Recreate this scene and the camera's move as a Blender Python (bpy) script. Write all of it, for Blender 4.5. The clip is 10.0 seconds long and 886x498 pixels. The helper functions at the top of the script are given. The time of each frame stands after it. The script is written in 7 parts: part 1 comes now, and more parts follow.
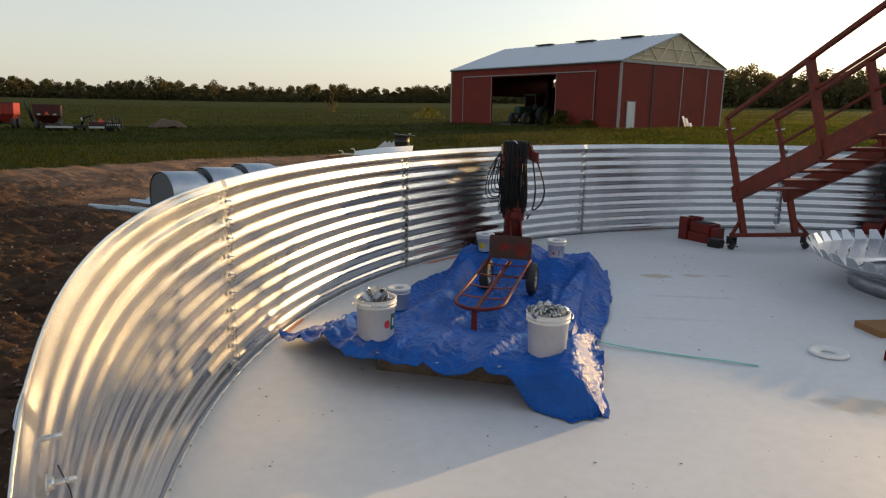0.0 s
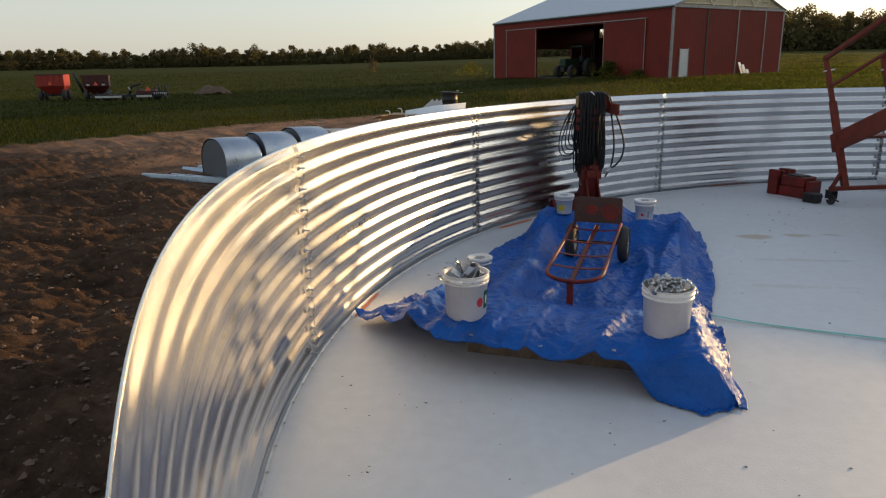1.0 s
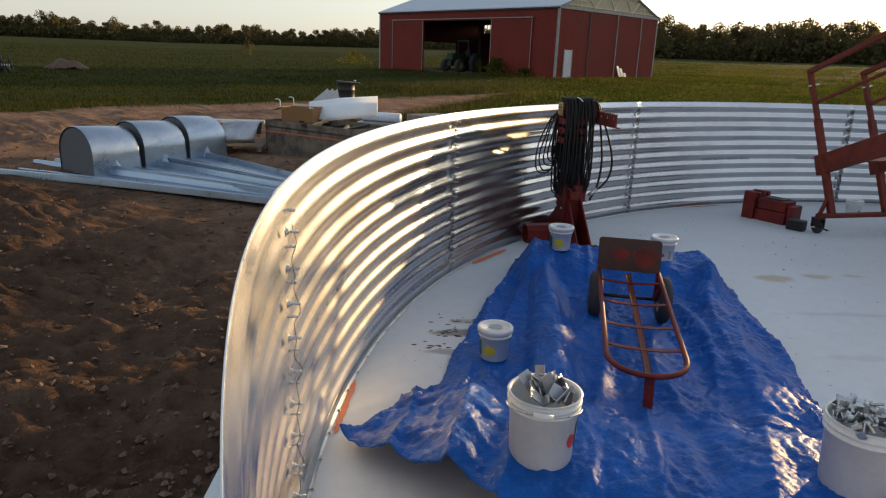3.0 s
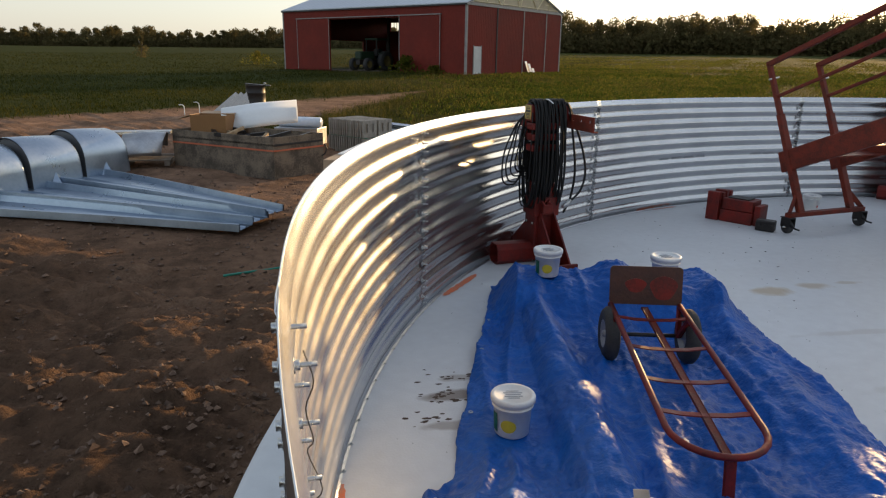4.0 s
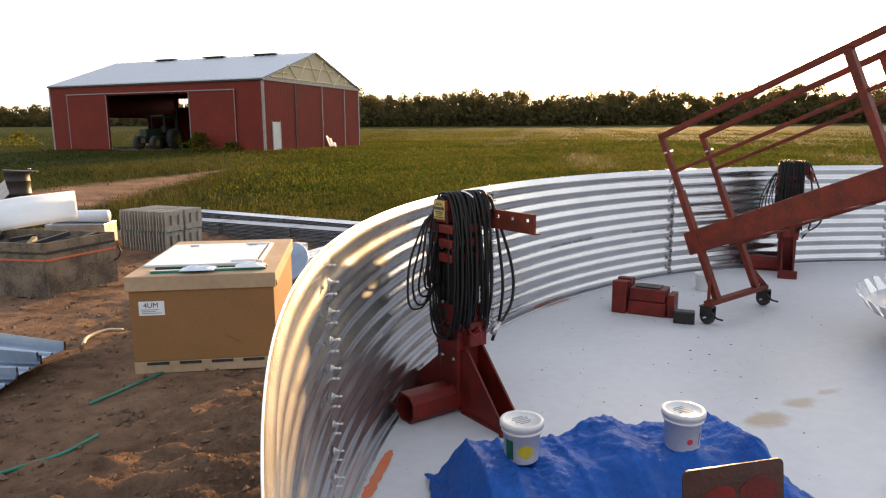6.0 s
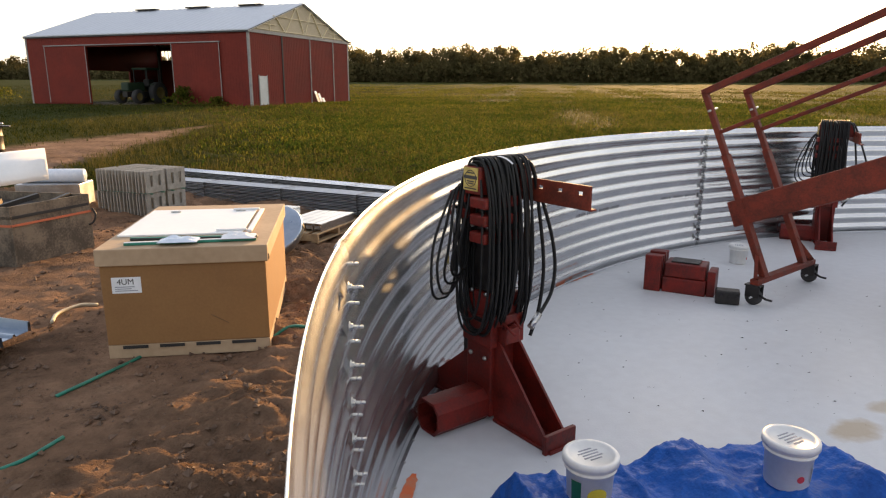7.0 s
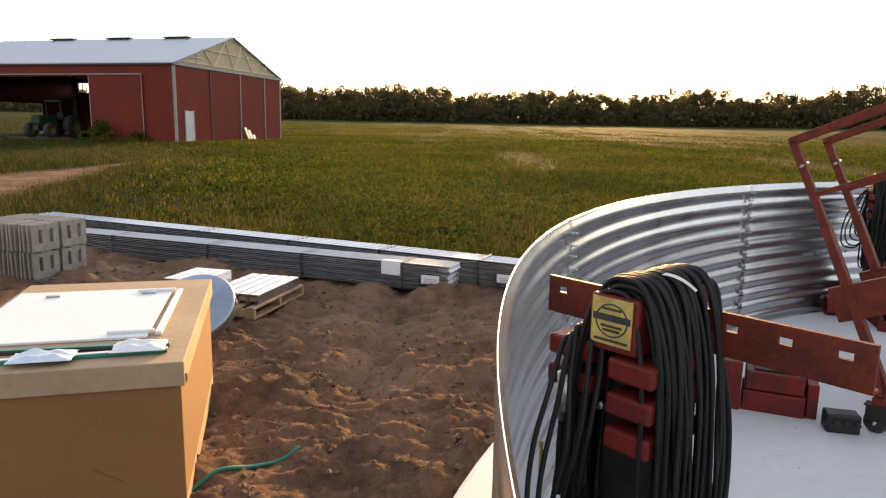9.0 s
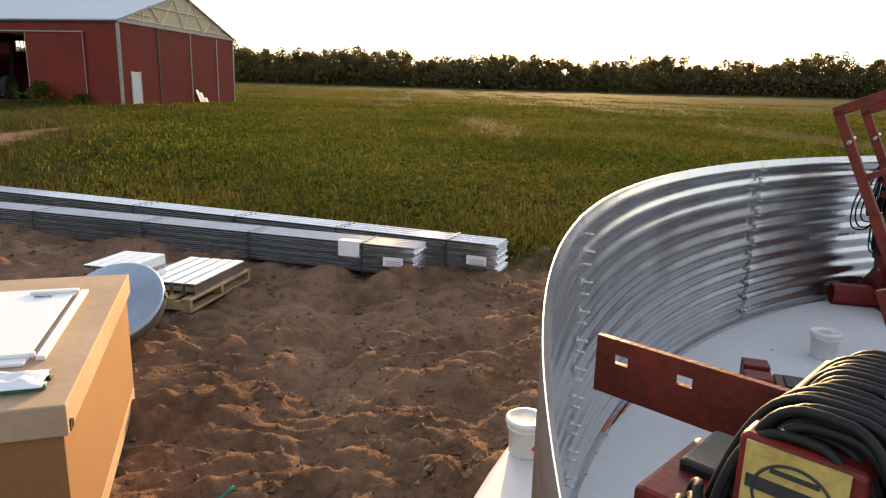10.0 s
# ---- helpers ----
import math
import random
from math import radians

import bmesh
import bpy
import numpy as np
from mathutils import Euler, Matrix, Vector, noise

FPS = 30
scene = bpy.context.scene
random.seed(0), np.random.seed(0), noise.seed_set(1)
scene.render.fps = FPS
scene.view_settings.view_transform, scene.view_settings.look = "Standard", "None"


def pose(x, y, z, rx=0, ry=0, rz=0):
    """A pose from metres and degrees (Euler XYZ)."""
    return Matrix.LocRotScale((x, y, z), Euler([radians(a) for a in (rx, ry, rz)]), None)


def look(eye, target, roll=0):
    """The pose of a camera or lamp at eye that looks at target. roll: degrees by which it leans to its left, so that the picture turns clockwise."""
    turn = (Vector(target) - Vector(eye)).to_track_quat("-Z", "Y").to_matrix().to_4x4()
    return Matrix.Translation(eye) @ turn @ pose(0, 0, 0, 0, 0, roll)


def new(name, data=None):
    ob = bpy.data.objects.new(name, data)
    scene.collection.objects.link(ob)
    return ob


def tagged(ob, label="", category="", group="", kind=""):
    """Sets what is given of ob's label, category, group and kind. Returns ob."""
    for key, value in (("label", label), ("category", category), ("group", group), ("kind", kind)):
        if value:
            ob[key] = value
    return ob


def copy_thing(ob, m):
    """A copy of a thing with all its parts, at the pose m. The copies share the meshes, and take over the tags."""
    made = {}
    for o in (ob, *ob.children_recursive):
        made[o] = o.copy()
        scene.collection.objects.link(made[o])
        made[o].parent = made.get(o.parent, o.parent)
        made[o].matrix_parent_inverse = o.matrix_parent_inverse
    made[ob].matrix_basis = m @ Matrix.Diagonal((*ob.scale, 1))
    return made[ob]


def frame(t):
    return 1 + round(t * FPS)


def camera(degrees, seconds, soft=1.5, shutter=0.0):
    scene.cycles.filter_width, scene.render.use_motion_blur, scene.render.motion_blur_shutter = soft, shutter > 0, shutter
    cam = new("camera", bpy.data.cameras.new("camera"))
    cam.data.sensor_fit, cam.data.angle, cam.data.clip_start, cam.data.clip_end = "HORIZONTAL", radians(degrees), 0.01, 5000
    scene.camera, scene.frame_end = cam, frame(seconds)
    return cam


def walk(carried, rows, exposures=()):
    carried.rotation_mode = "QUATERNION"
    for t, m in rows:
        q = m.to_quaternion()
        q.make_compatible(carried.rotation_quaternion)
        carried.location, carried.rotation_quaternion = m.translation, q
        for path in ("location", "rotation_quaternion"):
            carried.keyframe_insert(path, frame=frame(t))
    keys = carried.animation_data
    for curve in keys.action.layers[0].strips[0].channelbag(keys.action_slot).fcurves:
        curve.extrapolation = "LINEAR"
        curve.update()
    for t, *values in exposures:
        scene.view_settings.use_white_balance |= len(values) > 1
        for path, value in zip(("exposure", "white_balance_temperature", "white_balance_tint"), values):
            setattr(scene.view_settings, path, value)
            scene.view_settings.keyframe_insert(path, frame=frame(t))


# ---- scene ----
cam = camera(67.1, 10.0, soft=1.2)
PATH = [
    (0, (0.354, 0.279, 1.503), (0.202, 2.232, 1.097), 0.9),
    (0.5, (0.227, 0.402, 1.488), (-0.018, 2.327, 1.004), 6.0),
    (1, (0.045, 0.69, 1.459), (-0.234, 2.6, 0.935), -1.3),
    (1.5, (-0.17, 0.941, 1.452), (-0.184, 2.887, 0.991), 2.2),
    (2, (-0.361, 1.216, 1.482), (-0.128, 3.143, 1.002), 4.4),
    (2.5, (-0.594, 1.624, 1.473), (-0.476, 3.551, 0.954), 0.6),
    (2.7, (-0.654, 1.782, 1.466), (-0.58, 3.705, 0.922), 2.1),
    (4, (-1.033, 2.77, 1.469), (-0.695, 4.664, 0.921), 0.9),
    (4.5, (-1.07, 3.184, 1.465), (-0.481, 5.021, 0.934), 1.6),
    (5, (-1.147, 3.537, 1.464), (-0.431, 5.332, 0.951), 2.6),
    (5.5, (-1.117, 3.958, 1.477), (-0.425, 5.732, 0.867), -1.2),
    (6, (-1.14, 4.37, 1.502), (-0.248, 6.128, 1.161), -0.3),
    (6.2, (-1.154, 4.458, 1.499), (-0.214, 6.187, 1.14), 2.7),
    (7.3, (-0.984, 5.278, 1.467), (-0.052, 6.977, 0.973), -1.4),
    (7.5, (-0.985, 5.441, 1.461), (0.019, 7.094, 0.951), -0.6),
    (8, (-0.892, 5.812, 1.461), (0.21, 7.392, 0.921), 2.4),
    (8.5, (-0.738, 6.183, 1.474), (0.303, 7.805, 0.94), -2.3),
    (9, (-0.615, 6.559, 1.492), (0.48, 8.195, 1.14), 1.1),
    (9.5, (-0.447, 6.893, 1.468), (0.728, 8.453, 1.038), 1.8),
    (10, (-0.219, 7.209, 1.489), (0.961, 8.76, 1.04), 1.6),
]
walk(cam, [(t, look(eye, target, roll)) for t, eye, target, roll in PATH],
     [(0, 1.02, 6150, 7), (1.0, 0.94, 6000, 7), (2.5, 1.02, 5850, 7), (4.5, 1.30, 6150, 9), (5.5, 1.80, 6500, 12), (6.0, 1.92, 6600, 13), (7.5, 1.75, 6650, 13), (8.5, 1.84, 6650, 13), (10, 1.80, 6350, 11)])

# ---------------------------------------------------------------- world, sun
SUN_AZ, SUN_EL = 43.0, 9.0          # degrees from +x towards +y, and above the horizon
world = bpy.data.worlds.new("evening_sky")
scene.world = world
world.use_nodes = True
wn = world.node_tree.nodes
sky = wn.new("ShaderNodeTexSky")
sky.sky_type = "NISHITA"
sky.sun_disc = False
sky.sun_elevation = radians(SUN_EL)
sky.sun_rotation = radians(90 - SUN_AZ)
sky.air_density, sky.dust_density, sky.ozone_density = 1.0, 1.6, 1.5
wn["Background"].inputs["Strength"].default_value = 0.147
haze = wn.new("ShaderNodeHueSaturation")      # summer evening haze takes much of the colour out of the sky
haze.inputs["Saturation"].default_value = 0.86
world.node_tree.links.new(sky.outputs[0], haze.inputs["Color"])
veil = wn.new("ShaderNodeMix")                # and lays a warm grey veil over it, thick at the horizon, thin overhead
veil.data_type = "RGBA"
veil.inputs["B"].default_value = (2.50, 2.22, 1.93, 1)
up = wn.new("ShaderNodeSeparateXYZ")
tc = wn.new("ShaderNodeTexCoord")
thick = wn.new("ShaderNodeMapRange")
thick.inputs["From Min"].default_value, thick.inputs["From Max"].default_value = 0.0, 0.75
thick.inputs["To Min"].default_value, thick.inputs["To Max"].default_value = 0.70, 0.28
world.node_tree.links.new(tc.outputs["Generated"], up.inputs[0])
world.node_tree.links.new(up.outputs[2], thick.inputs["Value"])
world.node_tree.links.new(thick.outputs[0], veil.inputs["Factor"])
world.node_tree.links.new(haze.outputs[0], veil.inputs["A"])
world.node_tree.links.new(veil.outputs["Result"], wn["Background"].inputs[0])
sun_data = bpy.data.lights.new("sun", "SUN")
sun_data.energy, sun_data.angle, sun_data.color = 2.6, radians(0.9), (1.0, 0.60, 0.24)
sun = new("sun", sun_data)
_to = Vector((math.cos(radians(SUN_AZ)) * math.cos(radians(SUN_EL)), math.sin(radians(SUN_AZ)) * math.cos(radians(SUN_EL)), math.sin(radians(SUN_EL))))
sun.matrix_world = look(_to * 60, (0, 0, 0))


# ---------------------------------------------------------------- materials
def surf(name, col, col2=None, scale=8.0, rough=0.6, rough2=None, metal=0.0, bump=0.0, bscale=60.0, fine=None, world_space=False, spec=0.5, spread=0.18, per_object=0.0):
    """Principled surface: two colours mixed by a broad and a fine noise, uneven roughness and a fine relief."""
    m = bpy.data.materials.new(name)
    m.use_nodes = True
    t = m.node_tree
    n, k = t.nodes, t.links
    b = n["Principled BSDF"]
    b.inputs["Metallic"].default_value = metal
    b.inputs["Specular IOR Level"].default_value = spec
    if world_space:
        co = n.new("ShaderNodeNewGeometry").outputs["Position"]
    else:
        co = n.new("ShaderNodeTexCoord").outputs["Object"]
    col2 = col2 or tuple(c * 0.75 for c in col)
    n1 = n.new("ShaderNodeTexNoise")
    n1.inputs["Scale"].default_value, n1.inputs["Detail"].default_value, n1.inputs["Roughness"].default_value = scale, 6, 0.6
    n2 = n.new("ShaderNodeTexNoise")
    n2.inputs["Scale"].default_value, n2.inputs["Detail"].default_value = fine or scale * 9, 3
    k.new(co, n1.inputs["Vector"]); k.new(co, n2.inputs["Vector"])
    add = n.new("ShaderNodeMath"); add.operation = "MULTIPLY_ADD"
    k.new(n2.outputs["Fac"], add.inputs[0]); add.inputs[1].default_value = 0.45
    k.new(n1.outputs["Fac"], add.inputs[2])
    last = add.outputs[0]
    if per_object:
        oi = n.new("ShaderNodeObjectInfo")
        ma = n.new("ShaderNodeMath"); ma.operation = "MULTIPLY_ADD"
        k.new(oi.outputs["Random"], ma.inputs[0]); ma.inputs[1].default_value = per_object
        k.new(last, ma.inputs[2])
        last = ma.outputs[0]
    rp = n.new("ShaderNodeValToRGB")
    mid = 0.725 + per_object / 2
    rp.color_ramp.elements[0].position, rp.color_ramp.elements[1].position = mid - spread, mid + spread
    rp.color_ramp.elements[0].color, rp.color_ramp.elements[1].color = (*col2, 1), (*col, 1)
    k.new(last, rp.inputs["Fac"])
    k.new(rp.outputs["Color"], b.inputs["Base Color"])
    mr = n.new("ShaderNodeMapRange")
    mr.inputs["From Min"].default_value, mr.inputs["From Max"].default_value = 0.35, 0.7
    mr.inputs["To Min"].default_value, mr.inputs["To Max"].default_value = rough, rough if rough2 is None else rough2
    k.new(n1.outputs["Fac"], mr.inputs["Value"]); k.new(mr.outputs[0], b.inputs["Roughness"])
    if bump:
        n3 = n.new("ShaderNodeTexNoise")
        n3.inputs["Scale"].default_value, n3.inputs["Detail"].default_value = bscale, 4
        k.new(co, n3.inputs["Vector"])
        bp = n.new("ShaderNodeBump")
        bp.inputs["Strength"].default_value, bp.inputs["Distance"].default_value = bump, 0.01
        k.new(n3.outputs["Fac"], bp.inputs["Height"]); k.new(bp.outputs["Normal"], b.inputs["Normal"])
    return m


def galvanised():
    m = surf("galvanised_sheet", (0.66, 0.67, 0.69), (0.56, 0.57, 0.59), 3.0, 0.18, 0.26, 1.0, 0.008, 35, fine=90)
    # the zinc's spangle scatters part of the light widely
    n, k = m.node_tree.nodes, m.node_tree.links
    b = n["Principled BSDF"]
    wide = n.new("ShaderNodeBsdfAnisotropic")
    wide.inputs["Roughness"].default_value = 0.55
    k.new(b.inputs["Base Color"].links[0].from_socket, wide.inputs["Color"])
    mx = n.new("ShaderNodeMixShader")
    mx.inputs[0].default_value = 0.14
    k.new(b.outputs[0], mx.inputs[1]); k.new(wide.outputs[0], mx.inputs[2])
    k.new(mx.outputs[0], n["Material Output"].inputs["Surface"])
    return m


STEEL = galvanised()
STEEL_DULL = surf("weathered_galvanised", (0.50, 0.51, 0.53), (0.36, 0.37, 0.39), 4, 0.34, 0.5, 1.0, 0.05, 40)
# the blue of the reflected sky is painted into this sheet's colour
STEEL_SKY = surf("sky_tinted_roof_sheet", (0.36, 0.42, 0.50), (0.28, 0.34, 0.42), 2.5, 0.26, 0.40, 0.92, 0.03, 30)
BOLT = surf("zinc_bolt", (0.62, 0.62, 0.60), (0.42, 0.42, 0.42), 60, 0.25, 0.4, 1.0)
CONCRETE = surf("pad_concrete", (0.665, 0.68, 0.69), (0.58, 0.59, 0.60), 0.7, 0.42, 0.62, 0, 0.10, 90, fine=14, world_space=True)


def stain_pad(m, spots):
    """Yellowish clay stains and scuffs dried onto the concrete."""
    n, k = m.node_tree.nodes, m.node_tree.links
    b = n["Principled BSDF"]
    src = b.inputs["Base Color"].links[0].from_socket
    geo = n.new("ShaderNodeNewGeometry")
    nz = n.new("ShaderNodeTexNoise")
    nz.inputs["Scale"].default_value, nz.inputs["Detail"].default_value = 7.0, 5
    k.new(geo.outputs["Position"], nz.inputs["Vector"])
    for x, y, rx, ry, col, amount in spots:
        mp = n.new("ShaderNodeVectorMath"); mp.operation = "SUBTRACT"
        k.new(geo.outputs["Position"], mp.inputs[0]); mp.inputs[1].default_value = (x, y, 0)
        dv = n.new("ShaderNodeVectorMath"); dv.operation = "DIVIDE"
        k.new(mp.outputs[0], dv.inputs[0]); dv.inputs[1].default_value = (rx, ry, 1)
        ln = n.new("ShaderNodeVectorMath"); ln.operation = "LENGTH"
        k.new(dv.outputs[0], ln.inputs[0])
        ad = n.new("ShaderNodeMath"); ad.operation = "MULTIPLY_ADD"
        k.new(nz.outputs["Fac"], ad.inputs[0]); ad.inputs[1].default_value = 1.4
        k.new(ln.outputs["Value"], ad.inputs[2])
        mr = n.new("ShaderNodeMapRange")
        mr.inputs["From Min"].default_value, mr.inputs["From Max"].default_value = 1.25, 1.7
        mr.inputs["To Min"].default_value, mr.inputs["To Max"].default_value = amount, 0.0
        k.new(ad.outputs[0], mr.inputs["Value"])
        mx = n.new("ShaderNodeMix"); mx.data_type = "RGBA"
        k.new(mr.outputs[0], mx.inputs["Factor"]); k.new(src, mx.inputs["A"])
        mx.inputs["B"].default_value = (*col, 1)
        src = mx.outputs["Result"]
    k.new(src, b.inputs["Base Color"])


stain_pad(CONCRETE, [(1.90, 6.56, 0.17, 0.09, (0.46, 0.37, 0.25), 0.85), (2.27, 6.63, 0.16, 0.07, (0.46, 0.38, 0.27), 0.75), (2.55, 6.66, 0.12, 0.04, (0.45, 0.39, 0.30), 0.6),
                     (2.33, 3.75, 0.24, 0.14, (0.40, 0.33, 0.24), 0.6), (2.0, 5.85, 0.5, 0.04, (0.46, 0.43, 0.40), 0.4), (1.7, 5.2, 0.4, 0.05, (0.46, 0.44, 0.40), 0.35),
                     (-0.5, 5.45, 0.16, 0.06, (0.16, 0.12, 0.09), 0.8), (-0.42, 5.62, 0.14, 0.04, (0.28, 0.24, 0.2), 0.6), (-0.58, 5.2, 0.12, 0.04, (0.22, 0.18, 0.15), 0.6), (0.6, 2.4, 0.9, 0.3, (0.55, 0.52, 0.48), 0.4)])
CONCRETE_RAW = surf("pad_side_concrete", (0.48, 0.47, 0.44), (0.33, 0.31, 0.28), 3, 0.8, 0.9, 0, 0.3, 60, world_space=True)
RED = surf("worn_red_paint", (0.19, 0.014, 0.008), (0.07, 0.009, 0.006), 9, 0.42, 0.62, 0, 0.12, 70, spec=0.35)
RED_RUST = surf("rusty_red_paint", (0.19, 0.032, 0.017), (0.085, 0.020, 0.012), 11, 0.5, 0.7, 0, 0.2, 80, spec=0.22)
TARP = surf("blue_tarp", (0.009, 0.105, 0.44), (0.004, 0.066, 0.30), 5, 0.40, 0.55, 0, 1.0, 34, fine=120, spec=0.25)
RUBBER = surf("black_rubber", (0.012, 0.012, 0.012), (0.007, 0.007, 0.007), 20, 0.5, 0.65, 0, 0.1, 120, spec=0.3)
TYRE = surf("dusty_tyre", (0.045, 0.042, 0.04), (0.018, 0.018, 0.018), 14, 0.65, 0.85, 0, 0.2, 90)
GREASE = surf("black_greasy_steel", (0.03, 0.026, 0.024), (0.014, 0.012, 0.012), 18, 0.4, 0.6, 0.3, 0.1, 60)
# this brown is set darker to hold the shade on the big carton's front
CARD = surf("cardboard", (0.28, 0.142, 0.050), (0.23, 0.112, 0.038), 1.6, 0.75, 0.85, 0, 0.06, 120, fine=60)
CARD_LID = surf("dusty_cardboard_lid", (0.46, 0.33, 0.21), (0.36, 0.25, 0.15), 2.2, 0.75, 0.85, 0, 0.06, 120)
WHITE_PLASTIC = surf("white_plastic", (0.78, 0.78, 0.76), (0.68, 0.68, 0.66), 6, 0.32, 0.45, 0, 0.02, 50)
PAPER = surf("white_paper", (0.78, 0.79, 0.80), (0.70, 0.71, 0.73), 4, 0.6)
WOOD = surf("pallet_wood", (0.42, 0.30, 0.17), (0.26, 0.17, 0.09), 12, 0.75, 0.85, 0, 0.25, 60)
WOOD_GREY = surf("weathered_grey_wood", (0.19, 0.155, 0.12), (0.085, 0.068, 0.052), 7, 0.8, 0.9, 0, 0.3, 60)
CRATE_WOOD = surf("weathered_plywood", (0.20, 0.155, 0.11), (0.07, 0.055, 0.040), 4, 0.8, 0.9, 0, 0.3, 40, fine=45, spread=0.13)
BARN_RED = surf("barn_red_metal", (0.205, 0.031, 0.020), (0.155, 0.024, 0.016), 0.5, 0.6, 0.7, 0.0, 0.02, 5, spec=0.2)
BARN_ROOF = surf("barn_roof_metal", (0.50, 0.53, 0.57), (0.42, 0.45, 0.49), 0.4, 0.38, 0.5, 0.6, 0.02, 5)
TRIM_GREY = surf("light_trim", (0.32, 0.30, 0.28), (0.24, 0.22, 0.21), 2, 0.5)
DARK = surf("dark_interior", (0.035, 0.032, 0.03), (0.02, 0.018, 0.017), 1, 0.9)
YELLOW = surf("yellow_sign", (0.56, 0.43, 0.12), (0.38, 0.27, 0.07), 24, 0.5)
BLACK_INK = surf("black_print", (0.02, 0.02, 0.02), (0.03, 0.03, 0.03), 20, 0.5)
GREEN_PLASTIC = surf("green_strap", (0.02, 0.22, 0.15), (0.015, 0.15, 0.10), 10, 0.4)
ORANGE_PAINT = surf("orange_marking_paint", (0.72, 0.16, 0.05), (0.60, 0.22, 0.12), 22, 0.6, spread=0.12)


# ---------------------------------------------------------------- building helpers
def part(name, bm, material, parent=None, label="", smooth=False, m=None):
    me = bpy.data.meshes.new(name)
    bm.to_mesh(me)
    bm.free()
    me.materials.append(material)
    if smooth:
        me.shade_smooth()
    ob = new(name, me)
    if parent:
        ob.parent = parent
    if m is not None:
        ob.matrix_basis = m
    if label:
        ob["label"] = label
    return ob


def thing(name, label, category, m=None, group="", kind=""):
    ob = new(name)
    ob.empty_display_size = 0.1
    if m is not None:
        ob.matrix_basis = m
    return tagged(ob, label, category, group, kind)


def box(bm, lo, hi, m=None, bev=0.0):
    lo, hi = Vector(lo), Vector(hi)
    r = bmesh.ops.create_cube(bm, size=1.0)
    vs = r["verts"]
    c, d = (lo + hi) / 2, hi - lo
    for v in vs:
        v.co = Vector((v.co.x * d.x, v.co.y * d.y, v.co.z * d.z)) + c
        if m is not None:
            v.co = m @ v.co
    if bev:
        es = list({e for v in vs for e in v.link_edges})
        bmesh.ops.bevel(bm, geom=es, offset=bev, segments=2, affect="EDGES", profile=0.5)
    return bm


def B(*boxes, m=None, bev=0.0):
    bm = bmesh.new()
    for lo, hi in boxes:
        box(bm, lo, hi, m, bev)
    return bm


def tube(bm, pts, r, seg=10, closed=False, cap=True):
    """A round bar swept along points."""
    pts = [Vector(p) for p in pts]
    n = len(pts)
    rings = []
    up = Vector((0.0123, 0.0, 1.0))
    prev = None
    for i, p in enumerate(pts):
        a = pts[(i - 1) % n] if (closed or i > 0) else p
        b = pts[(i + 1) % n] if (closed or i < n - 1) else p
        d = (b - a).normalized()
        if prev is None:
            s = d.cross(up)
            if s.length < 1e-3:
                s = d.cross(Vector((1, 0, 0)))
        else:
            s = prev - d * prev.dot(d)
        s.normalize()
        prev = s
        w = d.cross(s)
        rr = r[i] if isinstance(r, (list, tuple)) else r
        rings.append([bm.verts.new(p + (s * math.cos(q) + w * math.sin(q)) * rr) for q in [2 * math.pi * j / seg for j in range(seg)]])
    for i in range(n if closed else n - 1):
        a, b = rings[i], rings[(i + 1) % n]
        for j in range(seg):
            f = bm.faces.new((a[j], a[(j + 1) % seg], b[(j + 1) % seg], b[j]))
            f.smooth = True
    if cap and not closed:
        bm.faces.new(list(reversed(rings[0])))
        bm.faces.new(rings[-1])
    return bm


def T(*runs, r=0.01, seg=10):
    bm = bmesh.new()
    for pts in runs:
        tube(bm, pts, r, seg)
    return bm


def lathe(profile, seg=40, m=None, bm=None):
    """Turned shape about z from (radius, z) pairs; an end of radius 0 closes it."""
    bm = bm or bmesh.new()
    rings = []
    for r, z in profile:
        if r < 1e-6:
            rings.append([bm.verts.new((0, 0, z))])
        else:
            rings.append([bm.verts.new((r * math.cos(2 * math.pi * j / seg), r * math.sin(2 * math.pi * j / seg), z)) for j in range(seg)])
    new_verts = [v for ring in rings for v in ring]
    for a, b in zip(rings, rings[1:]):
        for j in range(seg):
            q = (j + 1) % seg
            if len(a) == 1 and len(b) == 1:
                continue
            if len(a) == 1:
                f = bm.faces.new((a[0], b[q], b[j]))
            elif len(b) == 1:
                f = bm.faces.new((a[j], a[q], b[0]))
            else:
                f = bm.faces.new((a[j], a[q], b[q], b[j]))
            f.smooth = True
    if m is not None:
        for v in new_verts:
            v.co = m @ v.co
    return bm


def beam(bm, a, b, w, h, up=(0, 0, 1), bev=0.004):
    """A square bar from a to b: w across, h along up."""
    a, b = Vector(a), Vector(b)
    d = (b - a)
    L = d.length
    x = d.normalized()
    y = Vector(up).cross(x).normalized()
    z = x.cross(y)
    m = Matrix((x, y, z)).transposed().to_4x4()
    m.translation = a
    return box(bm, (0, -w / 2, -h / 2), (L, w / 2, h / 2), m, bev)


def plate(pts, th, m=None, bm=None):
    """A flat plate: outline in x, z, thickness along y."""
    bm = bm or bmesh.new()
    a = [bm.verts.new((x, -th / 2, z)) for x, z in pts]
    b = [bm.verts.new((x, th / 2, z)) for x, z in pts]
    n = len(pts)
    bm.faces.new(a)
    bm.faces.new(list(reversed(b)))
    for i in range(n):
        bm.faces.new((a[(i + 1) % n], a[i], b[i], b[(i + 1) % n]))
    if m is not None:
        for v in a + b:
            v.co = m @ v.co
    bmesh.ops.recalc_face_normals(bm, faces=bm.faces[:])
    return bm


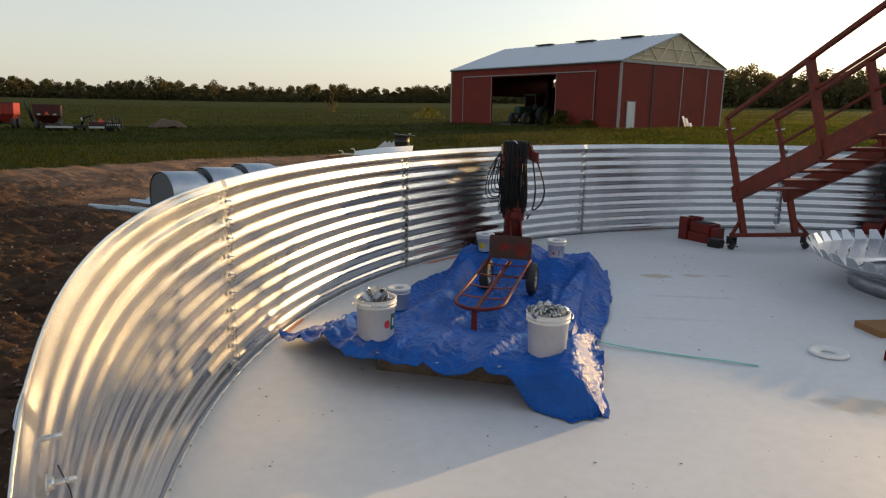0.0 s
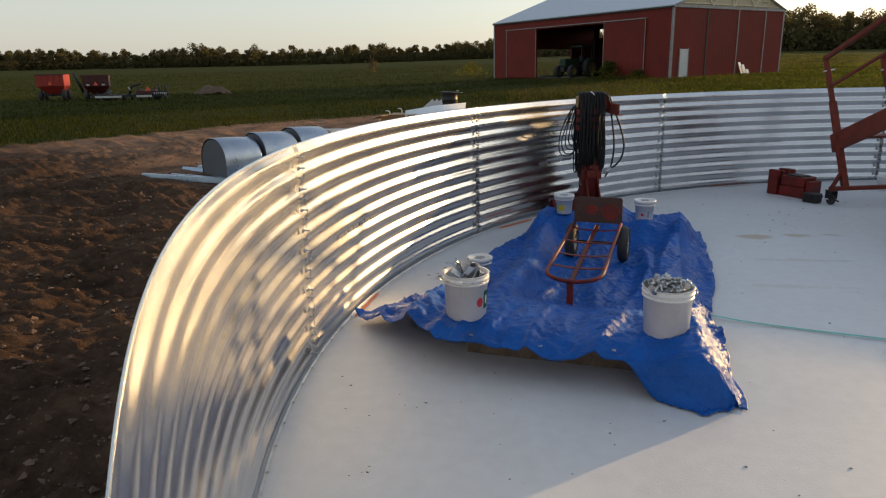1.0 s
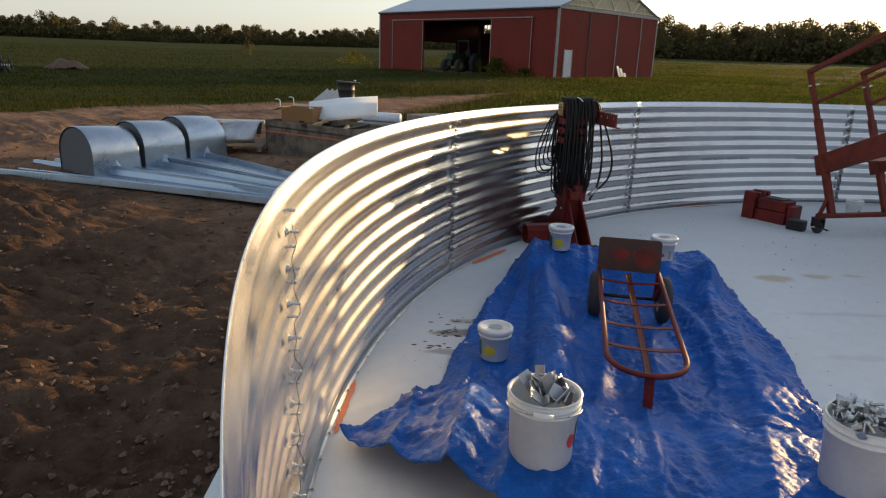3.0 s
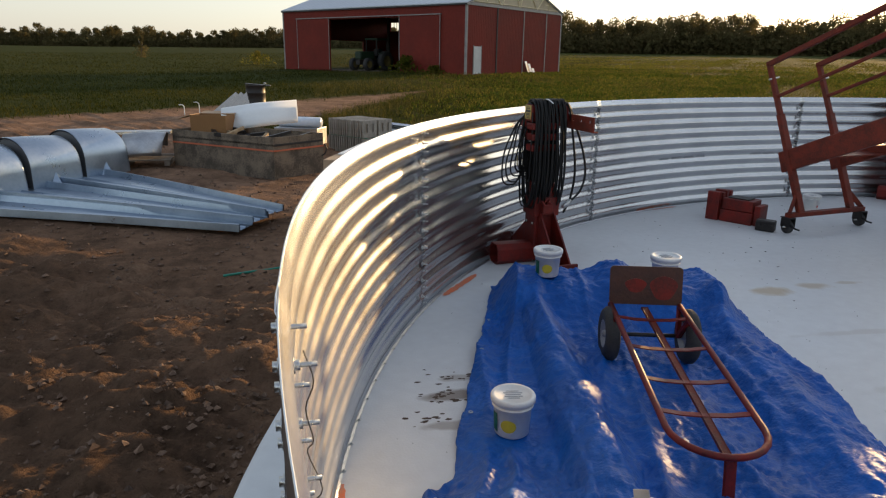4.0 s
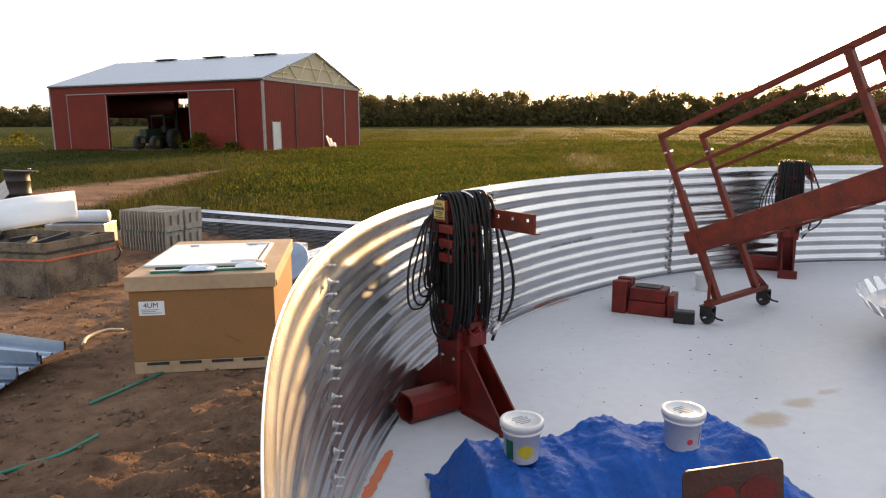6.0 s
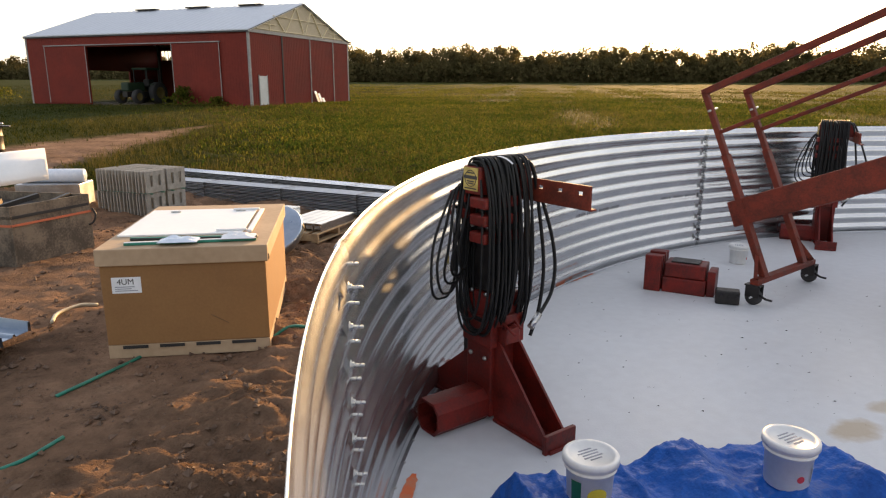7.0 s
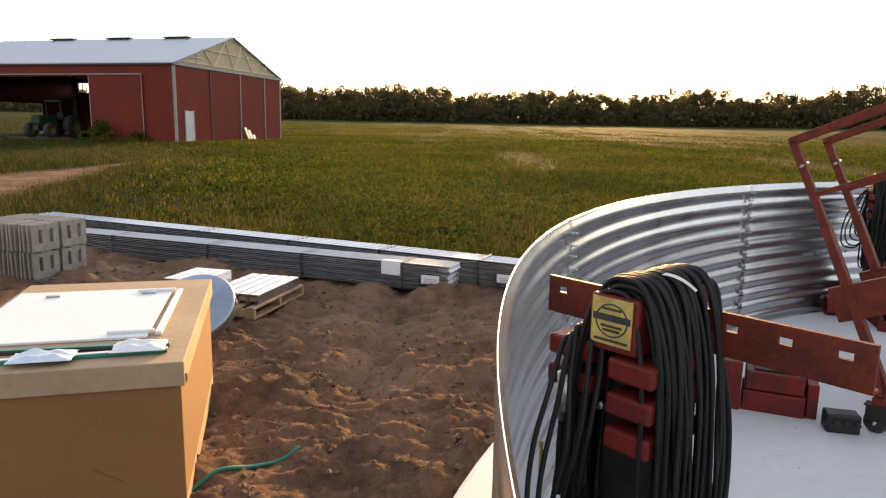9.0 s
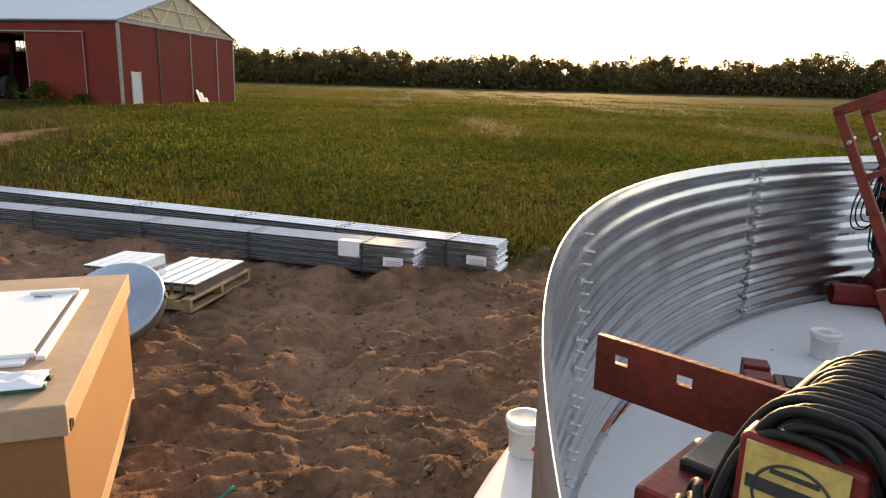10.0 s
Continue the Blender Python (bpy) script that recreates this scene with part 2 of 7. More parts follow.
def mesh_of(name, verts, faces, material, smooth=False):
    me = bpy.data.meshes.new(name)
    me.from_pydata(verts, [], faces)
    me.materials.append(material)
    if smooth:
        me.shade_smooth()
    return new(name, me)


# ---------------------------------------------------------------- the bin: pad and corrugated ring
CX, CY, R, H = 4.38, 4.0, 5.487, 1.118     # a 12-sheet ring, eleven 101.6 mm corrugations high
SEAM0 = 152.2                              # a seam's angle; the others follow every 30 degrees


def around(a, r=R, z=0.0):
    return Vector((CX + r * math.cos(radians(a)), CY + r * math.sin(radians(a)), z))


pad = part("concrete_pad", lathe([(0, 0), (2, 0), (4, 0), (5.3, 0), (5.80, 0), (5.83, -0.012), (5.84, -0.03), (5.84, -0.7)], 180), CONCRETE)
pad.location = (CX, CY, 0)
tagged(pad, "smooth pale grey round concrete foundation pad", "pad", kind="structure")


def corrugated_sheet(a0, a1, lap, seg=44):
    """One rolled sheet of the ring, 3 mm thick, with its end lapped over the next."""
    pitch, amp = 0.1016, 0.0078
    zs = [H * i / 110 for i in range(111)]
    verts, faces = [], []
    n = len(zs)
    for side in (0, 1):
        for i in range(seg + 1):
            a = a0 + (a1 + 1.1 - a0) * i / seg
            off = lap * max(0.0, min(1.0, (a - (a1 - 0.4)) / 0.4))
            for z in zs:
                r = R + amp * math.cos(2 * math.pi * z / pitch) + off + (0.0024 if side else 0.0)
                c, s = math.cos(radians(a)), math.sin(radians(a))
                verts.append((CX + r * c, CY + r * s, z + 0.004 if z > 0 else -0.004))
    base = (seg + 1) * n
    for i in range(seg):
        for j in range(n - 1):
            p = i * n + j
            faces.append((p, p + 1, p + n + 1, p + n))
            q = base + p
            faces.append((q, q + n, q + n + 1, q + 1))
        for j in (0, n - 1):
            p = i * n + j
            f = (p, p + n, base + p + n, base + p)
            faces.append(f if j == 0 else tuple(reversed(f)))
    for i in (0, seg):
        for j in range(n - 1):
            p = i * n + j
            f = (p, base + p, base + p + 1, p + 1)
            faces.append(f if i == 0 else tuple(reversed(f)))
    return verts, faces


ring = thing("bin_wall_ring", "shiny galvanised corrugated steel ring of a grain bin under construction", "bin wall")
sheets = []
for k in range(12):
    a = SEAM0 - 30 * k
    v, f = corrugated_sheet(a - 30, a, 0.0035)
    s = mesh_of("wall_sheet", v, f, STEEL, True)
    s.parent = ring
    sheets.append(s)

# ---------------------------------------------------------------- terrain, one sheet to the horizon
def land(x, y):
    r = math.hypot(x - CX, y - CY)
    west = max(0.0, min(1.0, 2.5 * (0.05 - (x - CX) / max(r, 0.1))))      # the meadow side lies lower
    z = -0.40 + 0.12 * max(0.0, min(1.0, (r - 8.0) / 6.0)) + (0.64 - 0.40 * west) * max(0.0, min(1.0, (r - 15.0) / 40.0))
    z += (0.018 - 0.004 * west) * max(0.0, min(r, 380.0) - 62.0)
    return z


def rough_land(x, y):
    r = math.hypot(x - CX, y - CY)
    z = land(x, y)
    # trodden flat where the roof panels lie
    px, py = x + 1.8, y - 10.1
    q = max(0.0, min(5.6, -0.853 * px + 0.522 * py))
    flat = math.hypot(px + 0.853 * q, py - 0.522 * q)
    w = max(0.0, min(1.0, (26.0 - r) / 8.0))
    w *= max(0.12, min(1.0, (flat - 1.1) / 0.8))
    w *= max(0.25, min(1.0, (math.hypot(x + 2.25, y - 13.9) - 1.7) / 0.9))
    if w > 0:
        p = Vector((x, y, 0.0))
        z += w * (0.08 * noise.noise(p * 0.9) + 0.10 * noise.noise(Vector((x * 1.6 + 7, y * 2.8, 1))) + 0.105 * abs(noise.noise(Vector((x * 3.2 - y, y * 5.5 + x, 3)))) + 0.034 * noise.noise(p * 7.0) + 0.026 * (0.5 - abs(noise.noise(p * 12.0))) + 0.024 * noise.noise(p * 27.0))
        # wheel ruts
        q = 0.83 * x - 0.55 * y
        z -= w * 0.05 * math.exp(-((q + 6.2 + 0.25 * noise.noise(p * 0.5)) / 0.22) ** 2) + w * 0.05 * math.exp(-((q + 4.6 + 0.25 * noise.noise(p * 0.5)) / 0.22) ** 2)
    elif r > 26:
        z += 0.10 * noise.noise(Vector((x, y, 0)) * 0.12)
    return z


angles = [70 + 0.18 * i for i in range(723)]
angles += [200 + 2.5 * i for i in range(1, 92)]
radii = [5.7]
while radii[-1] < 18:
    radii.append(radii[-1] * 1.0048)
while radii[-1] < 3500:
    radii.append(radii[-1] * 1.045)
gv = [(CX + r * math.cos(radians(a)), CY + r * math.sin(radians(a))) for r in radii for a in angles]
gv = [(x, y, rough_land(x, y)) for x, y in gv]
na = len(angles)
gf = [(i * na + j, (i + 1) * na + j, (i + 1) * na + (j + 1) % na, i * na + (j + 1) % na) for i in range(len(radii) - 1) for j in range(na)]


def ground_material():
    """Turned soil near the bin, a worn track, and green growth beyond."""
    m = bpy.data.materials.new("soil_and_field")
    m.use_nodes = True
    n, k = m.node_tree.nodes, m.node_tree.links
    b = n["Principled BSDF"]
    b.inputs["Roughness"].default_value = 0.95
    b.inputs["Specular IOR Level"].default_value = 0.02
    geo = n.new("ShaderNodeNewGeometry")

    def tex(scale, detail=5, rough=0.6):
        t = n.new("ShaderNodeTexNoise")
        t.inputs["Scale"].default_value, t.inputs["Detail"].default_value, t.inputs["Roughness"].default_value = scale, detail, rough
        k.new(geo.outputs["Position"], t.inputs["Vector"])
        return t.outputs["Fac"]

    def ramp(fac, *stops):
        r = n.new("ShaderNodeValToRGB")
        while len(r.color_ramp.elements) < len(stops):
            r.color_ramp.elements.new(0.5)
        for e, (p, c) in zip(r.color_ramp.elements, stops):
            e.position, e.color = p, (*c, 1)
        k.new(fac, r.inputs["Fac"])
        return r.outputs["Color"]

    def mix(fac, a, c):
        x = n.new("ShaderNodeMix")
        x.data_type = "RGBA"
        k.new(fac, x.inputs["Factor"]); k.new(a, x.inputs["A"]); k.new(c, x.inputs["B"])
        return x.outputs["Result"]

    def math_node(op, a, c=0.0, d=0.0):
        x = n.new("ShaderNodeMath")
        x.operation = op
        for i, v in enumerate((a, c, d)):
            if isinstance(v, (int, float)):
                x.inputs[i].default_value = v
            else:
                k.new(v, x.inputs[i])
        return x.outputs[0]

    soil = mix(math_node("MULTIPLY_ADD", tex(38, 3), 1.6, -0.35),
               ramp(tex(1.3), (0.35, (0.085, 0.055, 0.037)), (0.6, (0.215, 0.135, 0.088)), (0.75, (0.32, 0.215, 0.145))),
               ramp(tex(7), (0.3, (0.060, 0.040, 0.028)), (0.7, (0.25, 0.15, 0.095))))
    grass = mix(tex(0.35, 4), ramp(tex(0.06, 6, 0.7), (0.36, (0.024, 0.034, 0.008)), (0.52, (0.040, 0.044, 0.010)), (0.66, (0.056, 0.052, 0.014))),
                ramp(tex(2.5, 5, 0.75), (0.3, (0.020, 0.030, 0.007)), (0.7, (0.058, 0.060, 0.014))))
    sep = n.new("ShaderNodeSeparateXYZ")
    k.new(geo.outputs["Position"], sep.inputs[0])
    x, y = sep.outputs[0], sep.outputs[1]
    # growth begins beyond a ragged line across the yard; a worn track leads out of it
    edge = math_node("MULTIPLY_ADD", math_node("MAXIMUM", x, 0.0), 0.30, y)
    edge = math_node("MULTIPLY_ADD", math_node("MAXIMUM", math_node("SUBTRACT", x, 1.0), 0.0), 0.75, edge)
    left = math_node("MULTIPLY", math_node("MINIMUM", math_node("MAXIMUM", math_node("MULTIPLY", x, -0.2), 0.0), 1.0), 3.4)
    edge = math_node("SUBTRACT", edge, left)
    corner = math_node("MAXIMUM", math_node("SUBTRACT", -10.0, x), 0.0)      # the growth comes closer in the west
    edge = math_node("MULTIPLY_ADD", corner, 1.35, edge)
    edge = math_node("ADD", edge, math_node("MULTIPLY", math_node("SUBTRACT", tex(0.5, 4), 0.5), 4.0))
    # signed distance from the track's line, wider near the yard
    tr = math_node("ABSOLUTE", math_node("SUBTRACT", math_node("MULTIPLY", math_node("SUBTRACT", y, 25.5), 0.50), math_node("MULTIPLY", math_node("ADD", x, 2.0), 0.866)))
    tr = math_node("SUBTRACT", math_node("ADD", tr, math_node("MULTIPLY", tex(0.8, 3), 1.2)), math_node("MAXIMUM", math_node("MULTIPLY", math_node("SUBTRACT", 5.5, x), 0.36), 0.0))
    tr = math_node("MULTIPLY_ADD", corner, 0.6, tr)
    edge = math_node("MINIMUM", edge, math_node("MULTIPLY_ADD", tr, 2.0, 17.4))
    fac = n.new("ShaderNodeMapRange")
    fac.inputs["From Min"].default_value, fac.inputs["From Max"].default_value = 16.8, 18.2
    k.new(edge, fac.inputs["Value"])
    # factor on the soil colour by position: low in the south-west, higher north and east
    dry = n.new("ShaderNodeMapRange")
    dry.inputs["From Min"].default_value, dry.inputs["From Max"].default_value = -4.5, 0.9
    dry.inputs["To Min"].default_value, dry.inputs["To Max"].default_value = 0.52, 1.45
    far_gain = math_node("MULTIPLY", math_node("MAXIMUM", math_node("SUBTRACT", y, 10.5), 0.0), 1.2)
    k.new(math_node("ADD", far_gain, math_node("ADD", math_node("MULTIPLY_ADD", math_node("SUBTRACT", y, 7.0), 0.5, x), math_node("MULTIPLY_ADD", tex(0.9, 4), 3.0, -1.5))), dry.inputs["Value"])
    toned_soil = n.new("ShaderNodeVectorMath")
    toned_soil.operation = "SCALE"
    k.new(soil, toned_soil.inputs[0]); k.new(dry.outputs[0], toned_soil.inputs["Scale"])
    k.new(mix(fac.outputs[0], toned_soil.outputs[0], grass), b.inputs["Base Color"])
    bp = n.new("ShaderNodeBump")
    bp.inputs["Strength"].default_value, bp.inputs["Distance"].default_value = 1.0, 0.045
    k.new(tex(24, 6, 0.7), bp.inputs["Height"])
    k.new(bp.outputs["Normal"], b.inputs["Normal"])
    return m


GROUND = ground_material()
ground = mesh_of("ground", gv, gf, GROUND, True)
tagged(ground, "turned reddish-brown soil yard giving way to a green field", "ground", kind="structure")

# ---------------------------------------------------------------- barn across the field
BARN_Z = 0.30
BL, BW, BE, BA = 21.5, 14.4, 5.25, 7.72
# local x runs along the long side from the near corner, local y across the gable end
_ang = math.atan2(0.748, -0.664)
barn_m = Matrix.Translation((9.75, 54.6, BARN_Z)) @ Matrix.Rotation(_ang, 4, "Z") @ Matrix.Diagonal((1, -1, 1, 1))
barn = thing("barn", "red metal-sided barn with pale metal roof and open sliding door", "barn")


def bpart(name, boxes, mat, parent=barn, label="", bev=0.0):
    bm = B(*boxes, bev=bev)
    for v in bm.verts:
        v.co = barn_m @ v.co
    bmesh.ops.recalc_face_normals(bm, faces=bm.faces[:])
    return part(name, bm, mat, parent, label)


bpart("front_wall", [((0, 0, 0), (6.6, 0.15, BE))], BARN_RED)
bpart("front_wall", [((15.2, 0, 0), (BL, 0.15, BE))], BARN_RED)
bpart("door_header", [((6.6, 0, 4.35), (15.2, 0.15, BE))], BARN_RED)
bpart("gable_wall", [((-0.02, 0.15, 0), (0.13, BW, BE))], BARN_RED)
bpart("back_wall", [((0.13, BW - 0.15, 0), (19.7, BW, BE)), ((21.0, BW - 0.15, 0), (BL, BW, BE)), ((19.7, BW - 0.15, 0), (21.0, BW, 3.95)), ((19.7, BW - 0.15, 4.85), (21.0, BW, BE))], BARN_RED)
bpart("end_wall", [((BL - 0.15, 0.15, 0), (BL, 5.0, BE)), ((BL - 0.15, 10.4, 0), (BL, BW - 0.15, BE)), ((BL - 0.15, 5.0, 2.8), (BL, 10.4, BE))], BARN_RED)


def roof_half(y0, z0, y1, z1):
    bm = bmesh.new()
    n = 70
    t = 0.12
    pr = []
    for i in range(n + 1):
        x = -0.12 + (BL + 0.24) * i / n
        pr.append((x, 0.035 if i % 2 else 0.0))
    top0 = [bm.verts.new((x, y0, z0 + h)) for x, h in pr]
    top1 = [bm.verts.new((x, y1, z1 + h)) for x, h in pr]
    bot0 = [bm.verts.new((x, y0, z0 - t)) for x, h in pr]
    bot1 = [bm.verts.new((x, y1, z1 - t)) for x, h in pr]
    for i in range(n):
        bm.faces.new((top0[i], top0[i + 1], top1[i + 1], top1[i]))
        bm.faces.new((bot0[i], bot1[i], bot1[i + 1], bot0[i + 1]))
        bm.faces.new((top0[i], bot0[i], bot0[i + 1], top0[i + 1]))
        bm.faces.new((top1[i], top1[i + 1], bot1[i + 1], bot1[i]))
    bm.faces.new((top0[0], top1[0], bot1[0], bot0[0]))
    bm.faces.new((top0[n], bot0[n], bot1[n], top1[n]))
    for v in bm.verts:
        v.co = barn_m @ v.co
    bmesh.ops.recalc_face_normals(bm, faces=bm.faces[:])
    return part("roof_slope", bm, BARN_ROOF, barn)


_s = (BA - BE) / (BW / 2)
roof_half(-0.12, BE - 0.12 * _s + 0.05, BW / 2, BA + 0.05)
roof_half(BW + 0.12, BE - 0.12 * _s + 0.05, BW / 2 + 0.001, BA + 0.05)

# ---------------------------------------------------------------- blue tarp over a low stack
def lerp_line(s, knots):
    for (s0, p0), (s1, p1) in zip(knots, knots[1:]):
        if s <= s1:
            q = max(0.0, (s - s0) / (s1 - s0))
            return Vector(p0).lerp(Vector(p1), q)
    return Vector(knots[-1][1])


TOP = 0.205
LF = [(0, (-1.00, 4.30)), (0.25, (-0.62, 4.85)), (0.6, (-0.28, 5.90)), (1, (0.00, 6.78))]
LT = [(0, (-0.46, 3.74)), (0.25, (-0.22, 4.50)), (0.6, (-0.02, 5.70)), (1, (0.13, 6.66))]
RT = [(0, (0.76, 3.52)), (0.25, (0.85, 4.30)), (0.6, (1.06, 5.50)), (1, (1.22, 6.42))]
RF = [(0, (0.95, 3.44)), (0.25, (1.05, 4.45)), (0.6, (1.33, 5.62)), (1, (1.42, 6.45))]


def smooth01(t):
    t = max(0.0, min(1.0, t))
    return t * t * (3 - 2 * t)


def ridge_height(s):
    """The tarp lies on timbers at both ends and sags between them."""
    return 0.055 + (TOP - 0.055) * max(1 - smooth01((s - 0.10) / 0.20), smooth01((s - 0.74) / 0.14))


def tarp_point(s, c):
    """s along the stack (0 near end), c across: 0..1 left skirt, 1..3 top, 3..4 right skirt."""
    lf, lt, rt, rf = (lerp_line(min(s, 1), k) for k in (LF, LT, RT, RF))
    top = ridge_height(s)
    if c < 1:
        p = lf.lerp(lt, c)
        z = top * smooth01(c) ** 0.8
    elif c < 3:
        p = lt.lerp(rt, (c - 1) / 2)
        z = top
    else:
        p = rt.lerp(rf, c - 3)
        z = top * (1 - smooth01(c - 3))
    # boards under both edges hold the tarp up along the stack's sides
    rim = max(math.exp(-((c - 1.12) / 0.26) ** 2), 0.85 * math.exp(-((c - 2.9) / 0.24) ** 2))
    z = max(z, 0.150 * rim * (1 - smooth01((0.10 - s) / 0.1)))
    if s > 1:
        q = (s - 1) / 0.06
        p = p + Vector((0.02, 0.075)) * q
        z *= 1 - smooth01(q)
    mid = math.sin(math.pi * max(0, min(1, (c - 1) / 2))) if 1 < c < 3 else 0
    if s < 0.06:
        q = 1 - s / 0.06
        z -= z * 0.32 * q * q * (0.6 + 0.4 * mid)
        p = p + Vector((0.0, -0.05)) * q * mid
    v = Vector((p.x, p.y, 0))
    big = 0.010 * noise.noise(v * 2.2) + 0.034 * noise.noise(Vector((v.x * 7 - v.y * 1.6, v.y * 1.0, 2))) + 0.030 * (1 - abs(noise.noise(Vector((v.x * 4.2 - v.y * 1.1, v.y * 0.7, 6))))) ** 5
    w1, w2 = v + Vector((0.12 * noise.noise(v * 3), 0.12 * noise.noise(v * 3 + Vector((5, 1, 2))), 0)), v * 1.0
    crease = 0.0150 * (1 - abs(noise.noise(Vector((w1.x * 9 + w1.y * 3, w1.y * 5 - w1.x * 2, 4))))) ** 3
    crease += 0.0095 * (1 - abs(noise.noise(Vector((w1.x * 21 - w1.y * 8, w1.y * 17 + w1.x * 5, 8))))) ** 3
    crease += 0.0030 * (1 - abs(noise.noise(Vector((w1.x * 44, w1.y * 38, 12))))) ** 2
    fold = 1.25 * big + crease - 0.008
    if c < 1 or c > 3:
        e = (1 - c) if c < 1 else (c - 3)
        ruff = (0.034 - 0.020 * smooth01((s - 0.25) / 0.2)) * noise.noise(Vector((s * 15, e * 1.2, 5.5 if c < 1 else 9.5))) + 0.005 * noise.noise(Vector((s * 50, e * 3, 2.5)))
        p = p + (lf - rf).normalized() * ruff * 1.3 * e
        fold += abs(ruff) * 1.0
        if c < 1 and s < 0.3:       # the near corner is bunched into thick folds
            q = smooth01((0.3 - s) / 0.2) * smooth01(e * 2.2)
            fold += q * (0.012 + 0.026 * abs(noise.noise(Vector((s * 20 + e * 3, e * 4.0, 3.3)))) + 0.008 * abs(noise.noise(Vector((s * 60, e * 14, 7.3)))))
    d_p = math.hypot(p.x + 0.34, p.y - 5.04)
    if d_p < 0.2:
        q = smooth01((0.2 - d_p) / 0.11)
        z, fold = z + (0.045 - z) * q, fold * (1 - q)
    z = max(z + fold, 0.006)
    return (p.x, p.y, z)


ns, nc = 330, 230
tv, tf = [], []
for i in range(ns + 1):
    for j in range(nc + 1):
        tv.append(tarp_point(1.06 * i / ns, 4.0 * j / nc))
for i in range(ns):
    for j in range(nc):
        p = i * (nc + 1) + j
        tf.append((p, p + 1, p + nc + 2, p + nc + 1))
tarp = mesh_of("tarp", tv, tf, TARP, True)
so = tarp.modifiers.new("thickness", "SOLIDIFY")
so.thickness, so.offset = 0.003, 1
tagged(tarp, "creased blue plastic tarp draped over a low stack on the pad", "tarp")
# the near corner's slack hangs to the pad and spreads over it
fv, ff = [], []
nu, nw = 60, 36
for i in range(nu + 1):
    q = i / nu
    up_ = Vector(tarp_point(0.0, 2.45 + 1.2 * q))
    dn = Vector((0.64 + 0.295 * q, 3.455 - 0.075 * math.sin(math.pi * min(1, 1.1 * q)), 0.007))
    for k_ in range(nw + 1):
        w_ = k_ / nw
        p = up_.lerp(dn, w_)
        p.z = up_.z * (1 - smooth01(w_ * 1.25)) + 0.007
        p.z += 0.020 * w_ * abs(noise.noise(Vector((q * 9 + w_, w_ * 4, 1.1)))) + 0.008 * abs(noise.noise(Vector((q * 24, w_ * 14, 4.1)))) - 0.004 * (1 - w_)
        p.y += 0.030 * w_ * noise.noise(Vector((q * 7, 2.2, 0.4)))
        fv.append(tuple(p))
for i in range(nu):
    for k_ in range(nw):
        p = i * (nw + 1) + k_
        ff.append((p, p + 1, p + nw + 2, p + nw + 1))
flap = mesh_of("flap", fv, ff, TARP, True)
flap.parent = tarp
so = flap.modifiers.new("thickness", "SOLIDIFY")
so.thickness, so.offset = 0.003, -1
for s_, c_ in [(0.012, 1.3 + 0.55 * i) for i in range(3)] + [(0.16 + 0.2 * i, 3.93) for i in range(4)] + [(0.18 + 0.2 * i, 0.08) for i in range(4)]:
    me_ = lathe([(0.005, 0.001), (0.006, 0.003), (0.009, 0.003), (0.0105, 0.0005)], 16)
    part("eyelet", me_, STEEL_DULL, tarp, "small metal eyelet", True, Matrix.Translation(Vector(tarp_point(s_, c_)) + Vector((0, 0, 0.003))))
for (ax0, ay0), (ax1, ay1) in (((-0.30, 4.02), (0.70, 3.84)), ((0.20, 6.52), (1.10, 6.34))):
    bm = bmesh.new()
    beam(bm, (ax0, ay0, 0.0925), (ax1, ay1, 0.0925), 0.14, 0.185)
    tagged(part("timber", bm, WOOD_GREY), "squared timber lying on the pad under the tarp", "timber", "timbers under the tarp")


# ---------------------------------------------------------------- bin jack
def hang_loop(cx, y, half, top, bottom, n=88, wob=0.0, seed=0, left=None):
    """An elongated coil of hose hung over the jack's head."""
    pts = []
    for i in range(n):
        a = 2 * math.pi * i / n
        ca, sa = math.cos(a), math.sin(a)
        x = cx + (left if left and sa < 0 else half) * (abs(sa) ** 0.62) * (1 if sa > 0 else -1) * (1.0 - 0.12 * ca)
        z = (top + bottom) / 2 + (top - bottom) / 2 * ca
        q = Vector((x * 5, z * 4, seed * 1.7))
        pts.append((x + wob * noise.noise(q), y + wob * noise.noise(q + Vector((9, 2, 4))) + 0.03 * (1 - ca) * (0.3 if seed % 2 else -0.4), z))
    return pts


def side_loop(x, y0, sgn, out, top, bottom, seed, n=64):
    """A slack loop of hose hanging beside the head, swung out across the jack."""
    pts = []
    for i in range(n):
        a = 2 * math.pi * i / n
        ca, sa = math.cos(a), math.sin(a)
        z = (top + bottom) / 2 + (top - bottom) / 2 * ca
        y = y0 + sgn * (out * (0.5 - 0.5 * sa) * (1 - 0.35 * ca) - 0.02) * (1 if sa < 0 else 0.8)
        q = Vector((y * 4, z * 4, seed * 2.3))
        pts.append((x + 0.03 * noise.noise(q) - 0.03 * sa, y + 0.02 * noise.noise(q + Vector((3, 7, 1))), z))
    return pts


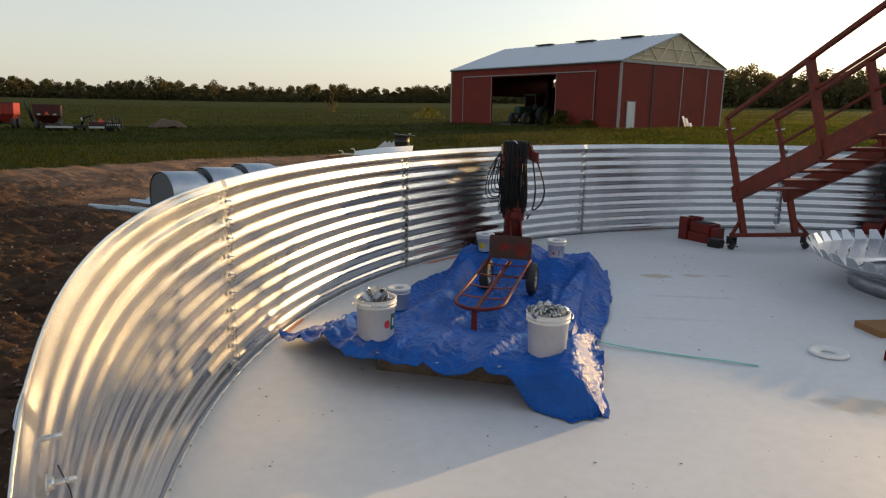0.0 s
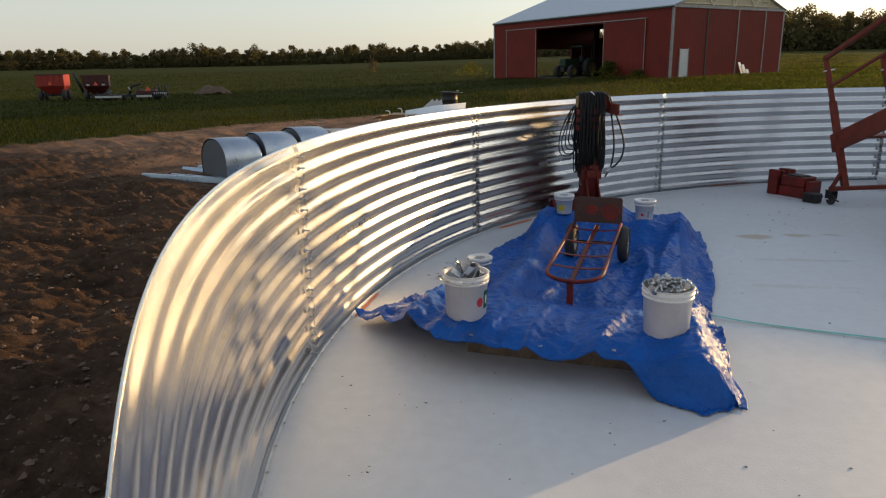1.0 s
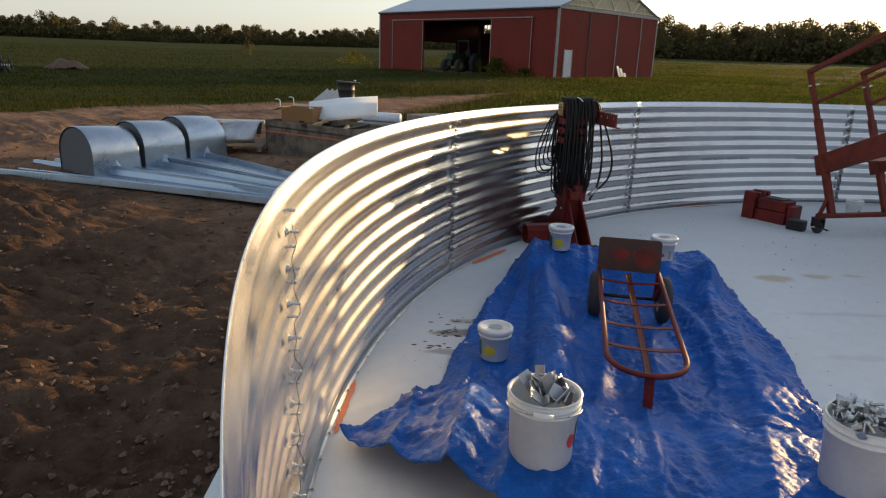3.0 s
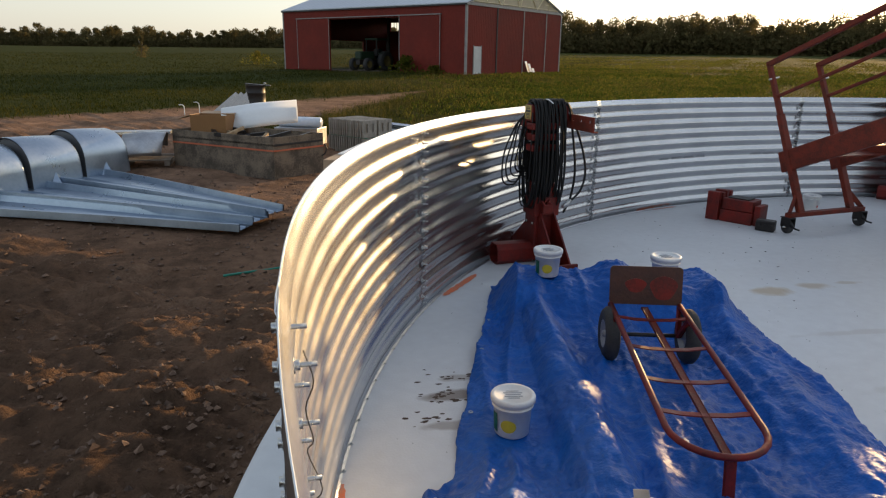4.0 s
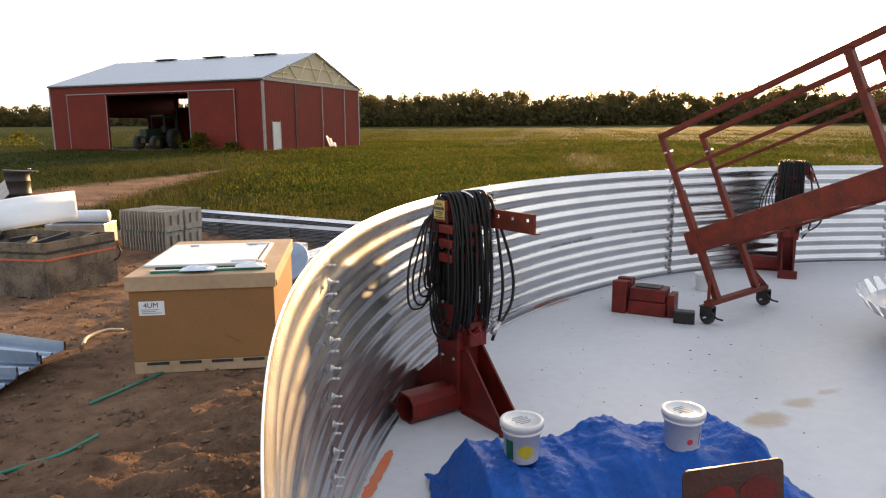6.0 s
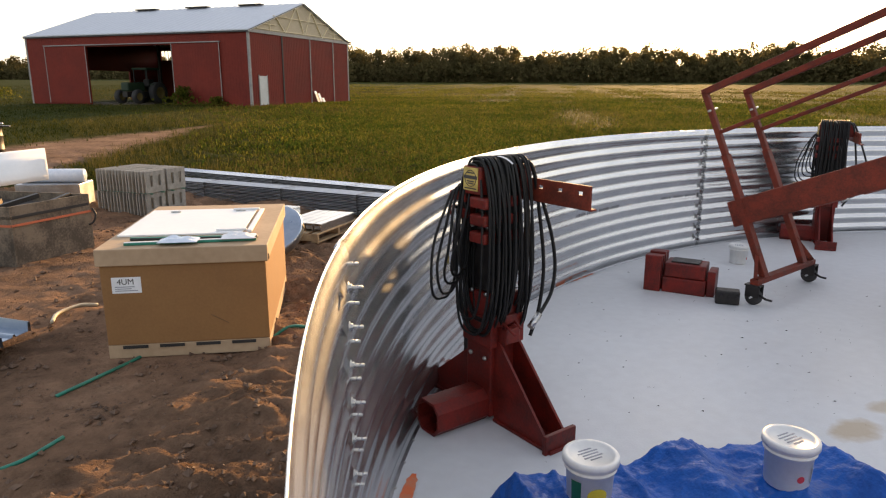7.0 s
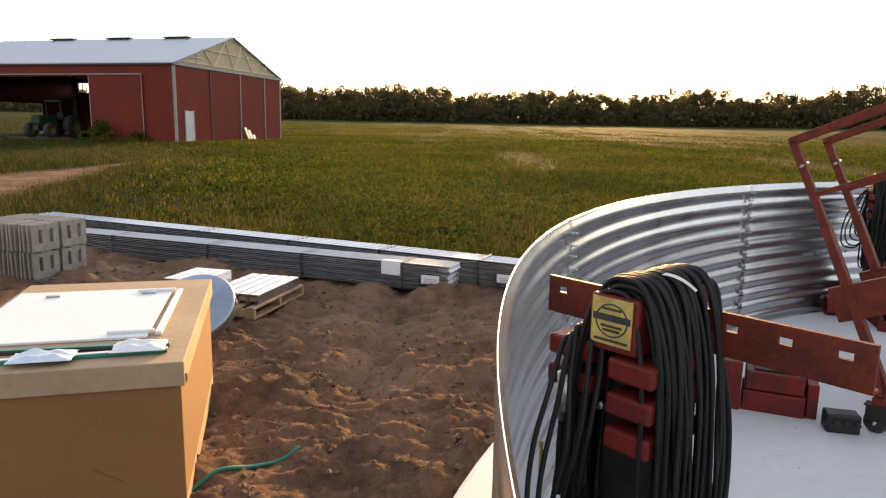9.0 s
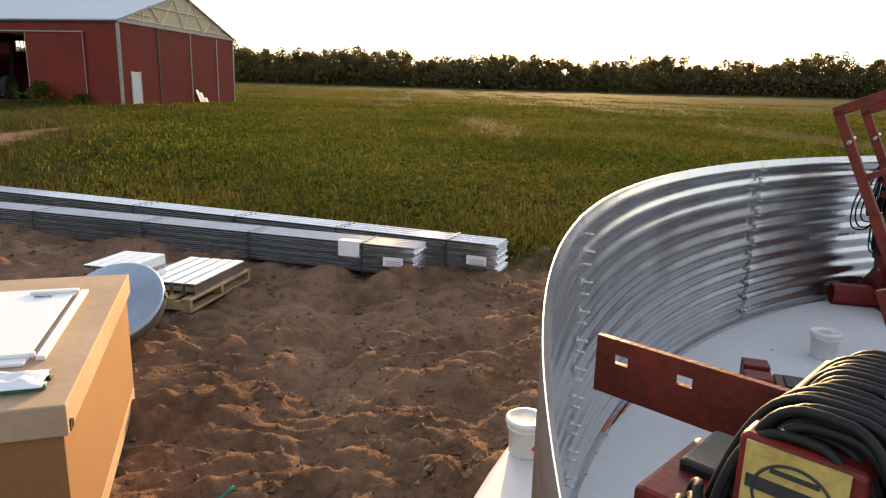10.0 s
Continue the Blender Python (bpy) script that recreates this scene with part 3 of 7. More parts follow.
def build_jack(m, label):
    j = thing("bin_jack", label, "jack", m, "bin jacks along the wall")
    part("column", B(((-0.085, -0.085, 0.02), (0.085, 0.085, 0.60)), bev=0.008), RED, j)
    part("ram", B(((-0.07, -0.07, 0.601), (0.075, 0.07, 1.03)), bev=0.010), GREASE, j, "black greasy ram")
    part("mast", B(((-0.15, -0.055, 0.05), (-0.089, 0.055, 1.06)), bev=0.006), GREASE, j, "black greasy inner mast")
    part("hollow_foot", _foot_tube(), RED, j)
    for sx in (-1, 1):
        part("side_foot", B(((sx * 0.09 if sx > 0 else -0.44, -0.07, 0.0), (0.46 if sx > 0 else -0.09, 0.07, 0.016)), bev=0.003), RED, j)
        gh = 0.40 if sx > 0 else 0.30
        g = plate([(sx * 0.086, 0.016), (sx * 0.42, 0.016), (sx * 0.42, 0.05), (sx * 0.10, gh), (sx * 0.086, gh)], 0.012)
        for off in (-0.055, 0.055):
            g2 = g.copy()
            for v in g2.verts:
                v.co.y += off
            part("gusset", g2, RED, j)
        g.free()
        bm = B(((0.43, -0.09, 0.0), (0.45, 0.09, 0.085)), bev=0.003)
        if sx < 0:
            for v in bm.verts:
                v.co.x *= -1
            bmesh.ops.reverse_faces(bm, faces=bm.faces[:])
        part("end_plate", bm, RED, j)
    part("sleeve", B(((-0.10, -0.10, 0.36), (0.10, 0.10, 0.50)), bev=0.006), RED, j)
    head = part("head", B(((-0.056, -0.140, 1.045), (0.060, 0.155, 1.164)), bev=0.007), RED, j)
    for i in range(3):
        part("jaw", B(((0.0, -0.15, 0.99 - 0.075 * i), (0.105, 0.06, 1.038 - 0.075 * i)), bev=0.008), RED, j)
    for i in range(2):
        part("jaw", B(((-0.17, -0.13, 1.0 - 0.07 * i), (-0.05, 0.05, 1.045 - 0.07 * i)), bev=0.008), RED, j)
    # lifting arm with slotted holes
    bm = bmesh.new()
    xs = [-0.40, -0.37, -0.34, -0.26, -0.23, 0.10, 0.13, 0.215, 0.245, 0.33, 0.36, 0.40]
    holes = {(-0.37, -0.34), (-0.26, -0.23), (0.10, 0.13), (0.215, 0.245), (0.33, 0.36)}
    zs = [1.0, 1.058, 1.074, 1.1]
    for x0, x1 in zip(xs, xs[1:]):
        for z0, z1 in zip(zs, zs[1:]):
            if (x0, x1) in holes and z0 == 1.058:
                continue
            box(bm, (x0, 0.156, z0), (x1, 0.168, z1))
    bmesh.ops.remove_doubles(bm, verts=bm.verts[:], dist=1e-5)
    inner = [f for f in bm.faces if sum(1 for g in bm.faces if g is not f and (g.calc_center_median() - f.calc_center_median()).length < 1e-5)]
    bmesh.ops.delete(bm, geom=inner, context="FACES")
    arm = part("lifting_arm", bm, RED_RUST, j, "slotted red lifting arm")
    part("arm_flange", B(((-0.40, 0.166, 0.995), (0.40, 0.20, 1.003)), bev=0.002), RED_RUST, arm)
    # sign on the head
    sg = part("maker_sign", B(((-0.046, -0.1455, 1.062), (0.048, -0.1415, 1.160))), YELLOW, j, "worn yellow maker's plate with black print")
    ringp = [(0.002 + 0.037 * math.cos(q), -0.1462, 1.114 + 0.034 * math.sin(q)) for q in [2 * math.pi * i / 36 for i in range(36)]]
    part("sign_ring", _loop(ringp, 0.0016), BLACK_INK, sg)
    part("sign_bar", B(((-0.042, -0.1472, 1.112), (0.046, -0.1458, 1.126))), BLACK_INK, sg)
    for i, (w, z) in enumerate(((0.045, 1.135), (0.05, 1.099), (0.04, 1.090), (0.08, 1.069))):
        part("sign_print", B(((0.002 - w / 2, -0.1469, z), (0.002 + w / 2, -0.1458, z + 0.005))), BLACK_INK, sg)
    hg = np.random.default_rng(8)
    for i in range(45):                      # the tight bundle hung over the head
        lay = i % 3
        y = -0.132 + 0.0165 * (i // 3) + 0.0055 * lay
        slack = 1.0 if i // 3 < 5 else 0.0      # those nearest the sign hang wider
        right = 0.070 + 0.014 * lay + (0.022 + 0.012 * slack) * hg.random()
        left = 0.062 + 0.014 * lay + 0.022 * hg.random() + slack * (0.012 + 0.026 * hg.random())
        bot = 0.40 + 0.12 * hg.random()
        part("hose_loop", _loop(hang_loop(0.020 + 0.006 * hg.normal(), y, right, 1.172 + 0.014 * lay, bot, 80, 0.010, i, left), 0.0056), RUBBER, j, "", True)
    for i in range(5):                       # slack loops swinging out towards the wall
        out, low = 0.09 + 0.028 * i, 0.68 - 0.034 * i + 0.03 * hg.random()
        part("hose_loop", _loop(side_loop(-0.05 - 0.016 * i, -0.10, -1, out, 1.10 - 0.012 * i, low, i), 0.0060), RUBBER, j, "", True)
    part("hose_tie", _tie(), PAPER, j, "white paper strip caught under the hoses")
    part("tag", B(((-0.178, -0.135, 0.70), (-0.172, -0.125, 0.78)), bev=0.002), YELLOW, j, "small yellow hose tag")
    run = [(0.02, 0.10, 1.178), (0.05, 0.15, 1.165), (0.06, 0.20, 1.05), (0.07, 0.28, 0.84), (0.07, 0.315, 0.68), (0.08, 0.29, 0.56), (0.09, 0.23, 0.49), (0.11, 0.18, 0.47)]
    lead = part("hose_lead", T(smooth_run(run), r=0.0085), RUBBER, j, "", True)
    part("hose_lead", T(smooth_run([(0.06, 0.08, 1.18), (0.08, 0.14, 1.15), (0.09, 0.18, 0.95), (0.10, 0.21, 0.70), (0.10, 0.19, 0.50), (0.11, 0.13, 0.38)]), r=0.0085), RUBBER, j, "", True)
    part("coupler", T([(0.108, 0.185, 0.472), (0.12, 0.12, 0.425)], r=0.016, seg=12), BOLT, lead, "bright steel hose coupler")
    run = [(-0.11, -0.13, 0.98), (-0.115, -0.14, 0.80), (-0.11, -0.14, 0.68)]
    lead = part("hose_lead", T(smooth_run(run), r=0.0085), RUBBER, j, "", True)
    part("coupler", T([(-0.112, -0.135, 0.86), (-0.112, -0.14, 0.97)], r=0.016, seg=12), BOLT, lead, "bright steel hose coupler")
    lev = part("valve", B(((0.10, -0.06, 0.39), (0.16, 0.02, 0.46)), bev=0.006), RED, j)
    part("lever", T([(0.12, -0.05, 0.45), (0.17, -0.08, 0.49), (0.25, -0.09, 0.47)], [(0.12, -0.02, 0.46), (0.18, -0.03, 0.50), (0.24, -0.05, 0.49)], r=0.006), RED, lev)
    for z in (0.3, 0.6, 0.9):
        for x in (-0.05, 0.05):
            part("bolt_head", lathe([(0, 0.0), (0.011, 0), (0.011, 0.009), (0, 0.009)], 6, Matrix.Translation((x, -0.085, z)) @ Matrix.Rotation(radians(90), 4, "X")), BOLT, j)
    return j


def _tie():
    """A narrow strip lying bent over the top of the coils."""
    v, bm = [], bmesh.new()
    for i in range(9):
        q = i / 8
        x, y, z = 0.045 + 0.06 * q, -0.03 + 0.03 * q, 1.203 - 0.030 * q * q
        v.append((bm.verts.new((x, y - 0.007 * (1 - 0.5 * q), z)), bm.verts.new((x, y + 0.007 * (1 - 0.5 * q), z + 0.003))))
    for a, b in zip(v, v[1:]):
        bm.faces.new((a[0], b[0], b[1], a[1]))
    bmesh.ops.solidify(bm, geom=bm.faces[:], thickness=0.0015)
    return bm


def _foot_tube():
    """A hollow eight-sided tube lying across the base, open at its end."""
    bm = bmesh.new()
    w, h, c = 0.082, 0.152, 0.036
    outer = [(-w + c, 0), (w - c, 0), (w, c), (w, h - c), (w - c, h), (-w + c, h), (-w, h - c), (-w, c)]
    inner = [(x * 0.84, 0.012 + z * 0.84) for x, z in outer]
    rings = [[bm.verts.new((x, y, z)) for x, z in pr] for y, pr in ((-0.08, outer), (-0.37, outer), (-0.37, inner), (-0.08, inner))]
    for a, b in zip(rings, rings[1:] + rings[:1]):
        for i in range(8):
            bm.faces.new((a[i], a[(i + 1) % 8], b[(i + 1) % 8], b[i]))
    bmesh.ops.recalc_face_normals(bm, faces=bm.faces[:])
    return bm


def _loop(pts, r):
    bm = bmesh.new()
    return tube(bm, pts, r, 8, closed=True)


def smooth_run(pts, k=6):
    """Points of a smooth line through the given ones."""
    P = [Vector(p) for p in pts]
    P = [P[0] * 2 - P[1]] + P + [P[-1] * 2 - P[-2]]
    out = []
    for i in range(1, len(P) - 2):
        for q in range(k):
            t = q / k
            a, b, c, d = P[i - 1], P[i], P[i + 1], P[i + 2]
            out.append(0.5 * ((2 * b) + (c - a) * t + (2 * a - 5 * b + 4 * c - d) * t * t + (3 * b - a - 3 * c + d) * t ** 3))
    out.append(P[-2])
    return out


jack_m = Matrix.Translation((0.550, 7.485, 0.0)) @ Matrix.Rotation(math.atan2(-0.989, 0.148), 4, "Z")
jack = build_jack(jack_m, "red hydraulic bin jack hung with coiled black hoses")
centre = Matrix.Translation((CX, CY, 0))
copy_thing(jack, centre @ Matrix.Rotation(radians(-59.5), 4, "Z") @ centre.inverted() @ jack_m)


# ---------------------------------------------------------------- rolling stair
stair_m = Matrix.Translation((3.183, 8.045, 0.0)) @ Matrix.Rotation(-1.364, 4, "Z")
stair = thing("rolling_stair", "rusty red steel stair with handrails on caster wheels", "stair", stair_m)
SL = 0.425                                  # rise per metre
SW = 0.635


def along(a, y, z0, off=0.0):
    return Vector((a, y, z0 + SL * a))


for y in (0.0, SW):
    bm = bmesh.new()
    beam(bm, along(-0.27, y, 0.705), along(4.2, y, 0.705), 0.05, 0.19, bev=0.006)
    part("stringer", bm, RED_RUST, stair)
    bm = bmesh.new()
    beam(bm, (0.02, y, 0.17), (-0.36, y, 1.02), 0.045, 0.07, (0, 1, 0))
    part("post_sleeve", bm, RED_RUST, stair)
    bm = bmesh.new()
    beam(bm, (-0.33, y, 0.95), (-0.567, y, 1.464), 0.04, 0.045, (0, 1, 0))
    part("post", bm, RED_RUST, stair)
    for a in (1.131, 3.3):
        bm = bmesh.new()
        beam(bm, (a + 0.06, y, 0.65 + SL * a), (a - 0.318, y, 1.70 + SL * (a - 0.318)), 0.05, 0.085, (0, 1, 0))
        part("post", bm, RED_RUST, stair)
    bm = bmesh.new()
    beam(bm, along(-0.585, y, 1.708), along(4.0, y, 1.708), 0.045, 0.045)
    part("handrail", bm, RED_RUST, stair)
    bm = bmesh.new()
    beam(bm, along(-0.44, y, 1.36), along(4.0, y, 1.36), 0.025, 0.028)
    part("mid_rail", bm, RED_RUST, stair)
    bm = bmesh.new()
    beam(bm, (3.9, y, 0.0), (3.9, y, 2.2), 0.05, 0.06, (1, 0, 0))
    part("rear_leg", bm, RED_RUST, stair)
    bm = T([(-0.50, y - 0.05, 1.33), (-0.50, y + 0.07, 1.35)], r=0.008)
    part("rail_pin", bm, BOLT, stair)
bm = bmesh.new()
beam(bm, (0.02, -0.16, 0.165), (0.02, SW + 0.16, 0.165), 0.06, 0.04)
part("base_bar", bm, RED_RUST, stair)
for y, s in ((-0.14, -1), (SW + 0.14, 1)):
    bm = bmesh.new()
    beam(bm, (0.02, y, 0.18), (-0.06, y - s * 0.15, 0.36), 0.025, 0.03)
    part("brace", bm, RED_RUST, stair)
    c = part("caster", B(((-0.03, y - 0.035, 0.06), (0.07, y - 0.028, 0.145)), ((-0.03, y + 0.028, 0.06), (0.07, y + 0.035, 0.145)), ((-0.04, y - 0.035, 0.138), (0.07, y + 0.035, 0.147)), bev=0.002), GREASE, stair, "dirty caster with a brake lever")
    part("wheel", lathe([(0, -0.022), (0.05, -0.022), (0.058, -0.014), (0.058, 0.014), (0.05, 0.022), (0, 0.022)], 24, Matrix.Translation((0.02, y, 0.058)) @ Matrix.Rotation(radians(90), 4, "X")), TYRE, c, "", True)
    part("axle", T([(0.02, y - 0.06, 0.06), (0.02, y + 0.06, 0.06)], r=0.007), BOLT, c)
    part("brake_lever", T([(0.05, y - 0.02, 0.09), (0.11, y - 0.01, 0.06), (0.15, y, 0.055)], r=0.008), GREASE, c)
for i in range(14):
    a = 0.05 + 0.30 * i
    z = 0.70 + SL * a
    part("tread", B(((a, 0.025, z - 0.012), (a + 0.22, SW - 0.025, z)), ((a, 0.025, z - 0.045), (a + 0.006, SW - 0.025, z - 0.012))), RED_RUST, stair)


# ---------------------------------------------------------------- cardboard box on a pallet
GZ = -0.40
crate_m = Matrix.Translation((0.040, 9.69, 0)) @ Matrix.Rotation(radians(-18.8), 4, "Z")
carton = thing("pallet_carton", "large brown cardboard carton on a pallet in the yard", "carton", crate_m)
W2, D2 = -1.14, 1.76
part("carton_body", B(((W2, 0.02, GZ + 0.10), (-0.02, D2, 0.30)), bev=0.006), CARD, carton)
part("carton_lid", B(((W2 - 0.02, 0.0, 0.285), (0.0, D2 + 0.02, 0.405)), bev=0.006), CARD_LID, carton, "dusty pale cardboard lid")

# ---------------------------------------------------------------- ring details: seam bolts, base angle, print
def hex_bolt(shank):
    bm = bmesh.new()
    lathe([(0, 0.0), (0.0135, 0.0), (0.0135, 0.0025), (0.0085, 0.0025)], 10, bm=bm)
    lathe([(0.0085, 0.0025), (0.0085, 0.010), (0.0, 0.010)], 6, bm=bm)
    if shank:
        lathe([(0.0042, 0.010), (0.0042, 0.010 + shank), (0, 0.010 + shank)], 6, bm=bm)
    me = bpy.data.meshes.new("seam_bolt")
    bm.to_mesh(me)
    bm.free()
    me.materials.append(BOLT)
    return me


BOLT_IN, BOLT_OUT = hex_bolt(0.026), hex_bolt(0.0)


def set_bolt(me, a, z, inside, parent, r=None):
    ob = new("seam_bolt", me)
    ob.parent = parent
    c, s = math.cos(radians(a)), math.sin(radians(a))
    n = Vector((-c, -s, 0)) if inside else Vector((c, s, 0))
    q = n.to_track_quat("Z", "Y").to_matrix().to_4x4()
    p = around(a, r if r else (R - 0.009 if inside else R + 0.013), z)
    ob.matrix_basis = Matrix.Translation(p) @ q


rnd = random.Random(5)
for k in range(12):
    a = SEAM0 - 30 * k
    seen = 55 < (a % 360) < 215
    for i in range(22 if seen else 0):
        z = 0.05 + 0.0508 * i - 0.004
        if z > H - 0.01:
            continue
        aa = a + 0.35 + (0.22 if i % 2 else -0.12)
        set_bolt(BOLT_IN, aa, z, True, sheets[k], R - (0.009 if i % 2 else -0.004))
        if k == 11 or k == 0:
            set_bolt(BOLT_OUT, aa, z, False, sheets[k])
angle_ring = part("base_angle", lathe([(R - 0.022, 0.001), (R - 0.022, 0.004), (R - 0.012, 0.004), (R - 0.011, 0.012)], 240), STEEL_DULL, ring, "thin steel angle at the foot", True, Matrix.Translation((CX, CY, 0)))
for i in range(74):
    a = 58 + 1.9 * i
    ob = new("base_bolt", BOLT_OUT)
    ob.parent = ring
    ob.matrix_basis = Matrix.Translation(around(a, R - 0.024, 0.004)) @ Matrix.Scale(0.55, 4)
for a in (SEAM0 + 30, SEAM0 + 60):       # a thin pull wire hangs along the seam from bolt to bolt
    pts = []
    for i in range(11):
        z = H - 0.09 - 0.095 * i
        pts += [around(a + 0.4 + 0.15 * math.sin(i * 2.1), R - 0.024, z), around(a + 0.6 + 0.15 * math.sin(i * 1.3), R - 0.038 - 0.008 * math.sin(i * 3.7), z - 0.045)]
    part("pull_wire", T(smooth_run(pts, 4), r=0.0012, seg=6), BLACK_INK, ring, "thin dark wire", True)
# faint stencilled print on the sheets, too small to read
INK = surf("faded_ink", (0.22, 0.23, 0.26), (0.34, 0.35, 0.38), 60, 0.6)
for a0, z, n, h in ((176.5, 0.50, 26, 0.030), (142.0, 0.50, 26, 0.030), (112.0, 0.50, 26, 0.026), (98.5, 0.50, 22, 0.026), (84.0, 0.50, 22, 0.026), (163, 0.30, 20, 0.026)):
    v, f = [], []
    for i in range(n):
        if i % 7 == 6:
            continue
        a = a0 - i * 0.27
        for aa in (a, a - 0.16):
            for zz in (z, z + h * rnd.uniform(0.7, 1.0)):
                rr = R + 0.0078 * math.cos(2 * math.pi * zz / 0.1016) - 0.0022
                v.append(tuple(around(aa, rr, zz + 0.004)))
        q = len(v) - 4
        f.append((q, q + 1, q + 3, q + 2))
    ob = mesh_of("stencil_print", v, f, INK)
    ob.parent = ring
    ob["kind"] = "stuff"

# orange marking paint on the pad along the wall
for k, (p, q, w) in enumerate((((-0.31, 6.76), (-0.01, 7.16), 0.062), ((2.08, 8.985), (2.60, 9.165), 0.035), ((-1.05, 4.40), (-1.01, 4.86), 0.035))):
    p, q = Vector(p), Vector(q)
    d = (q - p).normalized()
    s = Vector((-d.y, d.x))
    v, f = [], []
    for i in range(25):
        c = p.lerp(q, i / 24)
        ww = w * (0.75 + 0.5 * noise.noise(Vector((i * 0.5, k * 9.1, 0)))) * (1 if 1 < i < 23 else 0.4)
        v += [(c.x + s.x * ww / 2, c.y + s.y * ww / 2, 0.004), (c.x - s.x * ww / 2, c.y - s.y * ww / 2, 0.004)]
        if i:
            f.append((2 * i - 2, 2 * i - 1, 2 * i + 1, 2 * i))
    tagged(mesh_of("paint_mark", v, f, ORANGE_PAINT), "stroke of orange marking paint on the concrete pad", "paint mark", kind="structure")


# ---------------------------------------------------------------- buckets and pails
def build_bucket(name, x, y, z, h, rt, rb, label, cat, group, turn=0.0):
    b = thing(name, label, cat, Matrix.Translation((x, y, z)) @ Matrix.Rotation(radians(turn), 4, "Z"), group)
    t = 0.004
    body = part("body", lathe([(0, 0.0), (rb - 0.006, 0.0), (rb, 0.006), (rt - 0.004, h * 0.80), (rt + 0.003, h * 0.80), (rt + 0.003, h * 0.83), (rt - 0.002, h * 0.83), (rt, h * 0.89), (rt + 0.005, h * 0.89), (rt + 0.005, h * 0.92), (rt, h * 0.92), (rt + 0.001, h * 0.985), (rt + 0.006, h), (rt - t, h), (rt - t - 0.001, h * 0.9), (rb - t, 0.012), (0, 0.012)], 48), WHITE_PLASTIC, b, "", True)
    return b


def patch(rb, rt, h, a0, a1, z0, z1, mat, parent, name="label_patch", round_=False, out=0.0016):
    """A curved label on a bucket's side; round_ makes it a disc."""
    v, f = [], []
    na_, nz = 14, 10
    for i in range(na_ + 1):
        for j in range(nz + 1):
            u, w = i / na_, j / nz
            if round_:
                th, rad = 2 * math.pi * u, w
                a = (a0 + a1) / 2 + (a1 - a0) / 2 * rad * math.cos(th)
                z = (z0 + z1) / 2 + (z1 - z0) / 2 * rad * math.sin(th)
            else:
                a, z = a0 + (a1 - a0) * u, z0 + (z1 - z0) * w
            r = rb + (rt - 0.004 - rb) * z / (h * 0.8) + out
            v.append((r * math.cos(radians(a)), r * math.sin(radians(a)), z))
    for i in range(na_):
        for j in range(nz):
            p = i * (nz + 1) + j
            f.append((p, p + nz + 1, p + nz + 2, p + 1))
    ob = mesh_of(name, v, f, mat, True)
    ob.parent = parent
    return ob


LBL_RED = surf("red_label", (0.55, 0.05, 0.06), (0.45, 0.04, 0.05), 20, 0.45)
LBL_GREEN = surf("green_label", (0.01, 0.12, 0.06), (0.008, 0.09, 0.045), 20, 0.45)
LBL_YELLOW = surf("yellow_label", (0.62, 0.50, 0.03), (0.52, 0.42, 0.03), 20, 0.45)

BH, BRT, BRB = 0.238, 0.116, 0.103


def big_bucket(x, y, turn, label, seed):
    b = build_bucket("bucket", x, y, TOP + 0.004, BH, BRT, BRB, label, "bucket", "white hardware buckets on the tarp", turn)
    pts = [(BRT * 1.04 * math.cos(q), -0.03 + BRT * 1.04 * math.sin(q), BH * 0.86 - 0.02 * math.sin(q)) for q in [math.pi * (1.02 + 0.96 * i / 24) for i in range(25)]]
    hd = part("bail_handle", T(pts, r=0.0025, seg=6), BOLT, b, "thin wire bail", True)
    part("grip", T([pts[10], pts[12], pts[14]], r=0.009, seg=10), WHITE_PLASTIC, hd)
    rr = random.Random(seed)
    return b, rr


b1, rr = big_bucket(-0.315, 3.945, -12, "white plastic bucket filled with steel brackets on the tarp", 3)
patch(BRB, BRT, BH, -42, -22, 0.075, 0.125, LBL_RED, b1, "round_label", True)
patch(BRB, BRT, BH, -18, 8, 0.06, 0.155, LBL_GREEN, b1, "label_patch")
patch(BRB, BRT, BH, -12, -4, 0.085, 0.13, WHITE_PLASTIC, b1, "label_print", out=0.0022)
for i in range(26):
    a, q = rr.uniform(0, 360), rr.uniform(0, 0.085)
    m = Matrix.Translation((q * math.cos(radians(a)), q * math.sin(radians(a)), BH - 0.012 + rr.uniform(0, 0.025))) @ Euler((rr.uniform(0, 0.9), rr.uniform(0, 0.9), rr.uniform(0, 6))).to_matrix().to_4x4()
    hh = rr.uniform(0.03, 0.055) if i < 20 else rr.uniform(0.045, 0.07)
    bm = B(((-0.02, -0.002, -0.02), (0.02, 0.002, hh)), ((-0.02, 0.002, -0.02), (0.02, 0.025, -0.016)), m=m)
    part("steel_bracket", bm, STEEL_DULL, b1)
b2, rr = big_bucket(0.66, 3.79, 150, "white plastic bucket heaped with zinc bolts and clips", 8)
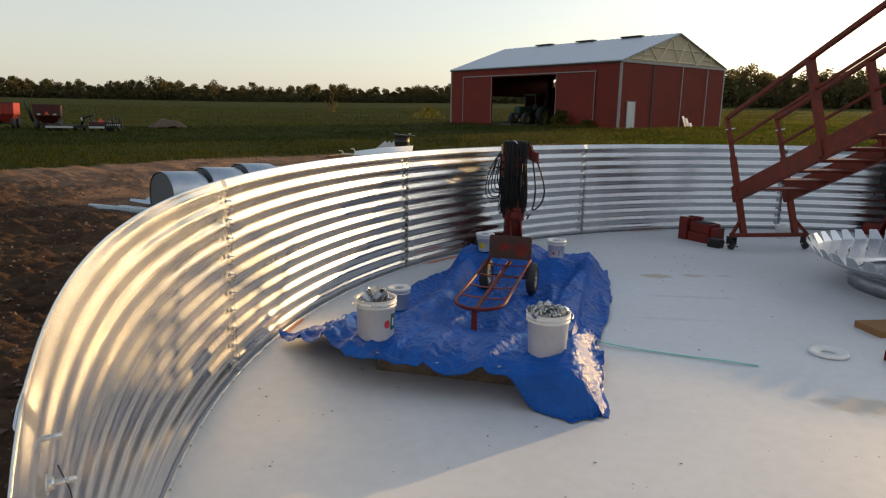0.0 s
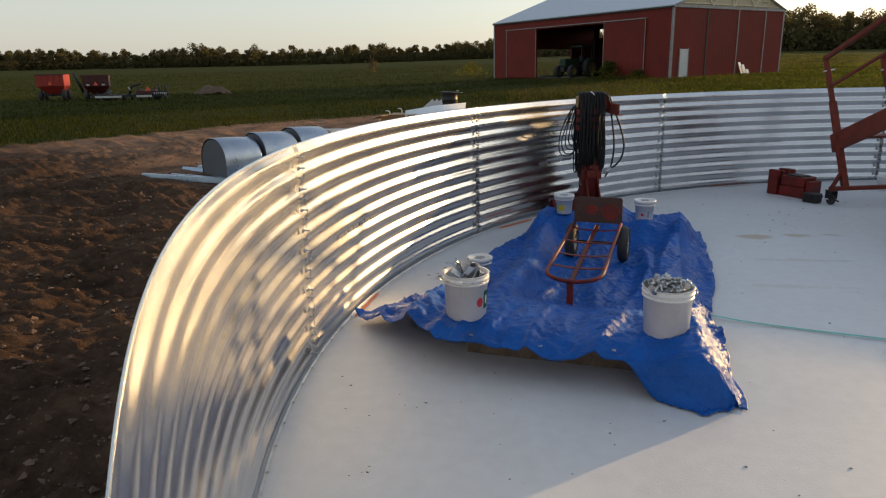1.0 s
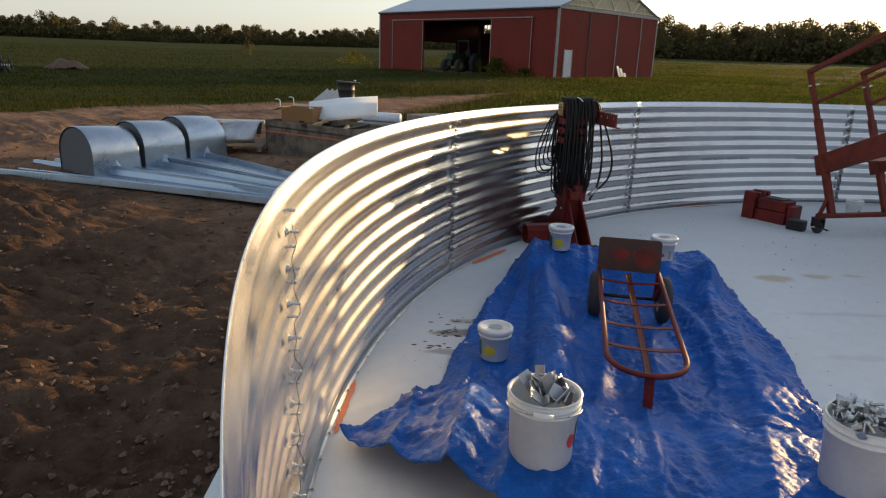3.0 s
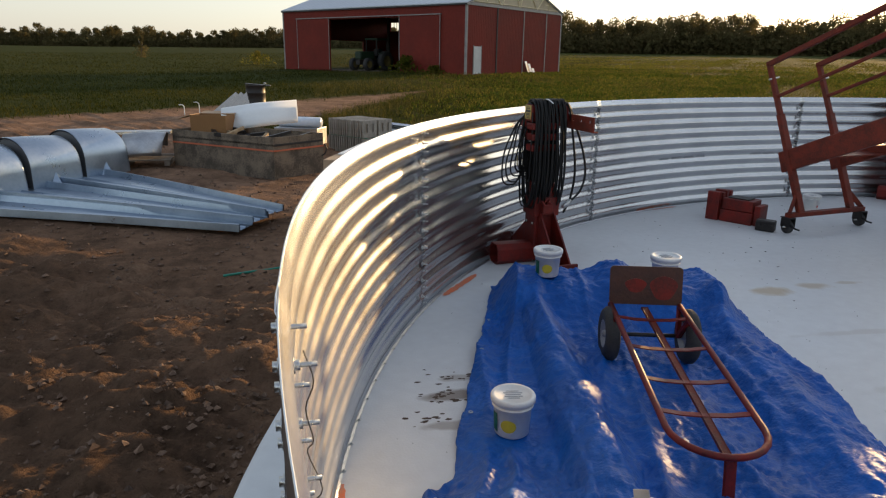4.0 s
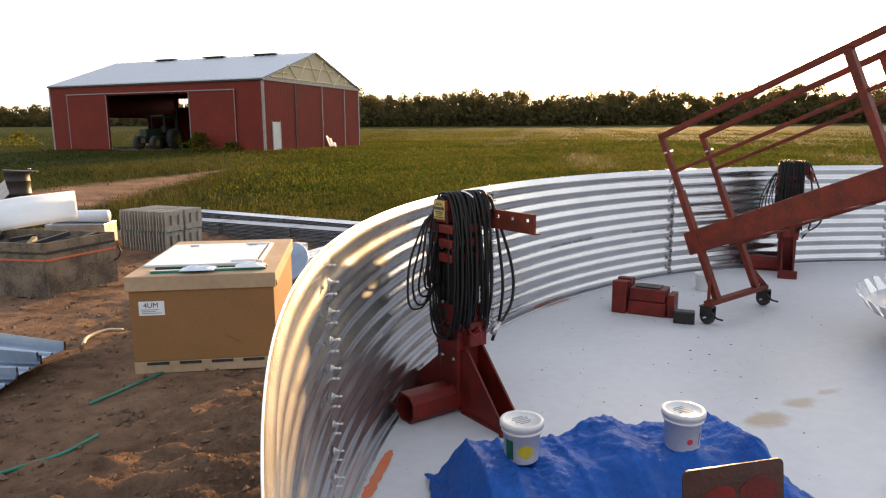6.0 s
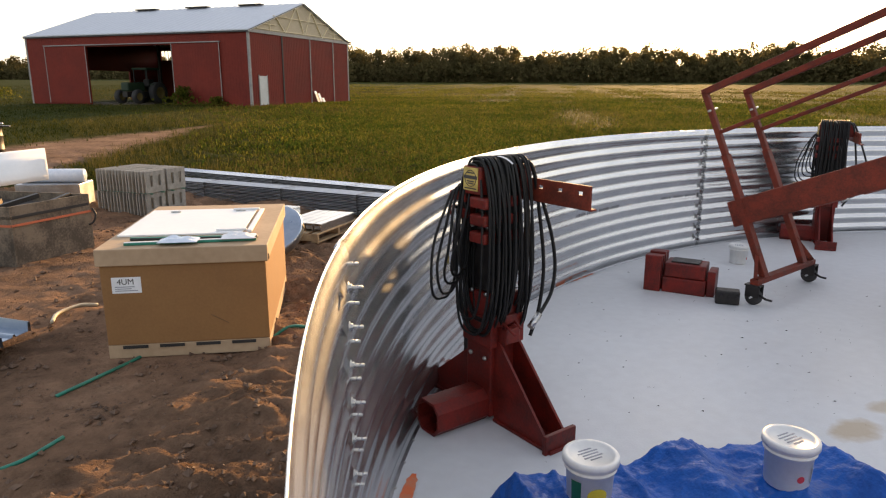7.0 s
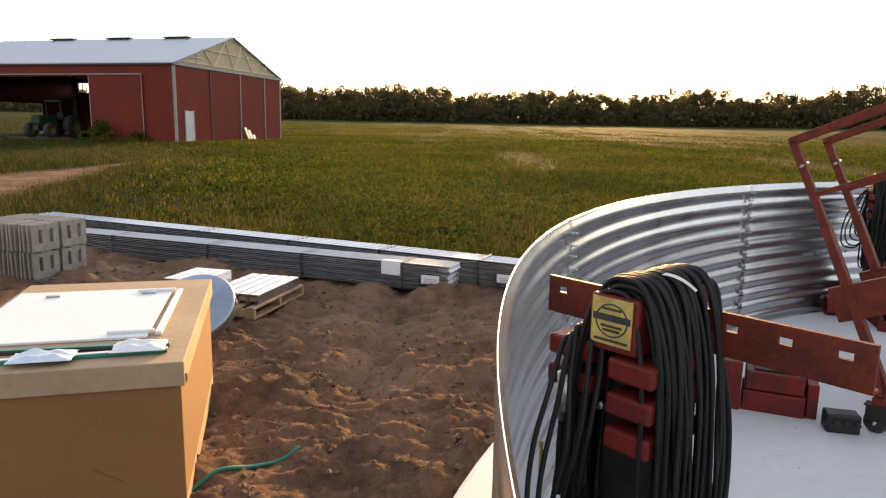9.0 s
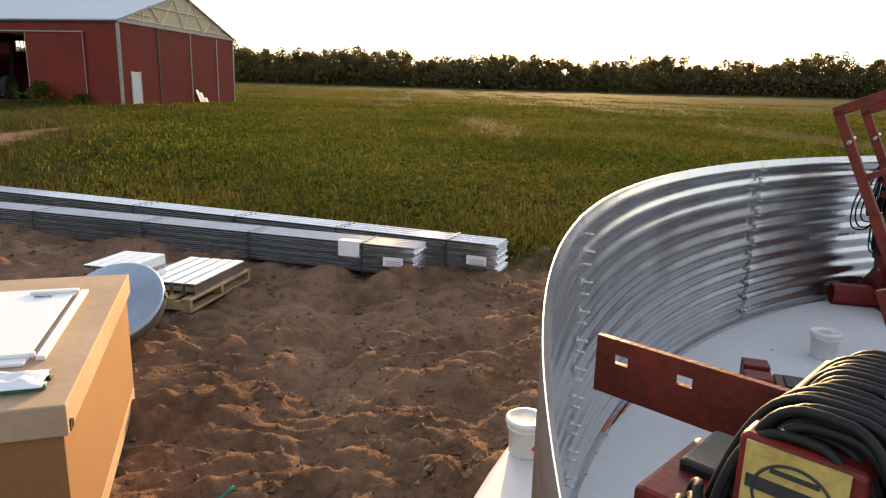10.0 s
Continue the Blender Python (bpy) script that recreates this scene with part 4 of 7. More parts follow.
for i in range(44):
    a, q = rr.uniform(0, 360), 0.105 * math.sqrt(rr.random())
    m = Matrix.Translation((q * math.cos(radians(a)), q * math.sin(radians(a)), BH + 0.004 + rr.uniform(0, 0.045) * (1 - q / 0.12))) @ Euler((rr.uniform(0, 3), rr.uniform(0, 3), rr.uniform(0, 6))).to_matrix().to_4x4()
    if i % 2:
        bm = lathe([(0, -0.004), (0.012, -0.004), (0.012, 0.004), (0.005, 0.004), (0.005, 0.035), (0, 0.035)], 8, m)
    else:
        bm = B(((-0.022, -0.012, -0.0015), (0.022, 0.012, 0.0015)), ((0.019, -0.012, 0.0015), (0.022, 0.012, 0.022)), m=m)
    part("zinc_bolt" if i % 2 else "zinc_clip", bm, BOLT, b2)

PH, PRT, PRB = 0.155, 0.079, 0.068


def pail(x, y, z, turn, label, yellow=True):
    p = build_bucket("pail", x, y, z, PH, PRT, PRB, label, "pail", "small white pails", turn)
    ld = part("lid", lathe([(0, PH + 0.004), (PRT * 0.86, PH + 0.004), (PRT * 0.90, PH + 0.010), (PRT + 0.006, PH + 0.011), (PRT + 0.009, PH + 0.006), (PRT + 0.009, PH - 0.012), (PRT + 0.006, PH - 0.012)], 40), WHITE_PLASTIC, p, "", True)
    bm = bmesh.new()
    for i in range(5):
        w = (0.05, 0.075, 0.06, 0.07, 0.045)[i]
        box(bm, (-w / 2, 0.028 - 0.014 * i, PH + 0.0045), (w / 2, 0.033 - 0.014 * i, PH + 0.0055))
    q = part("lid_print", bm, INK, ld)
    if yellow:
        patch(PRB, PRT, PH, -135, -85, 0.03, 0.085, LBL_YELLOW, p, "round_label", True)
        patch(PRB, PRT, PH, -178, -150, 0.02, 0.10, LBL_GREEN, p)
    else:
        patch(PRB, PRT, PH, -122, -102, 0.04, 0.065, LBL_RED, p, "round_label", True)
        patch(PRB, PRT, PH, -80, -68, 0.03, 0.085, INK, p)
    return p


pail(0.268, 6.46, TOP + 0.012, 0, "small lidded white pail with a yellow and green label")
pail(0.912, 6.235, TOP + 0.012, 0, "small lidded white pail with a red dot", False)
pail(-0.34, 5.04, 0.05, -8, "small lidded white pail with a yellow label on the tarp's edge")
pail(3.95, 8.85, 0.0, 40, "translucent white pail standing on the pad by the wall", False)
p5 = pail(1.66, 9.06, 0.0, 10, "white pail standing on the pad outside the ring", False)

# ---------------------------------------------------------------- hand truck lying on the tarp
truck = thing("hand_truck", "red tubular hand truck with a rusty plate lying on the tarp", "hand truck")
TZ = 0.062
far_l, far_r = Vector((0.325, 5.665, 0.325)), Vector((0.650, 5.590, 0.325))
near_l, near_r = Vector((0.108, 4.68, 0.245)), Vector((0.438, 4.60, 0.245))
ax = (near_l - far_l).normalized()
mid_n = (near_l + near_r) / 2
curve_pts = []
for i in range(13):
    q = math.pi * i / 12
    c = mid_n + (near_l - near_r) / 2 * math.cos(q) + ax * 0.16 * math.sin(q)
    curve_pts.append(c)
frame_pts = [far_l] + [far_l.lerp(near_l, i / 5) for i in range(1, 5)] + curve_pts + [far_r.lerp(near_r, i / 5) for i in range(4, 0, -1)] + [far_r]
part("frame_tube", T(frame_pts, r=0.0125, seg=12), RED, truck, "", True)
for q in (0.14, 0.42, 0.68, 0.9):
    a, b = far_l.lerp(near_l, q), far_r.lerp(near_r, q)
    bow = Vector((0, 0, -0.015))
    bm = bmesh.new()
    pts = [a, a.lerp(b, 0.25) + bow * 0.8, a.lerp(b, 0.5) + bow, a.lerp(b, 0.75) + bow * 0.8, b]
    for u, w in zip(pts, pts[1:]):
        beam(bm, u, w, 0.028, 0.005, bev=0.0)
    part("cross_strap", bm, RED, truck)
mid_f = (far_l + far_r) / 2
bm = bmesh.new()
beam(bm, mid_f + Vector((0, 0, -0.02)), mid_n + ax * 0.16 + Vector((0, 0, -0.015)), 0.028, 0.006)
part("centre_strap", bm, RED_RUST, truck)
leg_top = mid_n + ax * 0.155
bm = bmesh.new()
beam(bm, leg_top, Vector((leg_top.x + 0.0, leg_top.y - 0.02, TZ)), 0.03, 0.014, (0, 1, 0))
part("handle_leg", bm, RED, truck)
# toe plate, tipped back
side = (far_r - far_l).normalized()
back = Vector((0.0, 0.02, 0.19)).normalized()
nrm = side.cross(back).normalized()
pm = Matrix((side, nrm, back)).transposed().to_4x4()
pm.translation = (far_l + far_r) / 2
oc = []
for cx_, cz_, a0 in ((0.155, 0.02, -90), (0.155, 0.17, 0), (-0.155, 0.17, 90), (-0.155, 0.02, 180)):
    for i in range(5):
        q = radians(a0 + 22.5 * i)
        oc.append((cx_ + 0.02 * math.cos(q), cz_ + 0.02 * math.sin(q)))
tp = part("toe_plate", plate(oc, 0.006, pm), surf("rust_brown_plate", (0.075, 0.028, 0.018), (0.04, 0.017, 0.012), 12, 0.4, 0.6, 0.2, 0.2, 60), truck, "rust-brown toe plate with worn red spots")
for cx_, cz_, rx_, rz_ in ((-0.05, 0.095, 0.05, 0.035), (0.085, 0.085, 0.065, 0.06)):
    d = [(cx_ + rx_ * (1 + 0.12 * math.sin(3 * q)) * math.cos(q), cz_ + rz_ * math.sin(q)) for q in [2 * math.pi * i / 22 for i in range(22)]]
    part("worn_spot", plate(d, 0.009, pm), RED, tp)
WR = 0.132
axle_d = side
wheel_c = [Vector((0.300, 5.600, TZ + WR)), Vector((0.668, 5.515, TZ + WR))]
part("axle", T([wheel_c[0] - side * 0.03, wheel_c[1] + side * 0.03], r=0.010), GREASE, truck)
for c in wheel_c:
    wm = Matrix.Translation(c) @ side.to_track_quat("Z", "Y").to_matrix().to_4x4()
    ty = part("tyre", lathe([(0.068, -0.030), (0.10, -0.036), (0.117, -0.030), (WR, -0.014), (WR, 0.014), (0.117, 0.030), (0.10, 0.036), (0.068, 0.030), (0.068, -0.030)], 40, wm), TYRE, truck, "", True)
    part("rim", lathe([(0, -0.02), (0.015, -0.034), (0.02, -0.012), (0.055, -0.010), (0.064, -0.030), (0.069, -0.030), (0.069, 0.030), (0.064, 0.030), (0.055, 0.010), (0.02, 0.012), (0.015, 0.034), (0, 0.034)], 32, wm), surf("grey_rim", (0.42, 0.42, 0.41), (0.3, 0.3, 0.29), 30, 0.45, 0.6, 0.5), ty, "grey pressed-steel rim", True)
for c, f in zip(wheel_c, (far_l, far_r)):
    g = f.lerp(near_l if f is far_l else near_r, 0.16)
    bm = bmesh.new()
    beam(bm, g, Vector((g.x, c.y, c.z)), 0.02, 0.025, (1, 0, 0))
    beam(bm, f, Vector((g.x, c.y, c.z)), 0.012, 0.02, (1, 0, 0))
    part("axle_bracket", bm, RED, truck)

# ---------------------------------------------------------------- red jack blocks, dish, small things on the pad
blk_m = Matrix.Translation((2.62, 8.63, 0)) @ Matrix.Rotation(radians(-57), 4, "Z")
blocks = thing("jack_shoe", "set of worn red steel jack shoes lying on the pad", "jack part", blk_m)
for i in range(4):
    part("upright_plate", B(((0.0, 0.08 * i, 0.0), (0.12, 0.08 * i + 0.055, 0.275 - 0.012 * (i % 2))), bev=0.006), RED, blocks)
part("lower_block", B(((0.13, 0.02, 0.0), (0.44, 0.24, 0.115)), bev=0.008), RED, blocks)
part("upper_block", B(((0.14, 0.03, 0.119), (0.43, 0.23, 0.225)), bev=0.008), RED, blocks)
part("side_plate", B(((0.445, 0.04, 0.0), (0.50, 0.22, 0.19)), bev=0.006), RED, blocks)
part("top_cap", B(((0.18, 0.06, 0.2255), (0.38, 0.20, 0.236)), bev=0.003), GREASE, blocks, "dark rust-stained cap")
coup = thing("steel_coupling", "black greasy steel coupling beside the red shoes", "steel part", Matrix.Translation((2.925, 8.09, 0)) @ Matrix.Rotation(radians(-48), 4, "Z"))
part("coupling_body", B(((-0.10, -0.05, 0.0), (0.06, 0.05, 0.10)), bev=0.01), GREASE, coup)
for i in range(3):
    part("bolt", T([(-0.06 + 0.05 * i, -0.08, 0.06), (-0.06 + 0.05 * i, 0.08, 0.06)], r=0.011), GREASE, coup)

dish = thing("roof_collar", "toothed galvanised steel roof collar resting on its base ring", "roof collar", Matrix.Translation((4.35, 6.30, 0)))
part("base_ring", lathe([(0.74, 0.0), (0.765, 0.0), (0.765, 0.13), (0.74, 0.13), (0.74, 0.0)], 72), STEEL_DULL, dish, "", True)
part("cone", lathe([(0.70, 0.125), (0.76, 0.128), (1.09, 0.275), (1.092, 0.279), (0.755, 0.133), (0.70, 0.13)], 96), STEEL, dish, "", True)
teeth = bmesh.new()
for i in range(44):
    q0 = 2 * math.pi * i / 44
    w = 2 * math.pi / 44
    prof = [(0.04, 1.085, 0.272), (0.96, 1.085, 0.272), (0.74, 1.15, 0.365), (0.26, 1.15, 0.365)]
    tb = bmesh.new()
    v0 = [tb.verts.new((r * math.cos(q0 + w * u), r * math.sin(q0 + w * u), z)) for u, r, z in prof]
    v1 = [tb.verts.new(((r - 0.003) * math.cos(q0 + w * u), (r - 0.003) * math.sin(q0 + w * u), z + 0.002)) for u, r, z in prof]
    tb.faces.new(v0)
    tb.faces.new(list(reversed(v1)))
    for e in range(4):
        tb.faces.new((v0[(e + 1) % 4], v0[e], v1[e], v1[(e + 1) % 4]))
    bmesh.ops.recalc_face_normals(tb, faces=tb.faces[:])
    part("tooth", tb, STEEL, dish)
teeth.free()
for i in range(24):
    q = 2 * math.pi * i / 24
    ob = new("collar_bolt", BOLT_IN)
    ob.parent = dish
    ob.matrix_basis = Matrix.Translation((0.765 * math.cos(q), 0.765 * math.sin(q), 0.07)) @ Vector((math.cos(q), math.sin(q), 0)).to_track_quat("Z", "Y").to_matrix().to_4x4()
    ob = new("collar_bolt", BOLT_IN)
    ob.parent = dish
    ob.matrix_basis = Matrix.Translation((0.93 * math.cos(q), 0.93 * math.sin(q), 0.212)) @ Matrix.Rotation(0.3, 4, "X")

lid = part("plastic_disc", lathe([(0.045, 0.002), (0.045, 0.010), (0.085, 0.012), (0.10, 0.020), (0.118, 0.020), (0.122, 0.004), (0.10, 0.003), (0.045, 0.002)], 48), WHITE_PLASTIC, None, "", True, Matrix.Translation((2.53, 4.56, 0.001)))
tagged(lid, "white round plastic cover lying on the pad", "plastic disc")
strap_pts = smooth_run([(1.06, 4.56, 0.02), (1.25, 4.49, 0.012), (1.55, 4.40, 0.008), (1.80, 4.32, 0.012), (1.984, 4.27, 0.008)])
bm = bmesh.new()
for u, w in zip(strap_pts, strap_pts[1:]):
    beam(bm, u, w, 0.016, 0.002, bev=0)
TEAL = surf("teal_strap", (0.05, 0.46, 0.42), (0.04, 0.38, 0.35), 10, 0.4)
tagged(part("packing_strap", bm, TEAL), "thin teal plastic packing strap lying on the pad", "strap")
tagged(part("cardboard_scrap", B(((0, 0, 0), (0.42, 0.26, 0.05)), bev=0.004), CARD, None, "", False, Matrix.Translation((3.05, 4.93, 0.0)) @ Matrix.Rotation(0.2, 4, "Z")), "flat piece of brown cardboard on the pad", "cardboard")
chan = thing("steel_channel", "short dark red steel channel lying on the pad", "steel part", Matrix.Translation((2.86, 4.40, 0)) @ Matrix.Rotation(0.35, 4, "Z"))
part("web", B(((0, 0, 0.06), (0.4, 0.09, 0.068)), bev=0.002), RED_RUST, chan)
part("flange", B(((0, 0, 0), (0.4, 0.008, 0.0598)), bev=0.002), RED_RUST, chan)
part("flange", B(((0, 0.082, 0), (0.4, 0.09, 0.0598)), bev=0.002), RED_RUST, chan)
# grit and dropped bits on the pad
rr = random.Random(12)
v, f = [], []
for i in range(520):
    a, q = rr.uniform(95, 230), 5.35 * math.sqrt(rr.random())
    if rr.random() < 0.5:
        q = rr.uniform(3.2, 5.3)
    x, y = CX + q * math.cos(radians(a)), CY + q * math.sin(radians(a))
    s = rr.choice((0.002, 0.003, 0.004, 0.004, 0.007))
    b0 = len(v)
    v += [(x + rr.uniform(-2, 2) * s, y + rr.uniform(-1, 1) * s, 0.0005), (x + s, y + s, 0.0005), (x - s, y + s * 1.4, 0.0005), (x, y, s * 0.9)]
    f += [(b0, b0 + 1, b0 + 3), (b0 + 1, b0 + 2, b0 + 3), (b0 + 2, b0, b0 + 3)]
tagged(mesh_of("grit", v, f, surf("dark_grit", (0.07, 0.055, 0.045), (0.03, 0.025, 0.02), 50, 0.9)), "scattered dark grit and soil crumbs on the pad", "grit", kind="stuff")
for x0, y0, n in ((-0.53, 5.45, 34), (-0.45, 5.62, 16), (-0.62, 5.25, 14)):
    v, f = [], []
    for i in range(n):
        x, y, s = x0 + rr.gauss(0, 0.06), y0 + rr.gauss(0, 0.03), rr.uniform(0.003, 0.012)
        b0 = len(v)
        for k in range(7):
            w = 2 * math.pi * k / 7
            v.append((x + s * 1.5 * math.cos(w) * rr.uniform(0.6, 1.2), y + s * 0.8 * math.sin(w) * rr.uniform(0.6, 1.2), 0.0005))
        v.append((x, y, s * 0.22))
        f += [(b0 + k, b0 + (k + 1) % 7, b0 + 7) for k in range(7)]
    tagged(mesh_of("mud_crumbs", v, f, surf("dried_mud", (0.10, 0.07, 0.05), (0.06, 0.04, 0.03), 50, 0.9)), "dried mud crumbs trodden on the pad", "mud", kind="stuff")

# ---------------------------------------------------------------- carton details and what lies on its lid
slots = part("pallet_base", B(((W2, 0.02, GZ), (-0.02, D2, GZ + 0.098)), bev=0.004), CARD_LID, carton, "pale brown pallet base with fork slots")
for i in range(4):
    x0 = W2 + 0.10 + 0.25 * i
    # thin dark slab on the solid face, painted shade in place of an opening
    part("fork_slot", B(((x0, 0.012, GZ + 0.072), (x0 + 0.17, 0.0195, GZ + 0.094))), DARK, slots)
lbl = part("address_label", B(((W2 + 0.07, 0.0165, 0.085), (W2 + 0.265, 0.0195, 0.20))), PAPER, carton, "white printed parts label")
fc = bpy.data.curves.new("label_text", "FONT")
fc.body, fc.size, fc.extrude = "4UM", 0.058, 0.0006
fc.materials.append(BLACK_INK)
tx = new("label_text", fc)
tx.parent = lbl
tx.matrix_basis = Matrix.Translation((W2 + 0.105, 0.0158, 0.148)) @ Matrix.Rotation(radians(90), 4, "X")
for i, w in enumerate((0.15, 0.11, 0.13)):
    part("print_bar", B(((W2 + 0.09, 0.0150, 0.100 + 0.014 * i), (W2 + 0.09 + w, 0.0163, 0.106 + 0.014 * i))), INK, lbl)
bm = bmesh.new()
beam(bm, (-0.42, 0.0185, -0.10), (-0.30, 0.0185, -0.17), 0.004, 0.008, (0, 1, 0), 0)
part("scuff", bm, surf("torn_card", (0.20, 0.11, 0.05), (0.15, 0.08, 0.04), 30, 0.9), carton)
bm = bmesh.new()
for i in range(3):
    box(bm, (0.0005, 0.03 + 0.02 * i, 0.29), (0.004, 0.042 + 0.02 * i, 0.335 - 0.01 * i))
part("torn_edge", bm, DARK, carton)

LIDZ = 0.4065
white_board = part("access_door_panel", B(((-1.12, 0.40, 0), (-0.22, 1.48, 0.014)), bev=0.003), surf("white_painted_steel", (0.80, 0.81, 0.80), (0.74, 0.75, 0.75), 3, 0.35, 0.45), None, "", False, crate_m @ Matrix.Translation((0, 0, LIDZ)))
tagged(white_board, "white painted steel door panel lying on the carton", "panel")
wp = thing("door_frame_piece", "narrow white steel door frame lying on the carton", "door frame", crate_m @ Matrix.Translation((0, 0, LIDZ)))
WPAINT = bpy.data.materials["white_painted_steel"]
part("long_side", B(((-0.19, 0.45, 0), (-0.155, 1.42, 0.02)), bev=0.003), WPAINT, wp)
part("short_end", B(((-0.42, 1.38, 0.0145), (-0.195, 1.41, 0.03)), bev=0.003), WPAINT, wp)
part("short_end", B(((-0.42, 0.46, 0.0145), (-0.195, 0.485, 0.03)), bev=0.003), WPAINT, wp)
for x in (-0.9, -0.35):
    hp = thing("hinge", "small zinc hinge on the white panel", "hinge", crate_m @ Matrix.Translation((x, 1.33, LIDZ + 0.014)), "hinges on the white panel")
    part("leaf", B(((-0.04, -0.012, 0), (0.04, 0.012, 0.004))), BOLT, hp)
    part("knuckle", T([(-0.04, 0, 0.008), (0.04, 0, 0.008)], r=0.006), BOLT, hp)
for k, (y, c) in enumerate(((0.14, GREEN_PLASTIC), (0.26, BLACK_INK))):
    bar = thing("seal_strip", ("long dark green rubber seal strip on the carton lid", "long black rubber seal strip on the carton lid")[k], "seal strip", crate_m @ Matrix.Translation((-0.55, y, LIDZ)) @ Matrix.Rotation(radians(3 - 5 * k), 4, "Z"))
    part("strip", B(((-0.44, -0.02, 0), (0.46, 0.02, 0.018)), bev=0.004), c, bar)
    part("strip_face", B(((-0.44, -0.012, 0.0182), (0.46, 0.012, 0.022)), bev=0.001), PAPER if k == 0 else GREEN_PLASTIC, bar)


def crumpled(name, cx_, cy_, w, d, h, mat, m, label, cat, seed):
    v, f = [], []
    n = 14
    for i in range(n + 1):
        for j in range(n + 1):
            u, q = i / n, j / n
            e = min(u, 1 - u, q, 1 - q) * 4
            z = h * min(1, e) * (0.6 + 0.6 * noise.noise(Vector((u * 4, q * 4, seed)))) + 0.003
            x = (u - 0.5) * w * (1 + 0.1 * noise.noise(Vector((q * 5, seed, 1))))
            v.append((cx_ + x, cy_ + (q - 0.5) * d, max(z, 0.002)))
    for i in range(n):
        for j in range(n):
            p = i * (n + 1) + j
            f.append((p, p + n + 1, p + n + 2, p + 1))
    ob = mesh_of(name, v, f, mat, False)
    ob.matrix_basis = m
    so_ = ob.modifiers.new("thickness", "SOLIDIFY")
    so_.thickness = 0.003
    return tagged(ob, label, cat)


FILM = surf("clear_film", (0.70, 0.76, 0.84), (0.60, 0.68, 0.78), 20, 0.15, 0.3)
crumpled("parts_bag", -0.62, 0.12, 0.27, 0.15, 0.035, FILM, crate_m @ Matrix.Translation((0, 0, LIDZ + 0.022)), "crumpled clear plastic bag of papers on the carton", "bag", 3)
crumpled("parts_bag", -0.22, 0.20, 0.24, 0.17, 0.03, PAPER, crate_m @ Matrix.Translation((0, 0, LIDZ + 0.022)), "white paper packet on the carton lid", "packet", 7)


# ---------------------------------------------------------------- yard: roof panels with vent hoods
def yard(x, y, dz=0.0):
    return rough_land(x, y) + dz


def roof_panel(tip, wide, wt, ww, z, name_label):
    p = thing("roof_panel", name_label, "roof panel", None, "roof panels with vent hoods")
    tip, wide = Vector(tip), Vector(wide)
    d = (wide - tip).normalized()
    s = Vector((-d.y, d.x))
    # cross profile: raised ribs at both edges and one low pleat between
    prof = [(-1.0, 0.0), (-0.97, 0.085), (-0.87, 0.09), (-0.80, 0.012), (-0.1, 0.010), (-0.05, 0.03), (0.05, 0.03), (0.1, 0.010), (0.80, 0.012), (0.87, 0.09), (0.97, 0.085), (1.0, 0.0)]
    v, f = [], []
    n = 12
    k = len(prof)
    for low in (0, 1):
        for i in range(n + 1):
            t = i / n
            c = tip.lerp(wide, t)
            w = (wt + (ww - wt) * t) / 2
            for u, h in prof:
                v.append((c.x + s.x * u * w, c.y + s.y * u * w, z + h * (0.9 + 0.1 * t) - 0.003 * low + 0.02 * math.sin(3 * t)))
    base = (n + 1) * k
    for i in range(n):
        for j in range(k - 1):
            q = i * k + j
            f.append((q, q + 1, q + k + 1, q + k))
            f.append((base + q, base + q + k, base + q + k + 1, base + q + 1))
    for i in (0, n):
        for j in range(k - 1):
            q = i * k + j
            f.append((q, base + q, base + q + 1, q + 1))
    for j in (0, k - 1):
        for i in range(n):
            q = i * k + j
            f.append((q, q + k, base + q + k, base + q))
    ob = mesh_of("panel_sheet", v, f, STEEL_SKY)
    ob.parent = p
    return p


